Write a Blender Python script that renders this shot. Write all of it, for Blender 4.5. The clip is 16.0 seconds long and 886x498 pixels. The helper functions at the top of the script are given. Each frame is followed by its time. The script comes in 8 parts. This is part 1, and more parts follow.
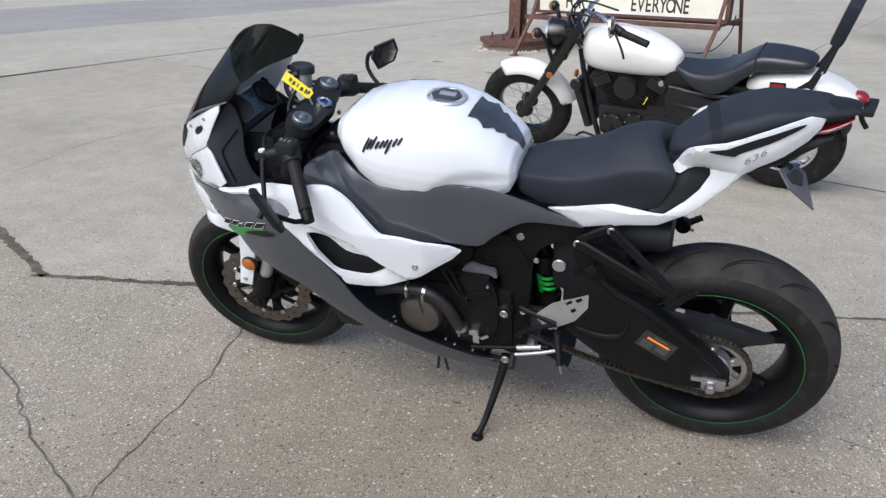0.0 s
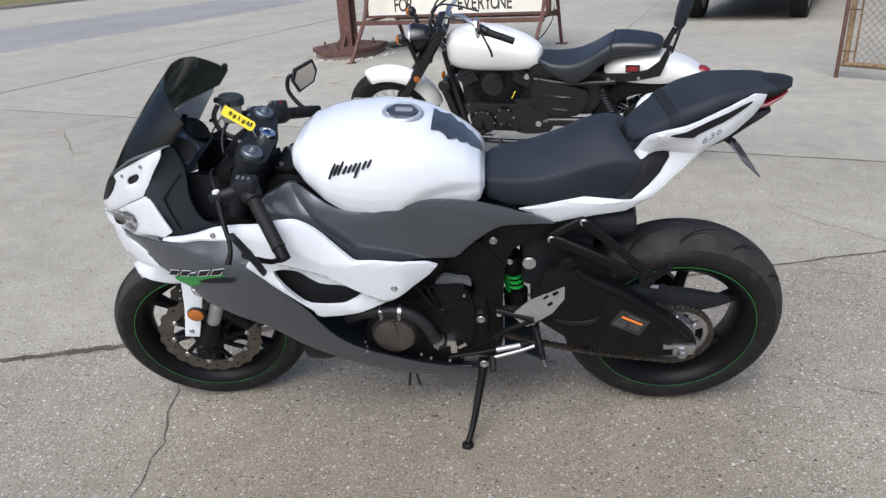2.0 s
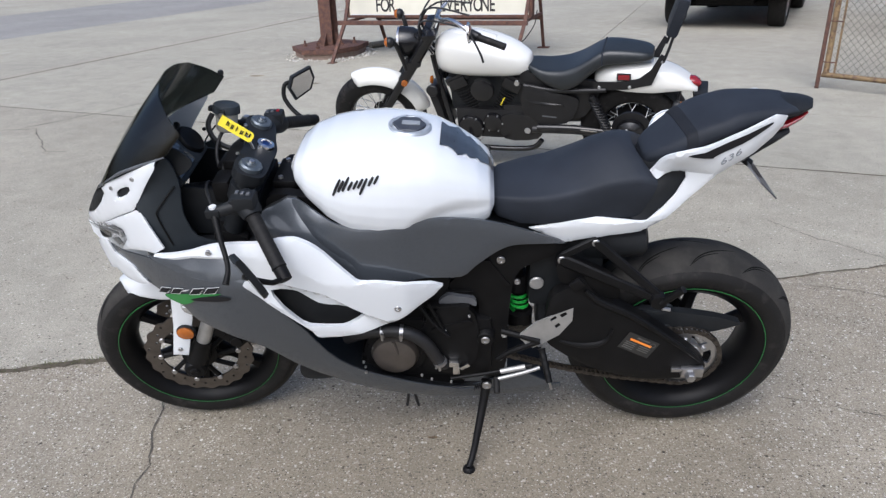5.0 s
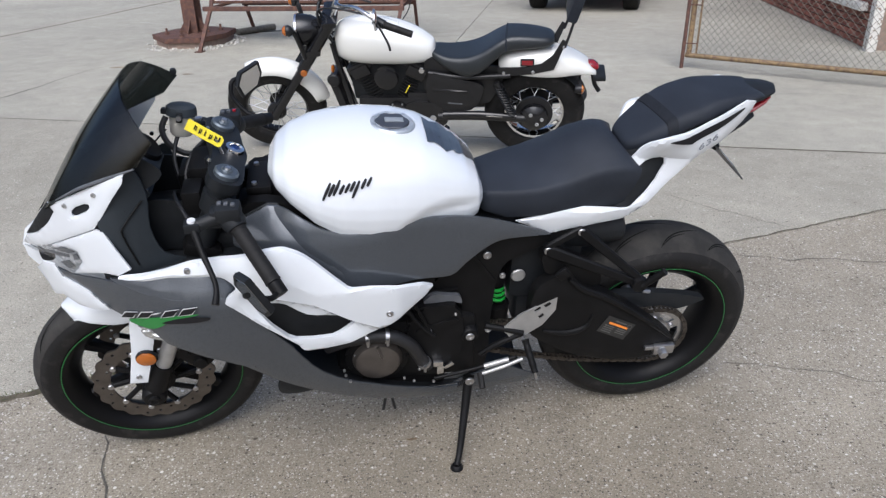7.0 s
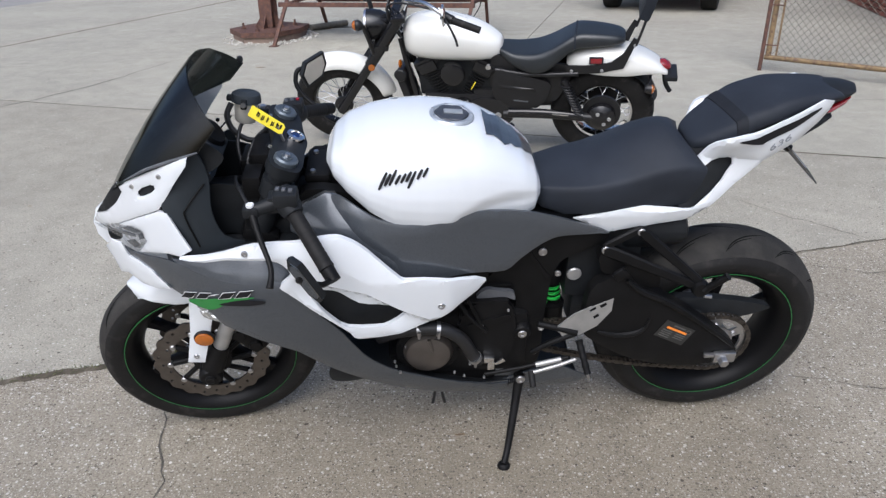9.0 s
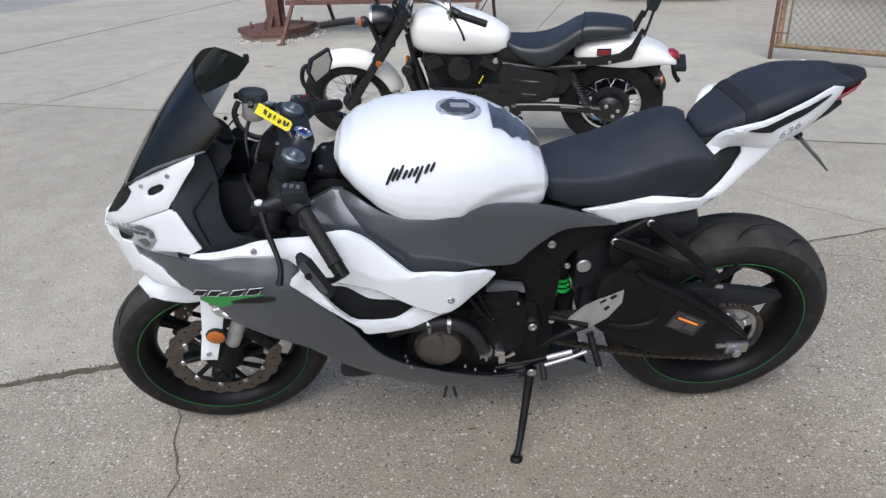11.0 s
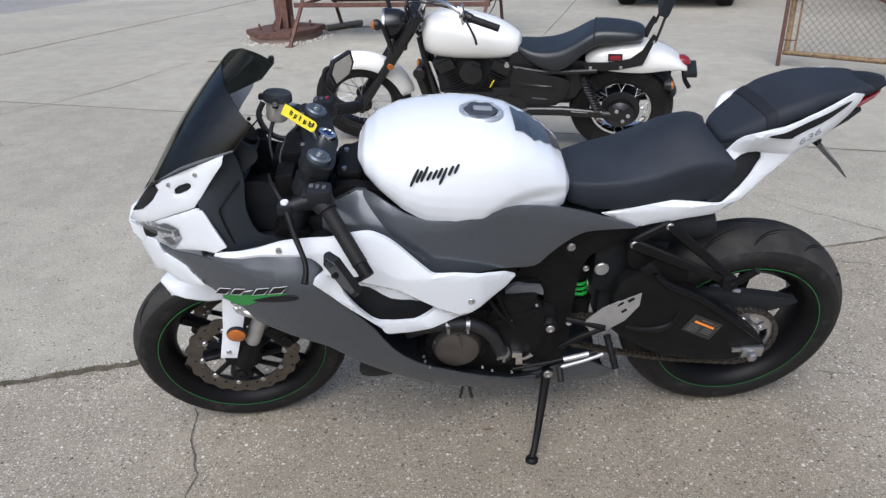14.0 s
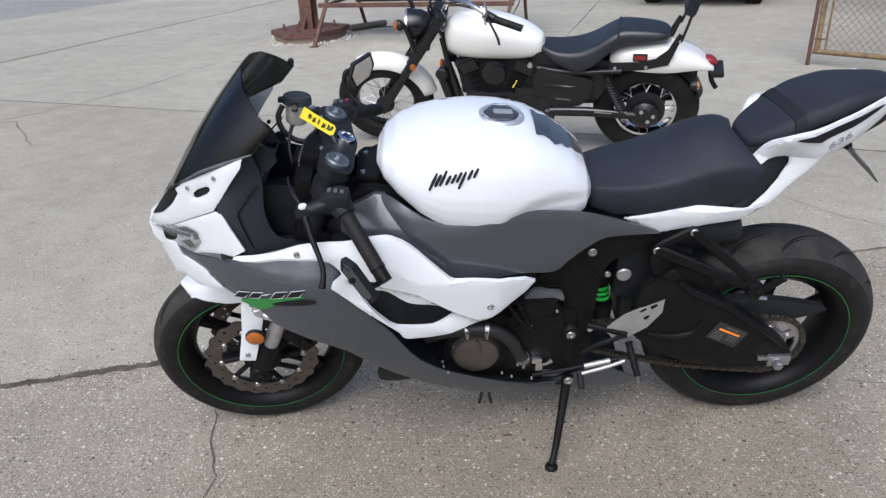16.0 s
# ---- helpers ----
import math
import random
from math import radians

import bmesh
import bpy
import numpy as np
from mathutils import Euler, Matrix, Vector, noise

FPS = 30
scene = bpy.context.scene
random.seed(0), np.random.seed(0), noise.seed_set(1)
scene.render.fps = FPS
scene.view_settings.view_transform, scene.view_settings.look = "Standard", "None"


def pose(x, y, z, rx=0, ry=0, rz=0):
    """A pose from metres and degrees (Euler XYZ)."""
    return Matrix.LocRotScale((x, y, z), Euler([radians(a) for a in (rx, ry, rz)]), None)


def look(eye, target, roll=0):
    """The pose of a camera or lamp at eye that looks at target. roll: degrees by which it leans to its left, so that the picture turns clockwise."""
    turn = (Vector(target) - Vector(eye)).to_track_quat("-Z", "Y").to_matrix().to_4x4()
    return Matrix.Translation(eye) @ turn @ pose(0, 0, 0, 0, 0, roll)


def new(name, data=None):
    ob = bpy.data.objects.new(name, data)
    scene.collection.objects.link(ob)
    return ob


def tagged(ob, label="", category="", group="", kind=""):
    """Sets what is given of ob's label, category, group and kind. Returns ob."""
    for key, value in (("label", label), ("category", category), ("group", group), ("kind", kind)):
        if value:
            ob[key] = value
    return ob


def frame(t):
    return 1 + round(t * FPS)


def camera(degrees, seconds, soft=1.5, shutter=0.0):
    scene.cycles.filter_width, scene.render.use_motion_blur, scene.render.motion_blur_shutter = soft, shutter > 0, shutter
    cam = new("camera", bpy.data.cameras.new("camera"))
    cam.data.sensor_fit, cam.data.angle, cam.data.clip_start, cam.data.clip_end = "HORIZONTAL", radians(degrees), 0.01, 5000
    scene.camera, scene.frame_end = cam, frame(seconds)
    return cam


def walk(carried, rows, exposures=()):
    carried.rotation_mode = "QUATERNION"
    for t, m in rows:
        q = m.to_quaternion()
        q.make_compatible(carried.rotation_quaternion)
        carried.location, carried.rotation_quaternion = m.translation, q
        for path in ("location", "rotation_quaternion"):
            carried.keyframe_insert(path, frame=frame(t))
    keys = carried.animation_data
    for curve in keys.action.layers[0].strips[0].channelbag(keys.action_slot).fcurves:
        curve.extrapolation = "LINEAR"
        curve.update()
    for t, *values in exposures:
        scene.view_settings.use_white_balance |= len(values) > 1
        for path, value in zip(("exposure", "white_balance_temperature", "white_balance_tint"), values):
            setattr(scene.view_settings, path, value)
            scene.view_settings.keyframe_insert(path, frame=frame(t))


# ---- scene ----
cam = camera(64.2, 16.0, soft=1.35)
PATH = [
    (0, (0.645, -1.888, 1.325), (-0.068, -0.193, 0.539), 0.1),
    (0.5, (0.563, -1.907, 1.323), (-0.006, -0.174, 0.501), -1.4),
    (1, (0.487, -1.841, 1.313), (-0.054, -0.089, 0.516), -4.9),
    (1.5, (0.365, -1.906, 1.334), (-0.037, -0.11, 0.551), -5.1),
    (2, (0.307, -1.959, 1.352), (0.021, -0.142, 0.567), -3.5),
    (2.5, (0.323, -1.939, 1.351), (0.022, -0.132, 0.549), -3.4),
    (3, (0.321, -1.935, 1.351), (-0.008, -0.143, 0.525), -4.0),
    (3.5, (0.312, -1.942, 1.352), (-0.033, -0.152, 0.529), -3.8),
    (4, (0.3, -1.939, 1.366), (-0.023, -0.132, 0.572), -3.6),
    (4.2, (0.286, -1.937, 1.37), (-0.01, -0.121, 0.587), -3.3),
    (6.3, (0.015, -1.789, 1.375), (0.039, 0.039, 0.564), -0.9),
    (6.5, (-0.028, -1.804, 1.382), (0.064, 0.017, 0.561), -1.1),
    (7, (-0.08, -1.829, 1.392), (0.08, -0.019, 0.555), -1.1),
    (7.5, (-0.062, -1.831, 1.384), (0.024, -0.019, 0.542), -1.5),
    (8, (-0.058, -1.836, 1.375), (-0.034, -0.017, 0.543), -1.3),
    (8.5, (-0.061, -1.833, 1.375), (-0.075, -0.012, 0.547), -1.1),
    (9, (-0.06, -1.824, 1.374), (-0.077, -0.007, 0.538), -1.1),
    (11.5, (-0.054, -1.826, 1.371), (-0.109, -0.015, 0.525), -2.7),
    (12, (-0.056, -1.815, 1.373), (-0.114, -0.002, 0.529), -2.7),
    (12.5, (-0.064, -1.816, 1.372), (-0.125, -0.003, 0.529), -2.5),
    (13, (-0.075, -1.824, 1.375), (-0.154, -0.01, 0.537), -2.6),
    (13.5, (-0.087, -1.841, 1.382), (-0.161, -0.022, 0.555), -1.7),
    (14, (-0.1, -1.844, 1.375), (-0.154, -0.029, 0.538), -1.9),
    (14.5, (-0.096, -1.836, 1.375), (-0.139, -0.023, 0.532), -2.4),
    (15, (-0.09, -1.819, 1.376), (-0.133, -0.006, 0.532), -2.5),
    (15.5, (-0.087, -1.814, 1.377), (-0.16, -0.002, 0.532), -2.3),
    (16, (-0.091, -1.822, 1.379), (-0.21, -0.01, 0.542), -2.4),
]
walk(cam, [(t, look(eye, target, roll)) for t, eye, target, roll in PATH], exposures=[(0, 0.34, 5610, 10), (3.5, 0.32, 5600, 10), (6.3, 0.28, 5590, 10), (16, 0.28, 5590, 10)])

# ---- sky and sun: bright overcast afternoon ----
world = bpy.data.worlds.new("sky")
scene.world = world
world.use_nodes = True
wn = world.node_tree.nodes
sky = wn.new("ShaderNodeTexSky")
sky.sky_type = "NISHITA"
sky.sun_disc = False
sky.sun_elevation, sky.sun_rotation = radians(49), radians(196)
sky.air_density, sky.dust_density, sky.ozone_density = 0.9, 7.0, 0.4
wn["Background"].inputs["Strength"].default_value = 0.13
world.node_tree.links.new(sky.outputs["Color"], wn["Background"].inputs["Color"])
sun = new("sun", bpy.data.lights.new("sun", "SUN"))
sun.data.energy, sun.data.angle, sun.data.color = 1.55, radians(60), (1.0, 0.98, 0.95)
sun.matrix_world = look((0, 0, 0), (0.20, 0.66, -0.80))

# ---- materials ----
def material(name, color, rough=0.5, metal=0.0, vary=0.12, scale=8.0, bump=0.0, bscale=120.0, spec=0.5, coat=0.0, second=None, mask=(0.45, 0.65)):
    """A surface with broad and fine colour variation, uneven gloss and fine relief."""
    m = bpy.data.materials.new(name)
    m.use_nodes = True
    n, l = m.node_tree.nodes, m.node_tree.links
    b = n["Principled BSDF"]
    co = n.new("ShaderNodeTexCoord")
    big = n.new("ShaderNodeTexNoise")
    big.inputs["Scale"].default_value, big.inputs["Detail"].default_value = scale, 6
    fine = n.new("ShaderNodeTexNoise")
    fine.inputs["Scale"].default_value, fine.inputs["Detail"].default_value = bscale, 4
    for t in (big, fine):
        l.new(co.outputs["Object"], t.inputs["Vector"])
    ramp = n.new("ShaderNodeValToRGB")
    e = ramp.color_ramp.elements
    e[0].position, e[1].position = 0.3, 0.7
    e[0].color = (*[c * (1 - vary) for c in color], 1)
    e[1].color = (*[min(1, c * (1 + vary)) for c in color], 1)
    l.new(big.outputs["Fac"], ramp.inputs["Fac"])
    out = ramp.outputs["Color"]
    if second:
        r2 = n.new("ShaderNodeValToRGB")
        r2.color_ramp.elements[0].position, r2.color_ramp.elements[1].position = mask
        big2 = n.new("ShaderNodeTexNoise")
        big2.inputs["Scale"].default_value, big2.inputs["Detail"].default_value = scale * 2.7, 8
        l.new(co.outputs["Object"], big2.inputs["Vector"])
        l.new(big2.outputs["Fac"], r2.inputs["Fac"])
        mix = n.new("ShaderNodeMixRGB")
        mix.inputs["Color2"].default_value = (*second, 1)
        l.new(r2.outputs["Color"], mix.inputs["Fac"])
        l.new(out, mix.inputs["Color1"])
        out = mix.outputs["Color"]
    l.new(out, b.inputs["Base Color"])
    rr = n.new("ShaderNodeMapRange")
    rr.inputs["To Min"].default_value, rr.inputs["To Max"].default_value = max(0.02, rough - 0.08), min(1, rough + 0.1)
    l.new(fine.outputs["Fac"], rr.inputs["Value"])
    l.new(rr.outputs["Result"], b.inputs["Roughness"])
    b.inputs["Metallic"].default_value = metal
    b.inputs["Specular IOR Level"].default_value = spec
    b.inputs["Coat Weight"].default_value = coat
    b.inputs["Coat Roughness"].default_value = 0.04
    if bump:
        bp = n.new("ShaderNodeBump")
        bp.inputs["Strength"].default_value, bp.inputs["Distance"].default_value = bump, 0.002
        l.new(fine.outputs["Fac"], bp.inputs["Height"])
        l.new(bp.outputs["Normal"], b.inputs["Normal"])
    return m

def concrete(name, base, stones, stone_amount, stain, ground_shade=None):
    """Weathered concrete: exposed gravel, sand grain, broad stains, tyre grime, and a soft ground shadow painted into
    the colour at (x, y, half width, half depth).
    """
    m = bpy.data.materials.new(name)
    m.use_nodes = True
    n, l = m.node_tree.nodes, m.node_tree.links
    b = n["Principled BSDF"]
    co = n.new("ShaderNodeTexCoord")
    def noise_tex(scale, detail=6, rough=0.6):
        t = n.new("ShaderNodeTexNoise")
        t.inputs["Scale"].default_value, t.inputs["Detail"].default_value, t.inputs["Roughness"].default_value = scale, detail, rough
        l.new(co.outputs["Object"], t.inputs["Vector"])
        return t
    def ramp(src, stops):
        r = n.new("ShaderNodeValToRGB")
        el = r.color_ramp.elements
        while len(el) < len(stops):
            el.new(0.5)
        for x, (p, c) in zip(el, stops):
            x.position, x.color = p, (*c, 1) if len(c) == 3 else c
        l.new(src, r.inputs["Fac"])
        return r
    def mix(kind, fac, a, c):
        k = n.new("ShaderNodeMixRGB")
        k.blend_type = kind
        if isinstance(fac, float):
            k.inputs["Fac"].default_value = fac
        else:
            l.new(fac, k.inputs["Fac"])
        l.new(a, k.inputs["Color1"])
        if isinstance(c, tuple):
            k.inputs["Color2"].default_value = (*c, 1)
        else:
            l.new(c, k.inputs["Color2"])
        return k
    g = lambda v: (v, v, v)
    broad = noise_tex(0.55, 8, 0.62)
    mid = noise_tex(5.0, 8, 0.7)
    sand = noise_tex(150, 3, 0.85)
    c0 = ramp(broad.outputs["Fac"], [(0.3, tuple(v * 0.86 for v in base)), (0.7, tuple(v * 1.12 for v in base))])
    c1 = mix("MULTIPLY", 1.0, c0.outputs["Color"], ramp(mid.outputs["Fac"], [(0.3, g(0.84)), (0.68, g(1.1))]).outputs["Color"])
    c2 = mix("MULTIPLY", 1.0, c1.outputs["Color"], ramp(sand.outputs["Fac"], [(0.3, g(0.58)), (0.7, g(1.42))]).outputs["Color"])
    last = c2
    heights = [sand.outputs["Fac"]]
    for scale, amount in ((62, stone_amount * 0.55), (110, stone_amount), (190, stone_amount)):
        vo = n.new("ShaderNodeTexVoronoi")
        vo.inputs["Scale"].default_value = scale
        vo.inputs["Randomness"].default_value = 1.0
        l.new(co.outputs["Object"], vo.inputs["Vector"])
        inside = ramp(vo.outputs["Distance"], [(0.26, g(1)), (0.36, g(0))])
        sep = n.new("ShaderNodeSeparateColor")
        l.new(vo.outputs["Color"], sep.inputs["Color"])
        pick = ramp(sep.outputs["Red"], [(1 - amount - 0.02, g(0)), (1 - amount + 0.02, g(1))])
        both = mix("MULTIPLY", 1.0, inside.outputs["Color"], pick.outputs["Color"])
        both = mix("MULTIPLY", 1.0, both.outputs["Color"], ramp(noise_tex(3.3 + scale * 0.02, 5, 0.7).outputs["Fac"], [(0.32, g(0.40)), (0.58, g(1.0))]).outputs["Color"])
        tone = ramp(sep.outputs["Green"], [(0.0, stones[0]), (0.38, stones[1]), (0.66, stones[2]), (1.0, stones[3])])
        last = mix("MIX", both.outputs["Color"], last.outputs["Color"], tone.outputs["Color"])
    pits = noise_tex(38, 5, 0.75)
    last = mix("MULTIPLY", 0.8, last.outputs["Color"], ramp(pits.outputs["Fac"], [(0.30, g(0.45)), (0.40, g(1.0))]).outputs["Color"])
    st = noise_tex(1.6, 10, 0.7)
    last = mix("MULTIPLY", ramp(st.outputs["Fac"], [(0.56, g(0)), (0.72, g(0.5))]).outputs["Color"], last.outputs["Color"], stain)
    # Soft cast shadow multiplied into the slab's colour, with a noisy edge.
    if ground_shade:
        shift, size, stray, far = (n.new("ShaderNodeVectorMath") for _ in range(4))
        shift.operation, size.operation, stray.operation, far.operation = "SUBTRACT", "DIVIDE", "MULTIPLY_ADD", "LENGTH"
        shift.inputs[1].default_value, size.inputs[1].default_value = (ground_shade[0] + 0.3 * ground_shade[2], ground_shade[1] + 0.3 * ground_shade[3], 0), (ground_shade[2], ground_shade[3], 1)
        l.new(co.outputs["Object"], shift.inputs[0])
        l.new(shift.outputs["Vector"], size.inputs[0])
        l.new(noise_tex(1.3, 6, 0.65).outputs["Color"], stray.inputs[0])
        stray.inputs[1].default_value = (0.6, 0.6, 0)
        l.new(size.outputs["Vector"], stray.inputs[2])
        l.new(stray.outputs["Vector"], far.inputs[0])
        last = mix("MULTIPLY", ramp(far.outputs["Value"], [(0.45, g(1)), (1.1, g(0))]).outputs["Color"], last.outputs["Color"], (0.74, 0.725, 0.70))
    l.new(last.outputs["Color"], b.inputs["Base Color"])
    b.inputs["Roughness"].default_value = 0.85
    b.inputs["Specular IOR Level"].default_value = 0.3
    bp = n.new("ShaderNodeBump")
    bp.inputs["Strength"].default_value, bp.inputs["Distance"].default_value = 0.5, 0.004
    hm = mix("ADD", 0.5, pits.outputs["Fac"], sand.outputs["Fac"])
    l.new(hm.outputs["Color"], bp.inputs["Height"])
    l.new(bp.outputs["Normal"], b.inputs["Normal"])
    return m

STONES = ((0.052, 0.043, 0.034), (0.175, 0.150, 0.120), (0.385, 0.352, 0.298), (0.66, 0.635, 0.585))
# The final tuple puts the painted shadow under and before the sport motorcycle.
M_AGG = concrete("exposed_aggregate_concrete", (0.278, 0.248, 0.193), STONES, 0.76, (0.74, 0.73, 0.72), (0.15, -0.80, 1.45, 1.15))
M_MID = concrete("part_worn_concrete", (0.318, 0.298, 0.245), STONES, 0.26, (0.80, 0.79, 0.78))
M_CONC = concrete("plain_concrete", (0.344, 0.327, 0.272), STONES, 0.09, (0.80, 0.79, 0.78))
M_ASPH = concrete("worn_asphalt", (0.262, 0.256, 0.243), STONES, 0.10, (0.75, 0.75, 0.76))
M_DIRT = material("joint_dirt", (0.112, 0.096, 0.074), 0.95, 0, 0.4, 14, 0.8, 200, 0.1, second=(0.070, 0.068, 0.040), mask=(0.52, 0.70))
M_GRASS = material("dry_grass", (0.16, 0.15, 0.07), 0.95, 0, 0.4, 3, 0.8, 60, 0.1)
M_WHITE = material("white_pearl_paint", (0.655, 0.683, 0.711), 0.22, 0, 0.02, 3, 0, 40, 0.5, coat=1.0)
M_GREY = material("graphite_grey_paint", (0.060, 0.068, 0.080), 0.28, 0.3, 0.05, 3, 0.03, 900, 0.5, coat=0.8)
M_PLASTIC = material("black_textured_plastic", (0.0105, 0.0120, 0.0140), 0.52, 0, 0.2, 30, 0.15, 600, 0.28)
M_SATIN = material("satin_black_metal", (0.0052, 0.0052, 0.0056), 0.50, 0.0, 0.25, 20, 0.08, 400, 0.17)
M_GLOSSBLK = material("gloss_black_paint", (0.0060, 0.0060, 0.0066), 0.34, 0, 0.1, 10, 0, 50, 0.13)
M_RUBBER = material("tyre_rubber", (0.0095, 0.0092, 0.0092), 0.62, 0, 0.25, 9, 0.2, 260, 0.22, second=(0.035, 0.032, 0.03), mask=(0.55, 0.8))
M_SEAT = material("black_vinyl", (0.0175, 0.0210, 0.0285), 0.60, 0, 0.18, 12, 0.3, 700, 0.24)
M_STRAP = material("black_strap_webbing", (0.0125, 0.0140, 0.0180), 0.7, 0, 0.2, 40, 0.4, 900, 0.2)
M_CAP = material("filler_cap_grey", (0.045, 0.05, 0.062), 0.45, 0.2, 0.15, 30, 0.1, 300)
M_RING = material("filler_ring_alloy", (0.42, 0.45, 0.48), 0.35, 0.5, 0.08, 30, 0.05, 300)
M_TREAD = material("worn_tread_rubber", (0.023, 0.022, 0.021), 0.75, 0, 0.3, 7, 0.35, 240, 0.22, second=(0.042, 0.040, 0.036), mask=(0.45, 0.75))
M_INNER = material("inner_fairing_plastic", (0.026, 0.032, 0.038), 0.6, 0, 0.15, 14, 0.15, 600, 0.3)
M_ANO = material("anodised_grey_blue", (0.11, 0.13, 0.15), 0.40, 0.6, 0.1, 30, 0.05, 300)
M_GLINTS = material("shiny_grey_glints", (0.50, 0.51, 0.50), 0.16, 0.6, 0.3, 40, 0.2, 120)
M_BRACKET = material("bracket_grey_plastic", (0.10, 0.105, 0.115), 0.5, 0.2, 0.2, 30, 0.1, 300)
M_STEEL = material("bright_steel", (0.50, 0.50, 0.51), 0.36, 1.0, 0.08, 30, 0.05, 300)
M_CHROME = material("chrome", (0.75, 0.75, 0.76), 0.08, 1.0, 0.03, 20, 0, 100)
M_ALU = material("cast_aluminium", (0.43, 0.43, 0.425), 0.46, 0.7, 0.12, 25, 0.15, 350)
M_BRONZE = material("bronze_engine_cover", (0.105, 0.093, 0.083), 0.40, 0.6, 0.15, 25, 0.12, 300)
M_DISC = material("brake_disc_steel", (0.165, 0.15, 0.138), 0.42, 1.0, 0.15, 30, 0.1, 300)
M_STRIPE = material("rim_stripe_green", (0.016, 0.115, 0.026), 0.4, 0, 0.25, 30, 0, 100)
M_CRACK = material("crack_shadow", (0.105, 0.098, 0.085), 0.95, 0, 0.35, 20, 0.5, 200, 0.1)
M_GREEN = material("lime_green_paint", (0.035, 0.40, 0.05), 0.3, 0, 0.08, 20, 0, 100, 0.5, coat=0.4)
M_REFL = material("lamp_reflector", (0.70, 0.72, 0.74), 0.25, 0.35, 0.45, 34, 0.8, 60)
M_GREEN_DK = material("green_decal", (0.020, 0.17, 0.03), 0.3, 0, 0.08, 20, 0, 100, 0.5, coat=0.4)
M_ORANGE = material("amber_lens", (0.33, 0.095, 0.008), 0.18, 0, 0.1, 60, 0.1, 200, 0.5, coat=0.7)
M_RED = material("red_lens", (0.20, 0.007, 0.012), 0.15, 0, 0.1, 60, 0.1, 200, 0.5, coat=0.7)
M_YELLOW = material("yellow_tag", (0.85, 0.70, 0.03), 0.45, 0, 0.05, 20, 0, 100)
M_INK = material("black_decal", (0.010, 0.010, 0.012), 0.5, 0, 0.1, 20, 0, 100, 0.25)
M_LIGHTINK = material("silver_decal", (0.62, 0.63, 0.64), 0.35, 0, 0.04, 20, 0, 100)
M_GREYINK = material("grey_decal", (0.22, 0.24, 0.26), 0.4, 0, 0.1, 20, 0, 100)
M_SMOKE_GREY = material("tank_pad_print", (0.034, 0.038, 0.045), 0.3, 0, 0.25, 14, 0, 80, 0.5, coat=0.6)
M_NUMBER = material("pale_grey_decal", (0.20, 0.215, 0.235), 0.35, 0, 0.1, 60, 0, 80, 0.4)
M_RUST = material("rusty_painted_steel", (0.088, 0.050, 0.042), 0.75, 0.1, 0.25, 9, 0.5, 160, 0.3, second=(0.150, 0.075, 0.048), mask=(0.42, 0.78))
M_GALV = material("galvanised_wire", (0.17, 0.16, 0.135), 0.6, 0.4, 0.2, 30, 0.2, 300, second=(0.13, 0.10, 0.06), mask=(0.55, 0.7))
M_YRUST = material("ochre_painted_pipe", (0.19, 0.130, 0.065), 0.65, 0, 0.3, 12, 0.3, 200, second=(0.10, 0.06, 0.04), mask=(0.5, 0.65))
M_SIGN = material("sign_board_cream", (0.70, 0.68, 0.58), 0.5, 0, 0.06, 4, 0.05, 80)
M_BRICK = material("red_brick", (0.19, 0.070, 0.050), 0.85, 0, 0.3, 14, 0.6, 150, 0.25, second=(0.25, 0.105, 0.075), mask=(0.5, 0.7))
M_MORTAR = material("mortar", (0.25, 0.19, 0.155), 0.95, 0, 0.15, 20, 0.6, 200, 0.2)
M_PEEL = material("peeling_white_paint", (0.62, 0.61, 0.57), 0.7, 0, 0.08, 10, 0.3, 120, second=(0.22, 0.16, 0.12), mask=(0.58, 0.62))
M_MAROON = material("maroon_paint", (0.10, 0.012, 0.016), 0.25, 0, 0.1, 5, 0, 60, 0.5, coat=0.8)
M_CWHITE = material("cream_white_paint", (0.71, 0.71, 0.675), 0.22, 0, 0.02, 3, 0, 40, 0.5, coat=1.0)
M_CSATIN = material("cruiser_black_metal", (0.010, 0.010, 0.011), 0.38, 0, 0.2, 20, 0.08, 300, 0.40)
M_CGLOSS = material("cruiser_gloss_black", (0.008, 0.008, 0.009), 0.18, 0, 0.1, 10, 0, 50, 0.50)
M_LEATHER = material("smooth_black_leather", (0.014, 0.017, 0.020), 0.36, 0, 0.2, 10, 0.15, 500, 0.55)
M_LABEL = material("dark_label", (0.020, 0.020, 0.019), 0.55, 0, 0.2, 60, 0, 200)
M_LABELINK = material("label_print", (0.085, 0.085, 0.08), 0.55, 0, 0.2, 60, 0, 200)
M_LABELORG = material("label_orange", (0.75, 0.24, 0.03), 0.5, 0, 0.08, 60, 0, 200)
M_HOSE = material("braided_hose", (0.011, 0.011, 0.012), 0.5, 0, 0.2, 80, 0.3, 500)

def clear(name, color, rough, alpha_like, ior=1.45):
    m = bpy.data.materials.new(name)
    m.use_nodes = True
    n, l = m.node_tree.nodes, m.node_tree.links
    b = n["Principled BSDF"]
    b.inputs["Base Color"].default_value = (*color, 1)
    b.inputs["Roughness"].default_value = rough
    b.inputs["IOR"].default_value = ior
    b.inputs["Transmission Weight"].default_value = alpha_like
    return m

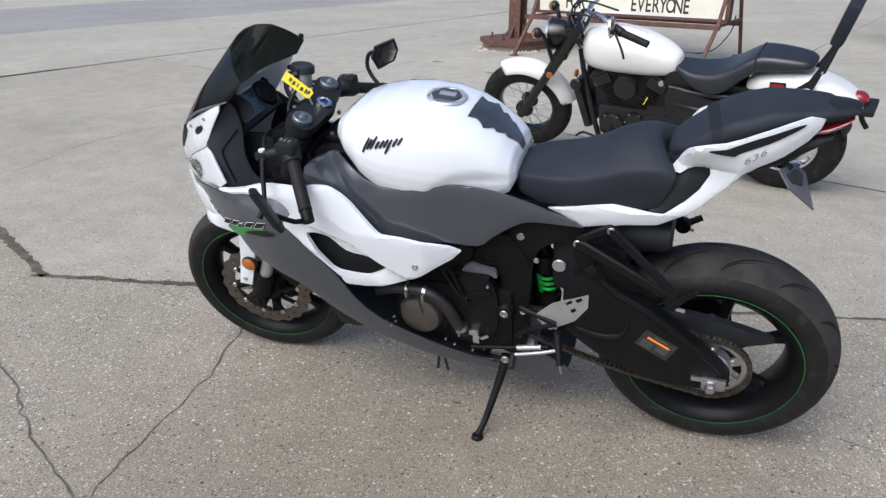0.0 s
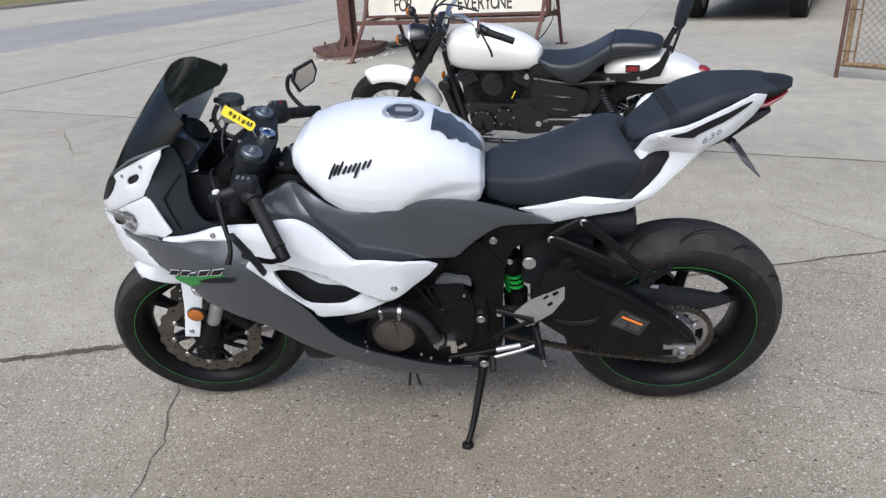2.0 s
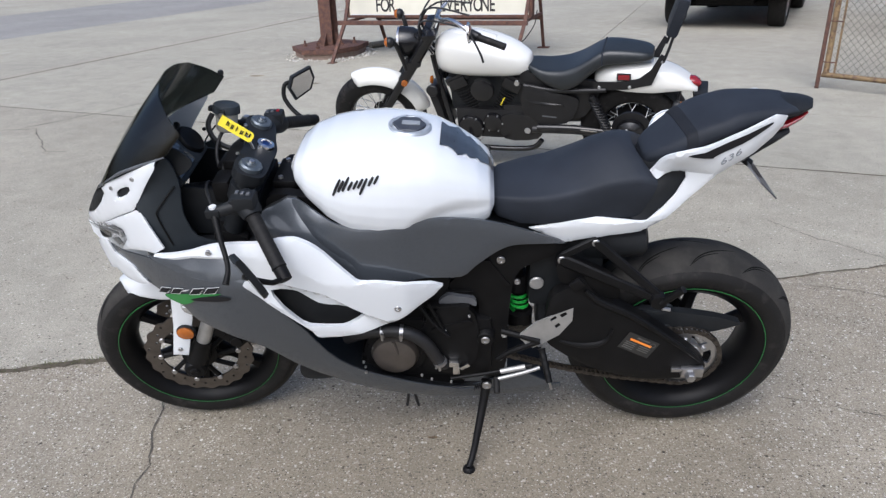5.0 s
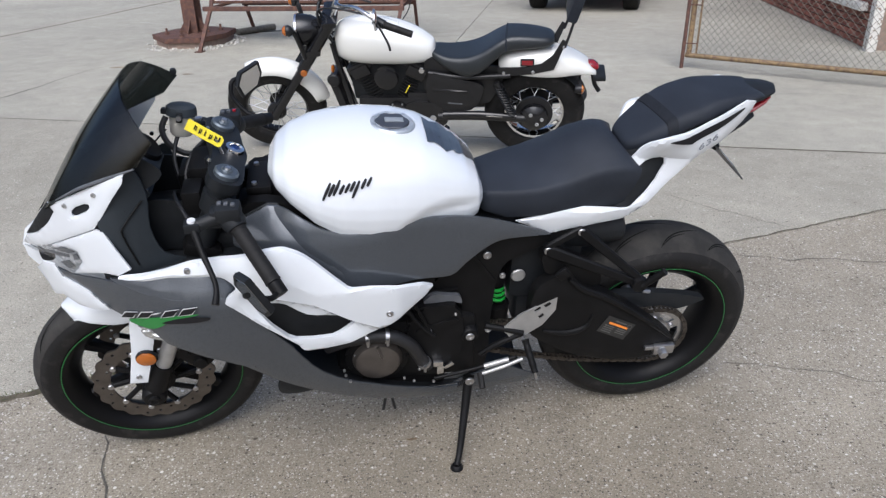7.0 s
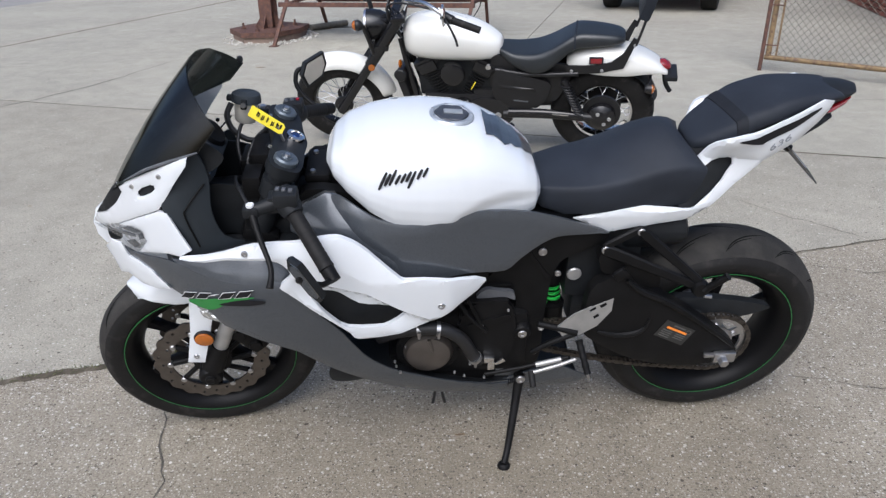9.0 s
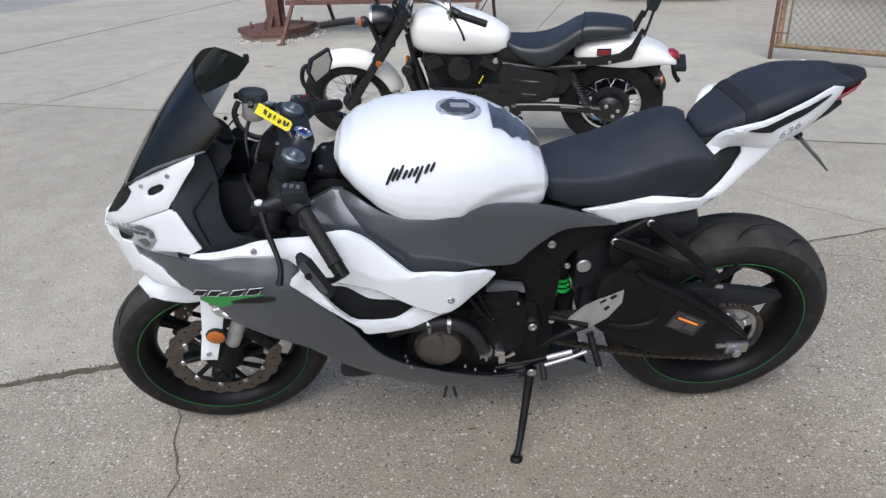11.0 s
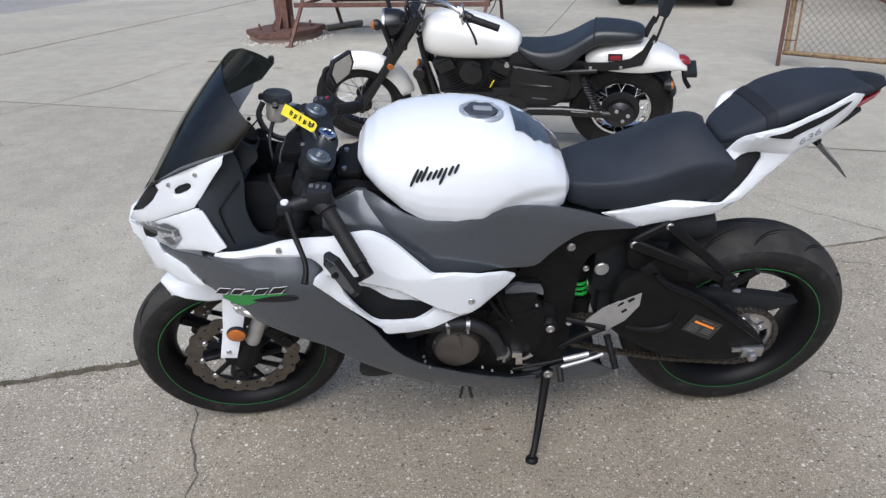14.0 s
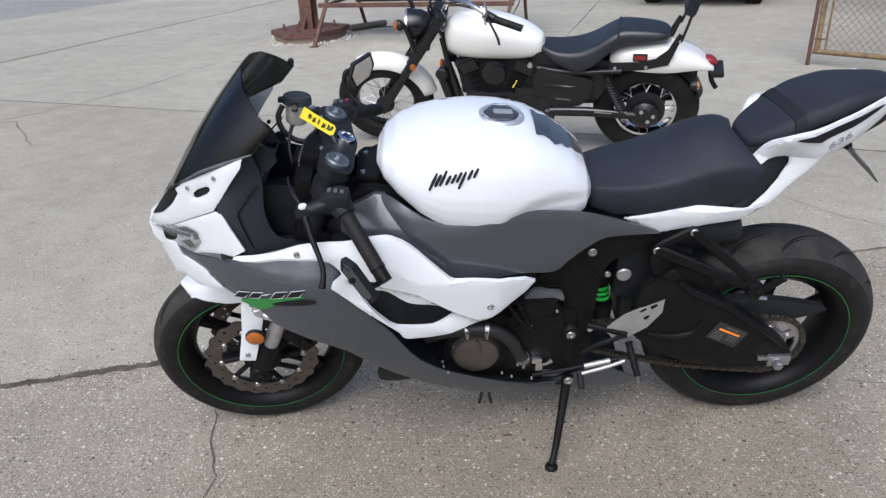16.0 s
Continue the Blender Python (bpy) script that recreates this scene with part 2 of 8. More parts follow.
def tinted(name, tint, gloss=0.12):
    """Thin tinted sheet: coloured see-through plus a clear gloss."""
    m = bpy.data.materials.new(name)
    m.use_nodes = True
    n, l = m.node_tree.nodes, m.node_tree.links
    tr, gl, mx, fr, pw, sc = n.new("ShaderNodeBsdfTransparent"), n.new("ShaderNodeBsdfGlossy"), n.new("ShaderNodeMixShader"), n.new("ShaderNodeLayerWeight"), n.new("ShaderNodeMath"), n.new("ShaderNodeMapRange")
    tr.inputs["Color"].default_value = (*tint, 1)
    gl.inputs["Roughness"].default_value = gloss
    fr.inputs["Blend"].default_value = 0.5
    pw.operation = "POWER"
    pw.inputs[1].default_value = 4.0
    sc.inputs["To Min"].default_value, sc.inputs["To Max"].default_value = 0.055, 0.75
    l.new(fr.outputs["Facing"], pw.inputs[0])
    l.new(pw.outputs[0], sc.inputs["Value"])
    l.new(sc.outputs["Result"], mx.inputs["Fac"])
    l.new(tr.outputs["BSDF"], mx.inputs[1])
    l.new(gl.outputs["BSDF"], mx.inputs[2])
    l.new(mx.outputs["Shader"], n["Material Output"].inputs["Surface"])
    return m

M_SCREEN = tinted("dark_smoked_screen", (0.175, 0.19, 0.19), 0.09)
M_LENS = tinted("clear_lens", (0.95, 0.96, 0.97), 0.03)
M_RESERVOIR = clear("milky_plastic", (0.70, 0.67, 0.60), 0.35, 0.25)
M_MIRROR = material("mirror_glass", (0.80, 0.82, 0.84), 0.03, 1.0, 0.01, 5, 0, 20)

# ---- modelling tools ----
from mathutils.geometry import delaunay_2d_cdt

def finish(bm, sharp=38):
    bmesh.ops.remove_doubles(bm, verts=bm.verts, dist=1e-5)
    bmesh.ops.recalc_face_normals(bm, faces=bm.faces)
    for f in bm.faces:
        f.smooth = True
    lim = radians(sharp)
    for e in bm.edges:
        e.smooth = not (len(e.link_faces) == 2 and e.calc_face_angle(0) > lim)

def mesh_of(name, bm, mat, sharp=38):
    finish(bm, sharp)
    me = bpy.data.meshes.new(name)
    bm.to_mesh(me)
    bm.free()
    me.materials.append(mat)
    return me

def part(name, bm, mat, parent, label="", sharp=38):
    ob = new(name, mesh_of(name, bm, mat, sharp))
    ob.parent = parent
    if label:
        tagged(ob, label)
    return ob

def thing(name, label, category, m=None, group="", kind=""):
    ob = new(name)
    ob.empty_display_size = 0.1
    if m is not None:
        ob.matrix_world = m
    return tagged(ob, label, category, group, kind)

def solid(name, bm, mat, label, category="", m=None, group="", kind="", sharp=38):
    ob = new(name, mesh_of(name, bm, mat, sharp))
    if m is not None:
        ob.matrix_world = m
    return tagged(ob, label, category, group, kind)

def V(*a):
    return Vector(a)

def spline(pts, steps=4, closed=False):
    """Catmull-Rom through the points, of any dimension."""
    n, out = len(pts), []
    P = [Vector(p) for p in pts]
    last = n if closed else n - 1
    for i in range(last):
        a, b, c, d = (P[(i + k) % n] if closed else P[min(max(i + k, 0), n - 1)] for k in (-1, 0, 1, 2))
        for s in range(steps):
            t = s / steps
            out.append(0.5 * (2 * b + (c - a) * t + (2 * a - 5 * b + 4 * c - d) * t * t + (3 * b - a - 3 * c + d) * t ** 3))
    if not closed:
        out.append(P[-1])
    return out

def interp(x, xs, ys):
    return float(np.interp(x, xs, ys))

def rings(bm, secs, closed=True, caps=True):
    """Skins a row of rings that have equal numbers of points."""
    vs = [[bm.verts.new(p) for p in s] for s in secs]
    n = len(vs[0])
    for a, b in zip(vs, vs[1:]):
        for i in range(n if closed else n - 1):
            j = (i + 1) % n
            bm.faces.new((a[i], a[j], b[j], b[i]))
    if caps and closed:
        for s in (vs[0], vs[-1]):
            c = bm.verts.new(sum((v.co for v in s), Vector()) / n)
            for i in range(n):
                bm.faces.new((s[i], s[(i + 1) % n], c))
    return bm

def tube(pts, r, n=10, smooth=4, bm=None, radii=None):
    """A round bar bent through the points."""
    bm = bm or bmesh.new()
    P = spline(pts, smooth) if smooth > 1 and len(pts) > 2 else [Vector(p) for p in pts]
    k = len(P)
    up, secs = None, []
    for i, p in enumerate(P):
        d = (P[min(i + 1, k - 1)] - P[max(i - 1, 0)]).normalized()
        if up is None:
            up = d.orthogonal().normalized()
        up = (up - d * up.dot(d)).normalized()
        side = d.cross(up)
        rr = r if radii is None else interp(i / (k - 1), np.linspace(0, 1, len(radii)), radii)
        secs.append([p + rr * (up * math.cos(2 * math.pi * j / n) + side * math.sin(2 * math.pi * j / n)) for j in range(n)])
    return rings(bm, secs)

def lathe(profile, n=48, bm=None, centre=(0, 0, 0), axis="y", closed=False):
    """Turns a profile of (radius, along) about an axis."""
    bm = bm or bmesh.new()
    c = Vector(centre)
    def at(r, a, t):
        x, z = r * math.cos(t), r * math.sin(t)
        return c + {"y": Vector((x, a, z)), "z": Vector((x, z, a)), "x": Vector((a, x, z))}[axis]
    prof = list(profile) + ([profile[0]] if closed else [])
    secs = [[at(max(r, 1e-4), a, 2 * math.pi * j / n) for j in range(n)] for r, a in prof]
    return rings(bm, secs, True, not closed)

def box(bm, centre, size, bevel=0.0, m=None):
    r = bmesh.ops.create_cube(bm, size=1.0)
    vs = r["verts"]
    bmesh.ops.scale(bm, vec=size, verts=vs)
    if bevel:
        es = list({e for v in vs for e in v.link_edges})
        made = bmesh.ops.bevel(bm, geom=es, offset=bevel, segments=2, affect="EDGES", profile=0.6)
        vs = list({v for f in made["faces"] for v in f.verts} | {v for v in vs if v.is_valid})
    if m is not None:
        bmesh.ops.transform(bm, matrix=m, verts=vs)
    bmesh.ops.translate(bm, vec=centre, verts=vs)
    return bm

def inside(p, poly):
    x, y, c = p[0], p[1], False
    n = len(poly)
    for i in range(n):
        (x1, y1), (x2, y2) = poly[i][:2], poly[(i + 1) % n][:2]
        if (y1 > y) != (y2 > y) and x < (x2 - x1) * (y - y1) / (y2 - y1) + x1:
            c = not c
    return c

def fill(outline, holes=(), step=0.02, creases=()):
    """Triangles that fill an outline with holes: points and index triples."""
    pts, edges = [], []
    for loop in (outline, *holes):
        k = len(pts)
        pts += [Vector(p[:2]) for p in loop]
        edges += [(k + i, k + (i + 1) % len(loop)) for i in range(len(loop))]
    for line in creases:
        run = [Vector(p[:2]) for p in line if inside(p, outline) and not any(inside(p, h) for h in holes)]
        k = len(pts)
        pts += run
        edges += [(k + i, k + i + 1) for i in range(len(run) - 1)]
    fixed = np.array([tuple(p) for p in pts])
    xs, ys = [p[0] for p in outline], [p[1] for p in outline]
    nx, ny = int((max(xs) - min(xs)) / step), int((max(ys) - min(ys)) / step)
    for i in range(nx + 1):
        for j in range(ny + 1):
            p = (min(xs) + (i + 0.5 + 0.25 * (j % 2)) * step, min(ys) + (j + 0.5) * step)
            if inside(p, outline) and not any(inside(p, h) for h in holes):
                if np.hypot(*(fixed - p).T).min() > step * 0.45:
                    pts.append(Vector(p))
    vs, _, fs, *_ = delaunay_2d_cdt(pts, edges, [], 0, 1e-6)
    tris = []
    for f in fs:
        c = sum((vs[i] for i in f), Vector((0, 0))) / 3
        if inside(c, outline) and not any(inside(c, h) for h in holes):
            tris.append(f)
    return vs, tris

def dense(loop, step):
    """The loop with its long edges cut into shorter ones."""
    out = []
    for a, b in zip(loop, loop[1:] + loop[:1]):
        k = max(1, int((b - a).length / step + 0.5)) if step < 0.04 else 1
        out += [a.lerp(b, i / k) for i in range(k)]
    return out

def shell(outline, wide, thick=0.004, holes=(), step=0.02, smooth=3, lift=0.0, side=-1, bm=None, rim=0.006, creases=()):
    """A curved panel: an outline in x, z laid on the surface y = side * wide(x, z), with thickness, a rolled rim and creases along given lines."""
    bm = bm or bmesh.new()
    o = spline(outline, smooth, True) if smooth > 1 else [Vector(p) for p in outline]
    hs = [spline(h, smooth, True) if smooth > 1 else [Vector(p) for p in h] for h in holes]
    o, hs = dense(o, step), [dense(h, step) for h in hs]
    vs, tris = fill(o, hs, step, creases)
    n = len(o) + sum(len(h) for h in hs)
    front = [bm.verts.new((p[0], side * (wide(p[0], p[1]) + lift - (rim * 0.35 if i < n else 0)), p[1])) for i, p in enumerate(vs)]
    back = [bm.verts.new((p[0], side * (wide(p[0], p[1]) + lift - thick - rim * 0.5), p[1])) for p in vs]
    count = {}
    for a, b, c in tris:
        bm.faces.new((front[a], front[b], front[c]))
        bm.faces.new((back[c], back[b], back[a]))
        for e in ((a, b), (b, c), (c, a)):
            count[tuple(sorted(e))] = count.get(tuple(sorted(e)), 0) + 1
    for (a, b), k in count.items():
        if k == 1:
            bm.faces.new((front[a], front[b], back[b], back[a]))
    return bm

def plate(outline, y0, y1, smooth=1, holes=(), step=0.2, bevel=0.0, bm=None):
    """A flat plate cut to an outline in x, z, between two values of y, with chamfered front edge."""
    return shell(outline, lambda x, z: -y0, abs(y1 - y0), holes, step, smooth, 0, -1, bm, bevel)

def tape(bm, pts, widths, z, seed=0):
    """A flat ragged strip along points on the ground."""
    rnd = random.Random(seed)
    P = [Vector((*p[:2], 0)) for p in pts]
    left, right = [], []
    for i, p in enumerate(P):
        d = (P[min(i + 1, len(P) - 1)] - P[max(i - 1, 0)]).normalized()
        s = Vector((-d.y, d.x, 0))
        w = interp(i / max(1, len(P) - 1), np.linspace(0, 1, len(widths)), widths)
        left.append(bm.verts.new(p + s * w * rnd.uniform(0.3, 0.7) + Vector((0, 0, z))))
        right.append(bm.verts.new(p - s * w * rnd.uniform(0.3, 0.7) + Vector((0, 0, z))))
    for i in range(len(P) - 1):
        bm.faces.new((left[i], right[i], right[i + 1], left[i + 1]))
    return bm

def wander(a, b, step, amp, seed):
    """Points from a to b that stray a little sideways."""
    rnd = random.Random(seed)
    a, b = Vector(a), Vector(b)
    n = max(2, int((b - a).length / step))
    d = (b - a).normalized()
    s = Vector((-d.y, d.x))
    off, out = 0.0, []
    for i in range(n + 1):
        off += rnd.uniform(-amp, amp)
        off *= 0.85
        out.append(a + (b - a) * i / n + s * off * (0 if i in (0, n) else 1))
    return out

def letters(body, size, mat, parent, m, name="lettering", label="", shear=0.0, depth=0.0008, bold=0.0):
    """Raised letters of the built-in font as a mesh."""
    cu = bpy.data.curves.new(name, "FONT")
    cu.body, cu.size, cu.extrude, cu.shear, cu.offset, cu.resolution_u = body, size, depth, shear, bold, 4
    cu.align_x, cu.align_y = "CENTER", "CENTER"
    tmp = bpy.data.objects.new(name, cu)
    scene.collection.objects.link(tmp)
    dg = bpy.context.evaluated_depsgraph_get()
    me = bpy.data.meshes.new_from_object(tmp.evaluated_get(dg))
    bpy.data.objects.remove(tmp)
    bpy.data.curves.remove(cu)
    me.materials.clear()
    me.materials.append(mat)
    ob = new(name, me)
    ob.parent = parent
    ob.matrix_local = m
    if label:
        tagged(ob, label)
    return ob

# ---- ground ----
RD, RN = Vector((0.235, 0.972)), Vector((-0.972, 0.235))
def road_point(n, u):
    return RN * n + RD * u

def slab_mesh(poly, z0, z1):
    bm = bmesh.new()
    top = [bm.verts.new((p[0], p[1], z1)) for p in poly]
    low = [bm.verts.new((p[0], p[1], z0)) for p in poly]
    bm.faces.new(top)
    bm.faces.new(low[::-1])
    for i in range(len(poly)):
        j = (i + 1) % len(poly)
        bm.faces.new((top[j], top[i], low[i], low[j]))
    return bm

bm = bmesh.new()
bmesh.ops.create_grid(bm, x_segments=8, y_segments=8, size=900)
bmesh.ops.translate(bm, vec=(0, 0, -0.016), verts=bm.verts)
ground = solid("ground", bm, M_DIRT, "dirt and weeds showing in the joints between concrete slabs", "ground", kind="structure")

def joint1(x, o=0.0):
    return (x, 0.61 + 0.297 * x + o)
def joint2(x, o=0.0):
    return (x, 3.245 - 0.3126 * x + o)
def joint3(y, o=0.0):
    return (0.70 + (y - 6.48) * 0.2527 + o, y)

G1, G2, G3 = 0.0045, 0.004, 0.005
near = [joint1(-2.04, -G1), joint1(4.335, -G1), joint2(4.335, -G1), joint2(16, -G1), (16, -16), tuple(road_point(7.57, -16)), (-7.14, 2.30 - G1), (-2.66, 0.275 - G1)]
edge = [tuple(road_point(7.57, u)) for u in (-16, 70)]
def on_edge(x_of_joint2):
    """Where the second joint meets the road's edge."""
    for k in range(4000):
        p = road_point(7.57, -8 + k * 0.02)
        if p[1] > 3.245 - 0.3126 * p[0]:
            return p
corner = on_edge(0)
middle = [joint1(-2.04, G1), joint1(4.305, G1), joint2(4.305, -G2), joint2(corner[0], -G2), (-7.13, 2.30 + G1), (-2.66, 0.275 + G1)]
cross = (0.70 + (3.286 - 6.48) * 0.2527, 3.286)
back_left = [joint2(corner[0], G2), (cross[0] - G3, joint2(cross[0])[1] + G2), joint3(70, -G3), tuple(road_point(7.565, 66))]
back_right = [(cross[0] + G3, joint2(cross[0])[1] + G2), joint2(45, G2), (60, 70), joint3(70, G3)]
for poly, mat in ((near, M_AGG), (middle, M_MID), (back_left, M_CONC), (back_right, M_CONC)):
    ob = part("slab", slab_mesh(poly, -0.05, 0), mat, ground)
strips = ((7.60, 11.85, M_CONC, "gutter"), (11.86, 17.2, M_ASPH, "road"), (17.21, 27.5, M_CONC, "road"))
for a, b, mat, nm in strips:
    poly = [tuple(road_point(n, u)) for n, u in ((a, -30), (a, 160), (b, 160), (b, -30))]
    solid(nm, slab_mesh(poly, -0.05, -0.002), mat, "worn grey street surface beside the concrete lot", "road", kind="structure")
poly = [tuple(road_point(n, u)) for n, u in ((27.55, -60), (27.55, 200), (90, 200), (90, -60))]
solid("grass_verge", slab_mesh(poly, -0.05, 0.10), M_GRASS, "dry yellow grass verge beyond the street", "grass", kind="structure")
kerb = slab_mesh([tuple(road_point(n, u)) for n, u in ((27.3, -60), (27.3, 200), (27.54, 200), (27.54, -60))], -0.05, 0.13)
solid("kerb", kerb, M_CONC, "pale concrete kerb along the far verge", "kerb", kind="structure")

# cracks in the slabs
CRACKS = (
    ((-0.96, -0.03), (-0.92, -0.18), 0.008), ((-0.92, -0.18), (-0.87, -0.30), 0.012), ((-0.87, -0.30), (-0.83, -0.56), 0.007), ((-0.83, -0.56), (-0.70, -1.2), 0.008),
    ((-2.3, -0.25), (-1.553, -0.573), 0.012), ((-1.553, -0.573), (-1.256, -0.736), 0.012), ((-1.256, -0.736), (-0.70, -0.99), 0.010),
    ((1.506, 1.728), (1.707, 1.442), 0.008), ((1.707, 1.442), (1.909, 1.205), 0.008), ((1.40, 0.96), (1.618, 0.908), 0.008), ((1.618, 0.908), (1.702, 0.848), 0.010), ((1.702, 0.848), (1.853, 0.85), 0.012), ((1.853, 0.85), (3.2, 0.52), 0.010),
    ((1.05, 0.12), (1.279, 0.053), 0.006), ((1.279, 0.053), (1.396, 0.018), 0.008), ((1.396, 0.018), (1.458, -0.041), 0.009), ((1.458, -0.041), (1.9, -0.09), 0.006),
    ((-4.5, 3.75), (-4.0, 3.86), 0.016), ((-4.174, 3.87), (-3.75, 4.52), 0.024), ((-3.75, 4.52), (-3.38, 5.56), 0.026), ((-3.38, 5.56), (-3.2, 6.42), 0.018), ((-3.2, 6.42), (-2.4, 7.6), 0.012), 
    ((-4.02, 3.85), (-3.44, 3.07), 0.014), ((-3.44, 3.07), (-3.26, 3.09), 0.014), ((-4.53, 1.88), (-4.32, 2.59), 0.012), ((-4.24, 2.77), (-4.07, 3.49), 0.012), ((-3.57, 1.05), (-3.72, 1.83), 0.010), ((-3.72, 1.83), (-3.62, 2.40), 0.012),
    ((-12.9, 12.0), (-9.0, 22.0), 0.03), ((2.4, 4.2), (6.0, 3.4), 0.008),
)
bm = bmesh.new()
for i, (a, b, w) in enumerate(CRACKS):
    tape(bm, wander(a, b, 0.035, 0.012, i), [w * 0.35, w * 0.6, w * 0.3, w * 0.65, w * 0.35], 0.0025, i)
solid("ground_cracks", bm, M_CRACK, "thin dark cracks running through the concrete", "cracks", kind="stuff")
# dirt and weeds lying in the wide joint
bm = bmesh.new()
tape(bm, wander(joint1(-2.1), joint1(3.5), 0.03, 0.006, 5), [0.03, 0.036, 0.026, 0.02, 0.010, 0.008, 0.008], 0.002, 7)
tape(bm, wander((-2.04, 0.008), (-3.5, 0.655), 0.03, 0.006, 6), [0.04, 0.05, 0.03], 0.002, 8)
tape(bm, wander(joint2(-5.5), joint2(9.0), 0.05, 0.005, 15), [0.010, 0.008, 0.014, 0.018, 0.016, 0.014], 0.002, 16)
solid("joint_dirt", bm, M_DIRT, "dark soil and moss filling the slab joint", "dirt", kind="stuff")
bm = bmesh.new()
tape(bm, wander(road_point(7.585, -8), road_point(7.585, 45), 0.12, 0.012, 25), [0.05, 0.06, 0.04, 0.06], 0.002, 26)
solid("gutter_dirt", bm, material("tan_grit", (0.17, 0.145, 0.112), 0.95, 0, 0.3, 10, 0.6, 160, 0.1), "tan grit along the edge of the street", "dirt", kind="stuff")
rnd = random.Random(3)
bm = bmesh.new()
for i in range(240):
    t = rnd.random() ** 0.8
    x, y = joint1(-1.9 + 1.0 * t + rnd.gauss(0, 0.02), rnd.gauss(0, 0.012))
    hgt, a = rnd.uniform(0.006, 0.02), rnd.uniform(0, 6.28)
    d = Vector((math.cos(a), math.sin(a), 0)) * 0.0022
    lean = Vector((rnd.gauss(0, 0.008), rnd.gauss(0, 0.008), hgt))
    p = Vector((x, y, 0))
    bm.faces.new((bm.verts.new(p - d), bm.verts.new(p + d), bm.verts.new(p + lean)))
M_WEED = material("small_weeds", (0.10, 0.105, 0.05), 0.9, 0, 0.3, 20, 0, 50, 0.2)
solid("weeds", bm, M_WEED, "tiny green weeds growing from the slab joint", "weeds", kind="stuff")
# gravel chips, loose and half sunk in the worn surface
def chips(name, count, rmin, rmax, mat, label, seed):
    """Many small flattened stones as one mesh, thinning out over the far slab."""
    r_ = random.Random(seed)
    vs, fs = [], []
    while len(vs) < count * 6:
        x, y = r_.uniform(-2.6, 2.6), r_.uniform(-1.1, 2.2)
        if y > 0.61 + 0.297 * x and r_.random() > 0.35:
            continue
        if r_.random() < 0.10:
            x, y = -1.45 + r_.gauss(0, 0.2), 0.17 + r_.gauss(0, 0.07)
        r, a = r_.uniform(rmin, rmax), r_.uniform(0, 6.28)
        k = len(vs)
        for q in range(4):
            e = r * r_.uniform(0.7, 1.2) * (0.75 if q % 2 else 1)
            vs.append((x + e * math.cos(a + q * 1.57), y + e * math.sin(a + q * 1.57), r * r_.uniform(0.02, 0.12)))
        vs += [(x + r * r_.uniform(-0.2, 0.2), y + r * r_.uniform(-0.2, 0.2), r * r_.uniform(0.25, 0.55)), (x, y, -0.001)]
        for q in range(4):
            fs += [(k + q, k + (q + 1) % 4, k + 4), (k + (q + 1) % 4, k + q, k + 5)]
    me = bpy.data.meshes.new(name)
    me.from_pydata(vs, [], fs)
    me.materials.append(mat)
    tagged(new(name, me), label, "gravel", "", "stuff")
chips("gravel", 2600, 0.0018, 0.0046, material("gravel_chips", (0.46, 0.44, 0.40), 0.8, 0, 0.45, 60, 0.2, 200, 0.3), "pale gravel chips showing in the worn concrete", 4)
M_CHIP = bpy.data.materials["gravel_chips"]
chips("dark_gravel", 1700, 0.0016, 0.0042, material("dark_chips", (0.075, 0.063, 0.052), 0.85, 0, 0.5, 60, 0.2, 200, 0.3), "dark brown gravel chips showing in the worn concrete", 9)

# ---- outlines of the sport motorcycle's panels: x along the machine, z up ----
NOSE = [(-0.939, 0.751), (-0.906, 0.796), (-0.862, 0.823), (-0.821, 0.866), (-0.798, 0.898), (-0.807, 0.917), (-0.700, 0.974), (-0.636, 1.005), (-0.617, 1.012), (-0.623, 0.994), (-0.653, 0.956), (-0.682, 0.916), (-0.711, 0.878), (-0.772, 0.844), (-0.840, 0.801)]
NOSE_LOW = [(-0.838, 0.799), (-0.773, 0.840), (-0.710, 0.875), (-0.693, 0.873), (-0.676, 0.834), (-0.653, 0.786), (-0.687, 0.762), (-0.715, 0.762), (-0.763, 0.750), (-0.798, 0.737), (-0.768, 0.778), (-0.770, 0.805), (-0.798, 0.809)]
NOSE_SLOT = [(-0.754, 0.904), (-0.751, 0.914), (-0.739, 0.925), (-0.716, 0.937), (-0.707, 0.937), (-0.707, 0.929), (-0.718, 0.917), (-0.742, 0.902), (-0.751, 0.899)]
NOSE_GRILLE = [(-0.911, 0.793), (-0.846, 0.875), (-0.811, 0.915), (-0.794, 0.906), (-0.801, 0.889), (-0.831, 0.855), (-0.866, 0.822)]
LAMP = [(-0.935, 0.749), (-0.841, 0.798), (-0.794, 0.809), (-0.770, 0.807), (-0.765, 0.782), (-0.784, 0.756), (-0.807, 0.733), (-0.825, 0.742), (-0.837, 0.764), (-0.877, 0.765)]
CHIN = [(-0.916, 0.696), (-0.881, 0.738), (-0.847, 0.745), (-0.835, 0.713), (-0.779, 0.698), (-0.734, 0.656), (-0.778, 0.640), (-0.819, 0.637), (-0.856, 0.653), (-0.885, 0.638), (-0.895, 0.667)]
